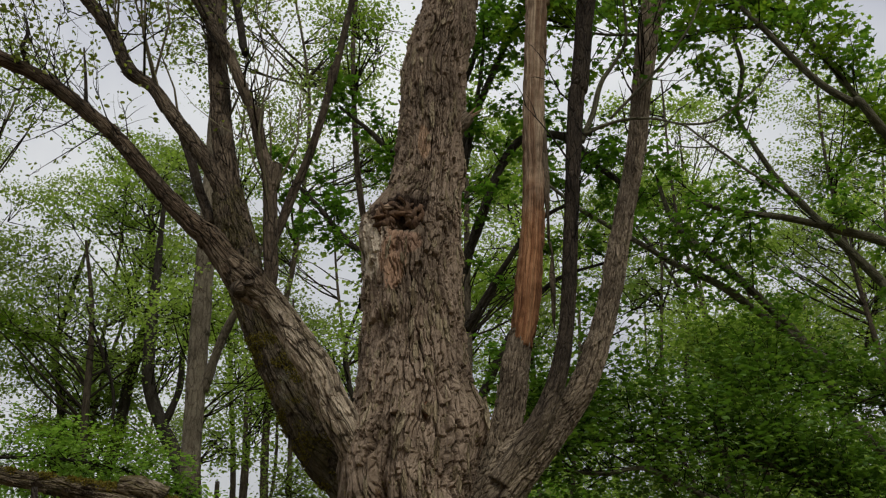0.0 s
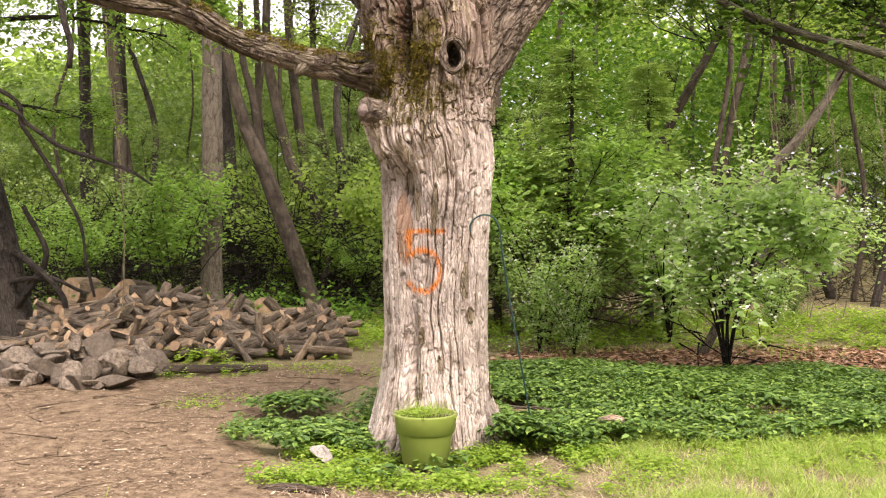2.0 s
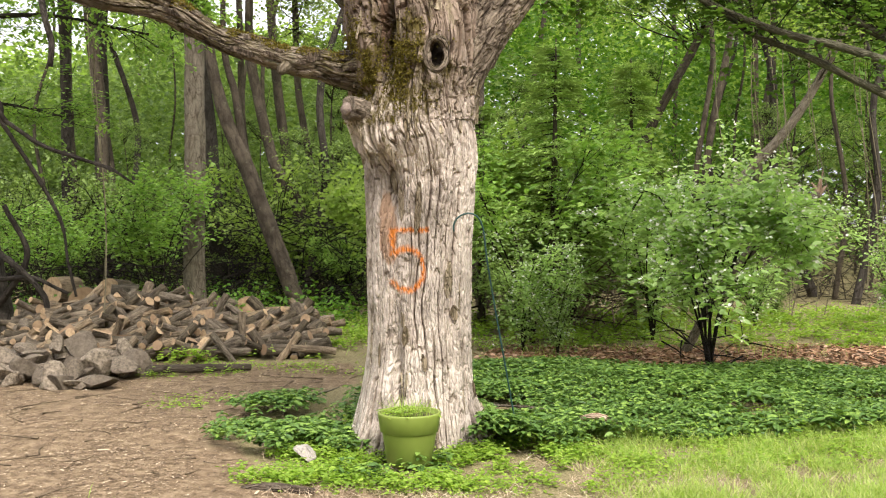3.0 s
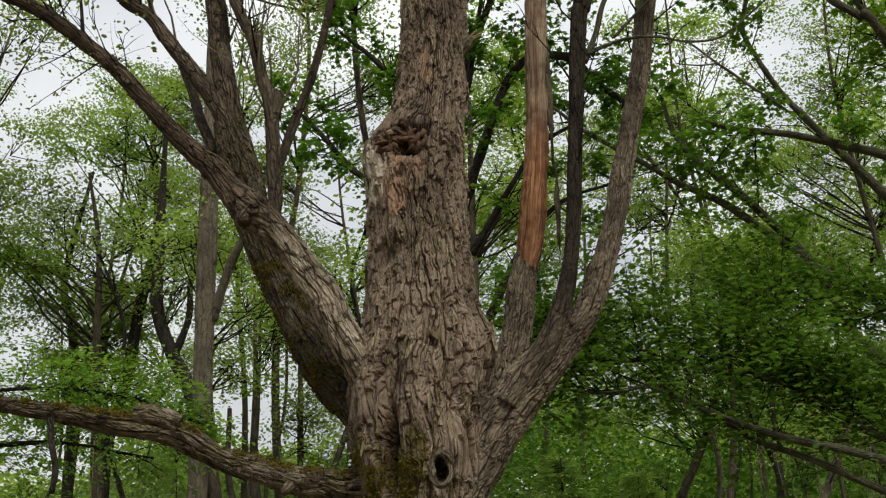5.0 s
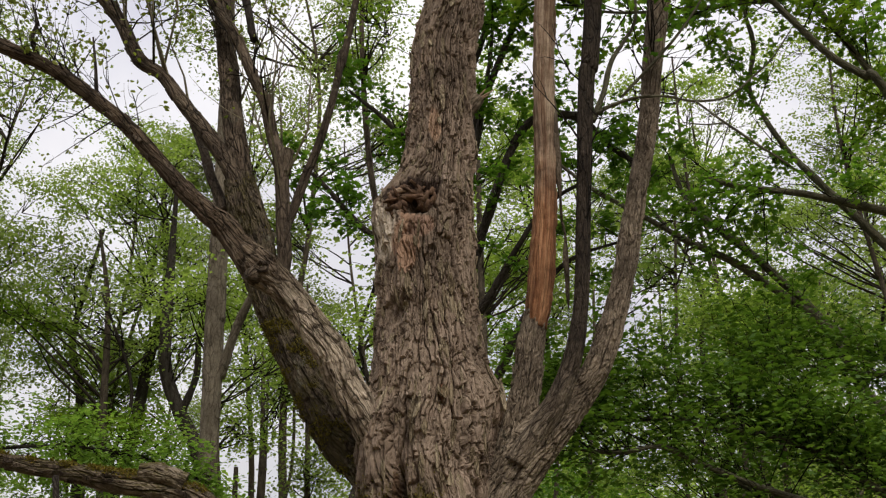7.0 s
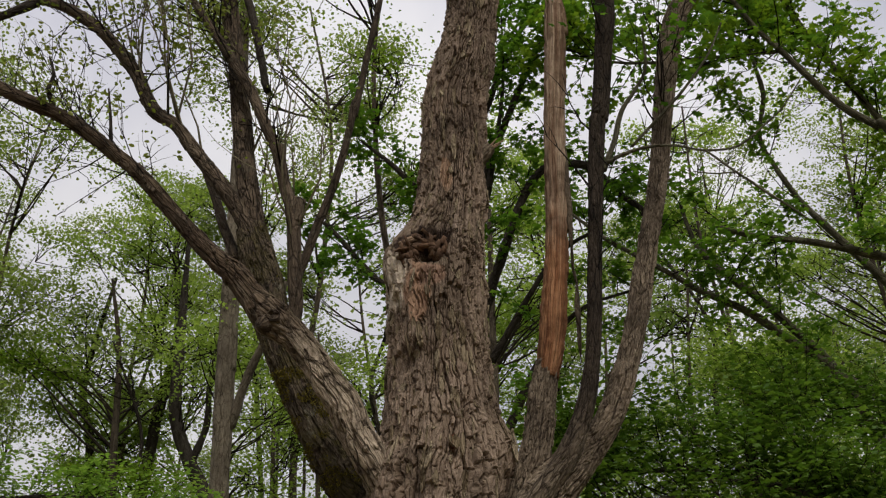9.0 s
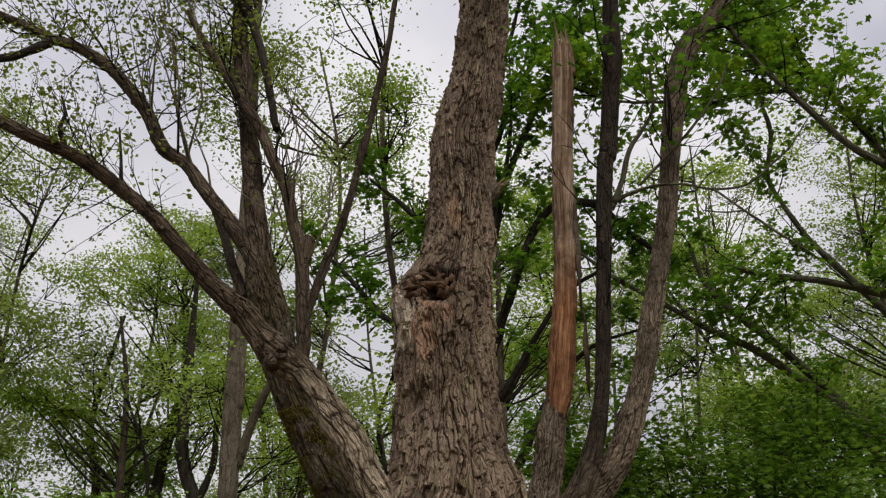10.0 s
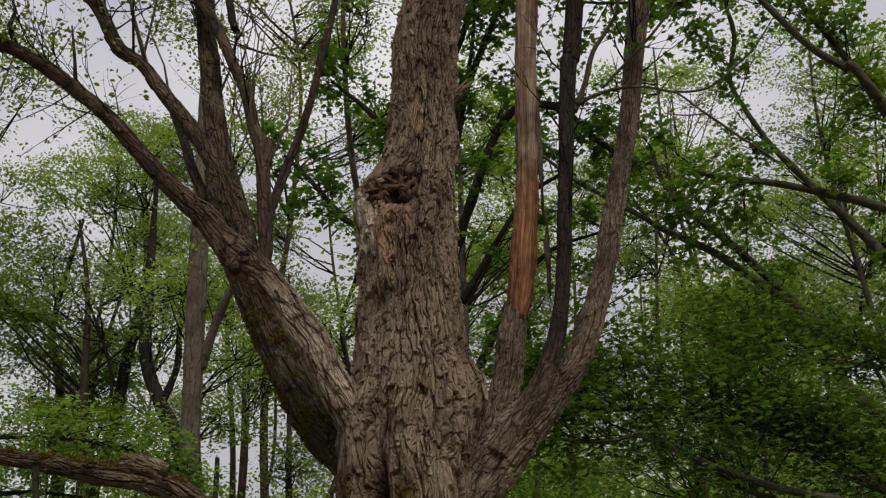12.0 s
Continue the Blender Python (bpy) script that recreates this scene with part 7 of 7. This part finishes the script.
def rock_mesh(rng, flat, mat, name="stone"):
    bm = bmesh.new()
    bmesh.ops.create_icosphere(bm, subdivisions=3, radius=1.0)
    cuts = [(unit(rng.normal(0, 1, 3)), rng.uniform(0.38, 0.78)) for _ in range(13)]
    for v in bm.verts:
        p = np.array(v.co)
        for nrm, d in cuts:
            over = p @ nrm - d
            if over > 0:
                p = p - nrm * over
        p = p * (1 + 0.04 * noise.noise(Vector(p * 2.2)) + 0.03 * noise.noise(Vector(p * 6)))
        v.co = Vector((p[0], p[1] * 0.85, p[2] * flat))
    me = bpy.data.meshes.new(name)
    bm.to_mesh(me)
    bm.free()
    me.materials.append(mat)
    return me


rng = np.random.default_rng(64)
rocks = [rock_mesh(rng, f, ROCK) for f in (0.35, 0.5, 0.65, 0.3, 0.8)]
for i in range(125):
    q = rng.random()
    x, y = -5.6 + 2.15 * rng.random(), 10.25 + 1.5 * rng.random()
    lift = max(0.0, 0.32 * (1 - abs(y - 11.1) / 0.8)) * rng.random() * (x < -3.5)
    s = 0.09 + 0.2 * rng.random() ** 1.5
    ob = put("stone", rocks[i % 5])
    ob.matrix_basis = pose(x, y, 0.05 + lift, rng.uniform(-25, 25), rng.uniform(-25, 25), rng.uniform(0, 360)) @ Matrix.Scale(s, 4)
    tagged(ob, "grey field stone heaped beside the firewood", "stone", "heap of stones")
slab = put("stone", rocks[0])
slab.matrix_basis = pose(-4.0, 11.2, 0.36, 48, 8, 20) @ Matrix.Scale(0.27, 4)
tagged(slab, "flat grey stone slab on top of the heap", "stone", "heap of stones")
pale = put("stone", rock_mesh(rng, 0.6, PALE_ROCK))
pale.matrix_basis = pose(-0.97, 7.0, 0.06, 5, 8, 20) @ Matrix.Scale(0.125, 4)
tagged(pale, "pale stone lying in the weeds", "stone")


# ---- firewood ----
def log_kind(rng, length, r, split=False):
    t = thing("log", "split firewood log with pale cut ends" if split else "sawn firewood log with grey bark and pale cut ends", "log", "pile of firewood")
    pts = [(x, 0.012 * math.sin(5 * x + r * 90), 0, r * (1 + 0.06 * math.sin(9 * x))) for x in np.linspace(-length / 2, length / 2, 5)]
    v, s, uv = tube_arrays(pts, 14, 0.06, relief="fine", depth=0.006, plate=0.05, seed=int(rng.integers(999)), cap=False)
    if split:
        v[:, 2] = np.maximum(v[:, 2], -0.1 * r)
    put("bark", mesh_of("bark", v, s, LOG_BARK, uv), t)
    for end in (-1, 1):
        ring = v.reshape(-1, 15, 3)[0 if end < 0 else -1][:14]
        bm = bmesh.new()
        vs = [bm.verts.new(p) for p in ring]
        mid = bm.verts.new(ring.mean(0) + np.array((end * 0.004, 0, 0)))
        for i in range(14):
            bm.faces.new((vs[i], vs[(i + 1) % 14], mid))
        part("cut_face", bm, CUT_WOOD, t, "pale sawn wood")
    if split:
        bm = bmesh.new()
        q = -0.1 * r - 0.004
        vs = [bm.verts.new(p) for p in ((-length / 2, -r * 0.9, q), (length / 2, -r * 0.9, q), (length / 2, r * 0.9, q), (-length / 2, r * 0.9, q))]
        bm.faces.new(vs)
        part("split_face", bm, CUT_WOOD, t, "pale split wood")
    return t


rng = np.random.default_rng(72)
log_kinds = [log_kind(rng, l, r, s) for l, r, s in ((0.55, 0.046, False), (0.5, 0.062, False), (0.62, 0.038, False), (0.42, 0.075, False), (0.55, 0.065, True), (0.7, 0.042, False))]
first = set()
for i in range(285):
    x = rng.uniform(-5.5, -1.6)
    crest = 0.62 * np.interp(x, [-5.6, -4.6, -3.6, -2.9, -2.3, -1.6], [0.72, 0.92, 1.0, 0.62, 0.66, 0.42])
    q = rng.random()
    y = 12.2 + 0.35 * (x + 2) * 0 + q * 1.5 + (0.3 if x > -2.6 else 0)
    z = 0.07 + crest * min(1, q * 1.25) * rng.uniform(0.75, 1.0)
    turn = rng.choice([rng.uniform(15, 60), rng.uniform(120, 165), rng.uniform(-20, 20), rng.uniform(70, 110)], p=[0.46, 0.2, 0.26, 0.08])
    m = pose(x, y, z, rng.uniform(0, 360) if i % 6 != 4 else rng.uniform(100, 260), rng.normal(-8, 22), turn)
    k = i % 6
    if k not in first:
        first.add(k)
        log_kinds[k].matrix_basis = m
    else:
        copy_thing(log_kinds[k], m)
round_ = log_kind(rng, 0.4, 0.24)
round_.matrix_basis = pose(-5.2, 16.2, 0.55, 0, 12, 70)
for x, y, z, t in ((-4.9, 15.6, 0.5, 20), (-5.6, 15.9, 0.45, 110), (-6.0, 16.1, 0.6, 60), (-4.75, 16.3, 0.24, 150), (-5.4, 15.7, 0.24, 0), (-6.1, 15.8, 0.24, 80), (-3.6, 16.4, 0.24, 30), (-3.2, 16.6, 0.24, 100), (-3.9, 16.2, 0.24, 170)):
    copy_thing(round_, pose(x, y, z, 0, 6, t))

# fallen limbs and sticks
def fallen(label, pts, bark, seg=8):
    t = thing("fallen_branch", label, "branch", "fallen branches", at=(pts[0][0], pts[0][1], 0))
    tube("wood", [(p[0] - pts[0][0], p[1] - pts[0][1], p[2], p[3]) for p in pts], bark, t, seg=seg, gap=0.04, relief="fine", depth=0.004)


fallen("pale dry stick lying on the ground cover", [(1.0, 7.72, 0.15, 0.022), (1.12, 7.68, 0.17, 0.026), (1.26, 7.62, 0.13, 0.014)], BARE_WOOD)
fallen("dry stick lying on the earth", [(-1.5, 8.7, 0.03, 0.012), (-1.25, 9.1, 0.08, 0.012), (-1.0, 9.5, 0.12, 0.006)], BARK_GREY)
fallen("long log lying at the path's edge", [(-3.5, 11.3, 0.03, 0.05), (-2.9, 11.35, 0.04, 0.05), (-2.2, 11.5, 0.03, 0.04)], BARK_WOODS)
fallen("dead twig on the ground", [(0.25, 8.6, 0.1, 0.012), (0.6, 8.4, 0.12, 0.012), (0.95, 8.5, 0.06, 0.008)], BARK_GREY)
fallen("bark slab lying on the earth", [(-1.25, 6.2, 0.02, 0.02), (-1.0, 6.15, 0.03, 0.035), (-0.8, 6.12, 0.02, 0.02)], BARK)


def broken_branch():
    """A leaning snapped stem with a raw orange end."""
    t = thing("broken_branch", "snapped leaning stem with raw orange splintered end", "branch", at=(3.55, 13, 0))
    tube("stem", [(-0.6, 0, -0.1, 0.06), (-0.1, 0, 0.8, 0.058), (0.5, 0, 1.5, 0.055), (0.85, 0, 1.75, 0.05), (1.12, 0, 1.98, 0.052)], BARK_GREY, t, seg=14, gap=0.05, relief="fine", depth=0.008)
    for dx, dz, r in ((0.02, 0.22, 0.035), (-0.1, 0.14, 0.03), (0.1, 0.1, 0.03), (0.05, 0.3, 0.018)):
        tube("splinter", [(1.1, 0, 1.93, r), (1.12 + dx * 0.5, -0.02, 1.98 + dz * 0.5, r * 0.8), (1.12 + dx, -0.02, 1.98 + dz, 0.004)], BARE_WOOD, t, seg=8, gap=0.04)


broken_branch()
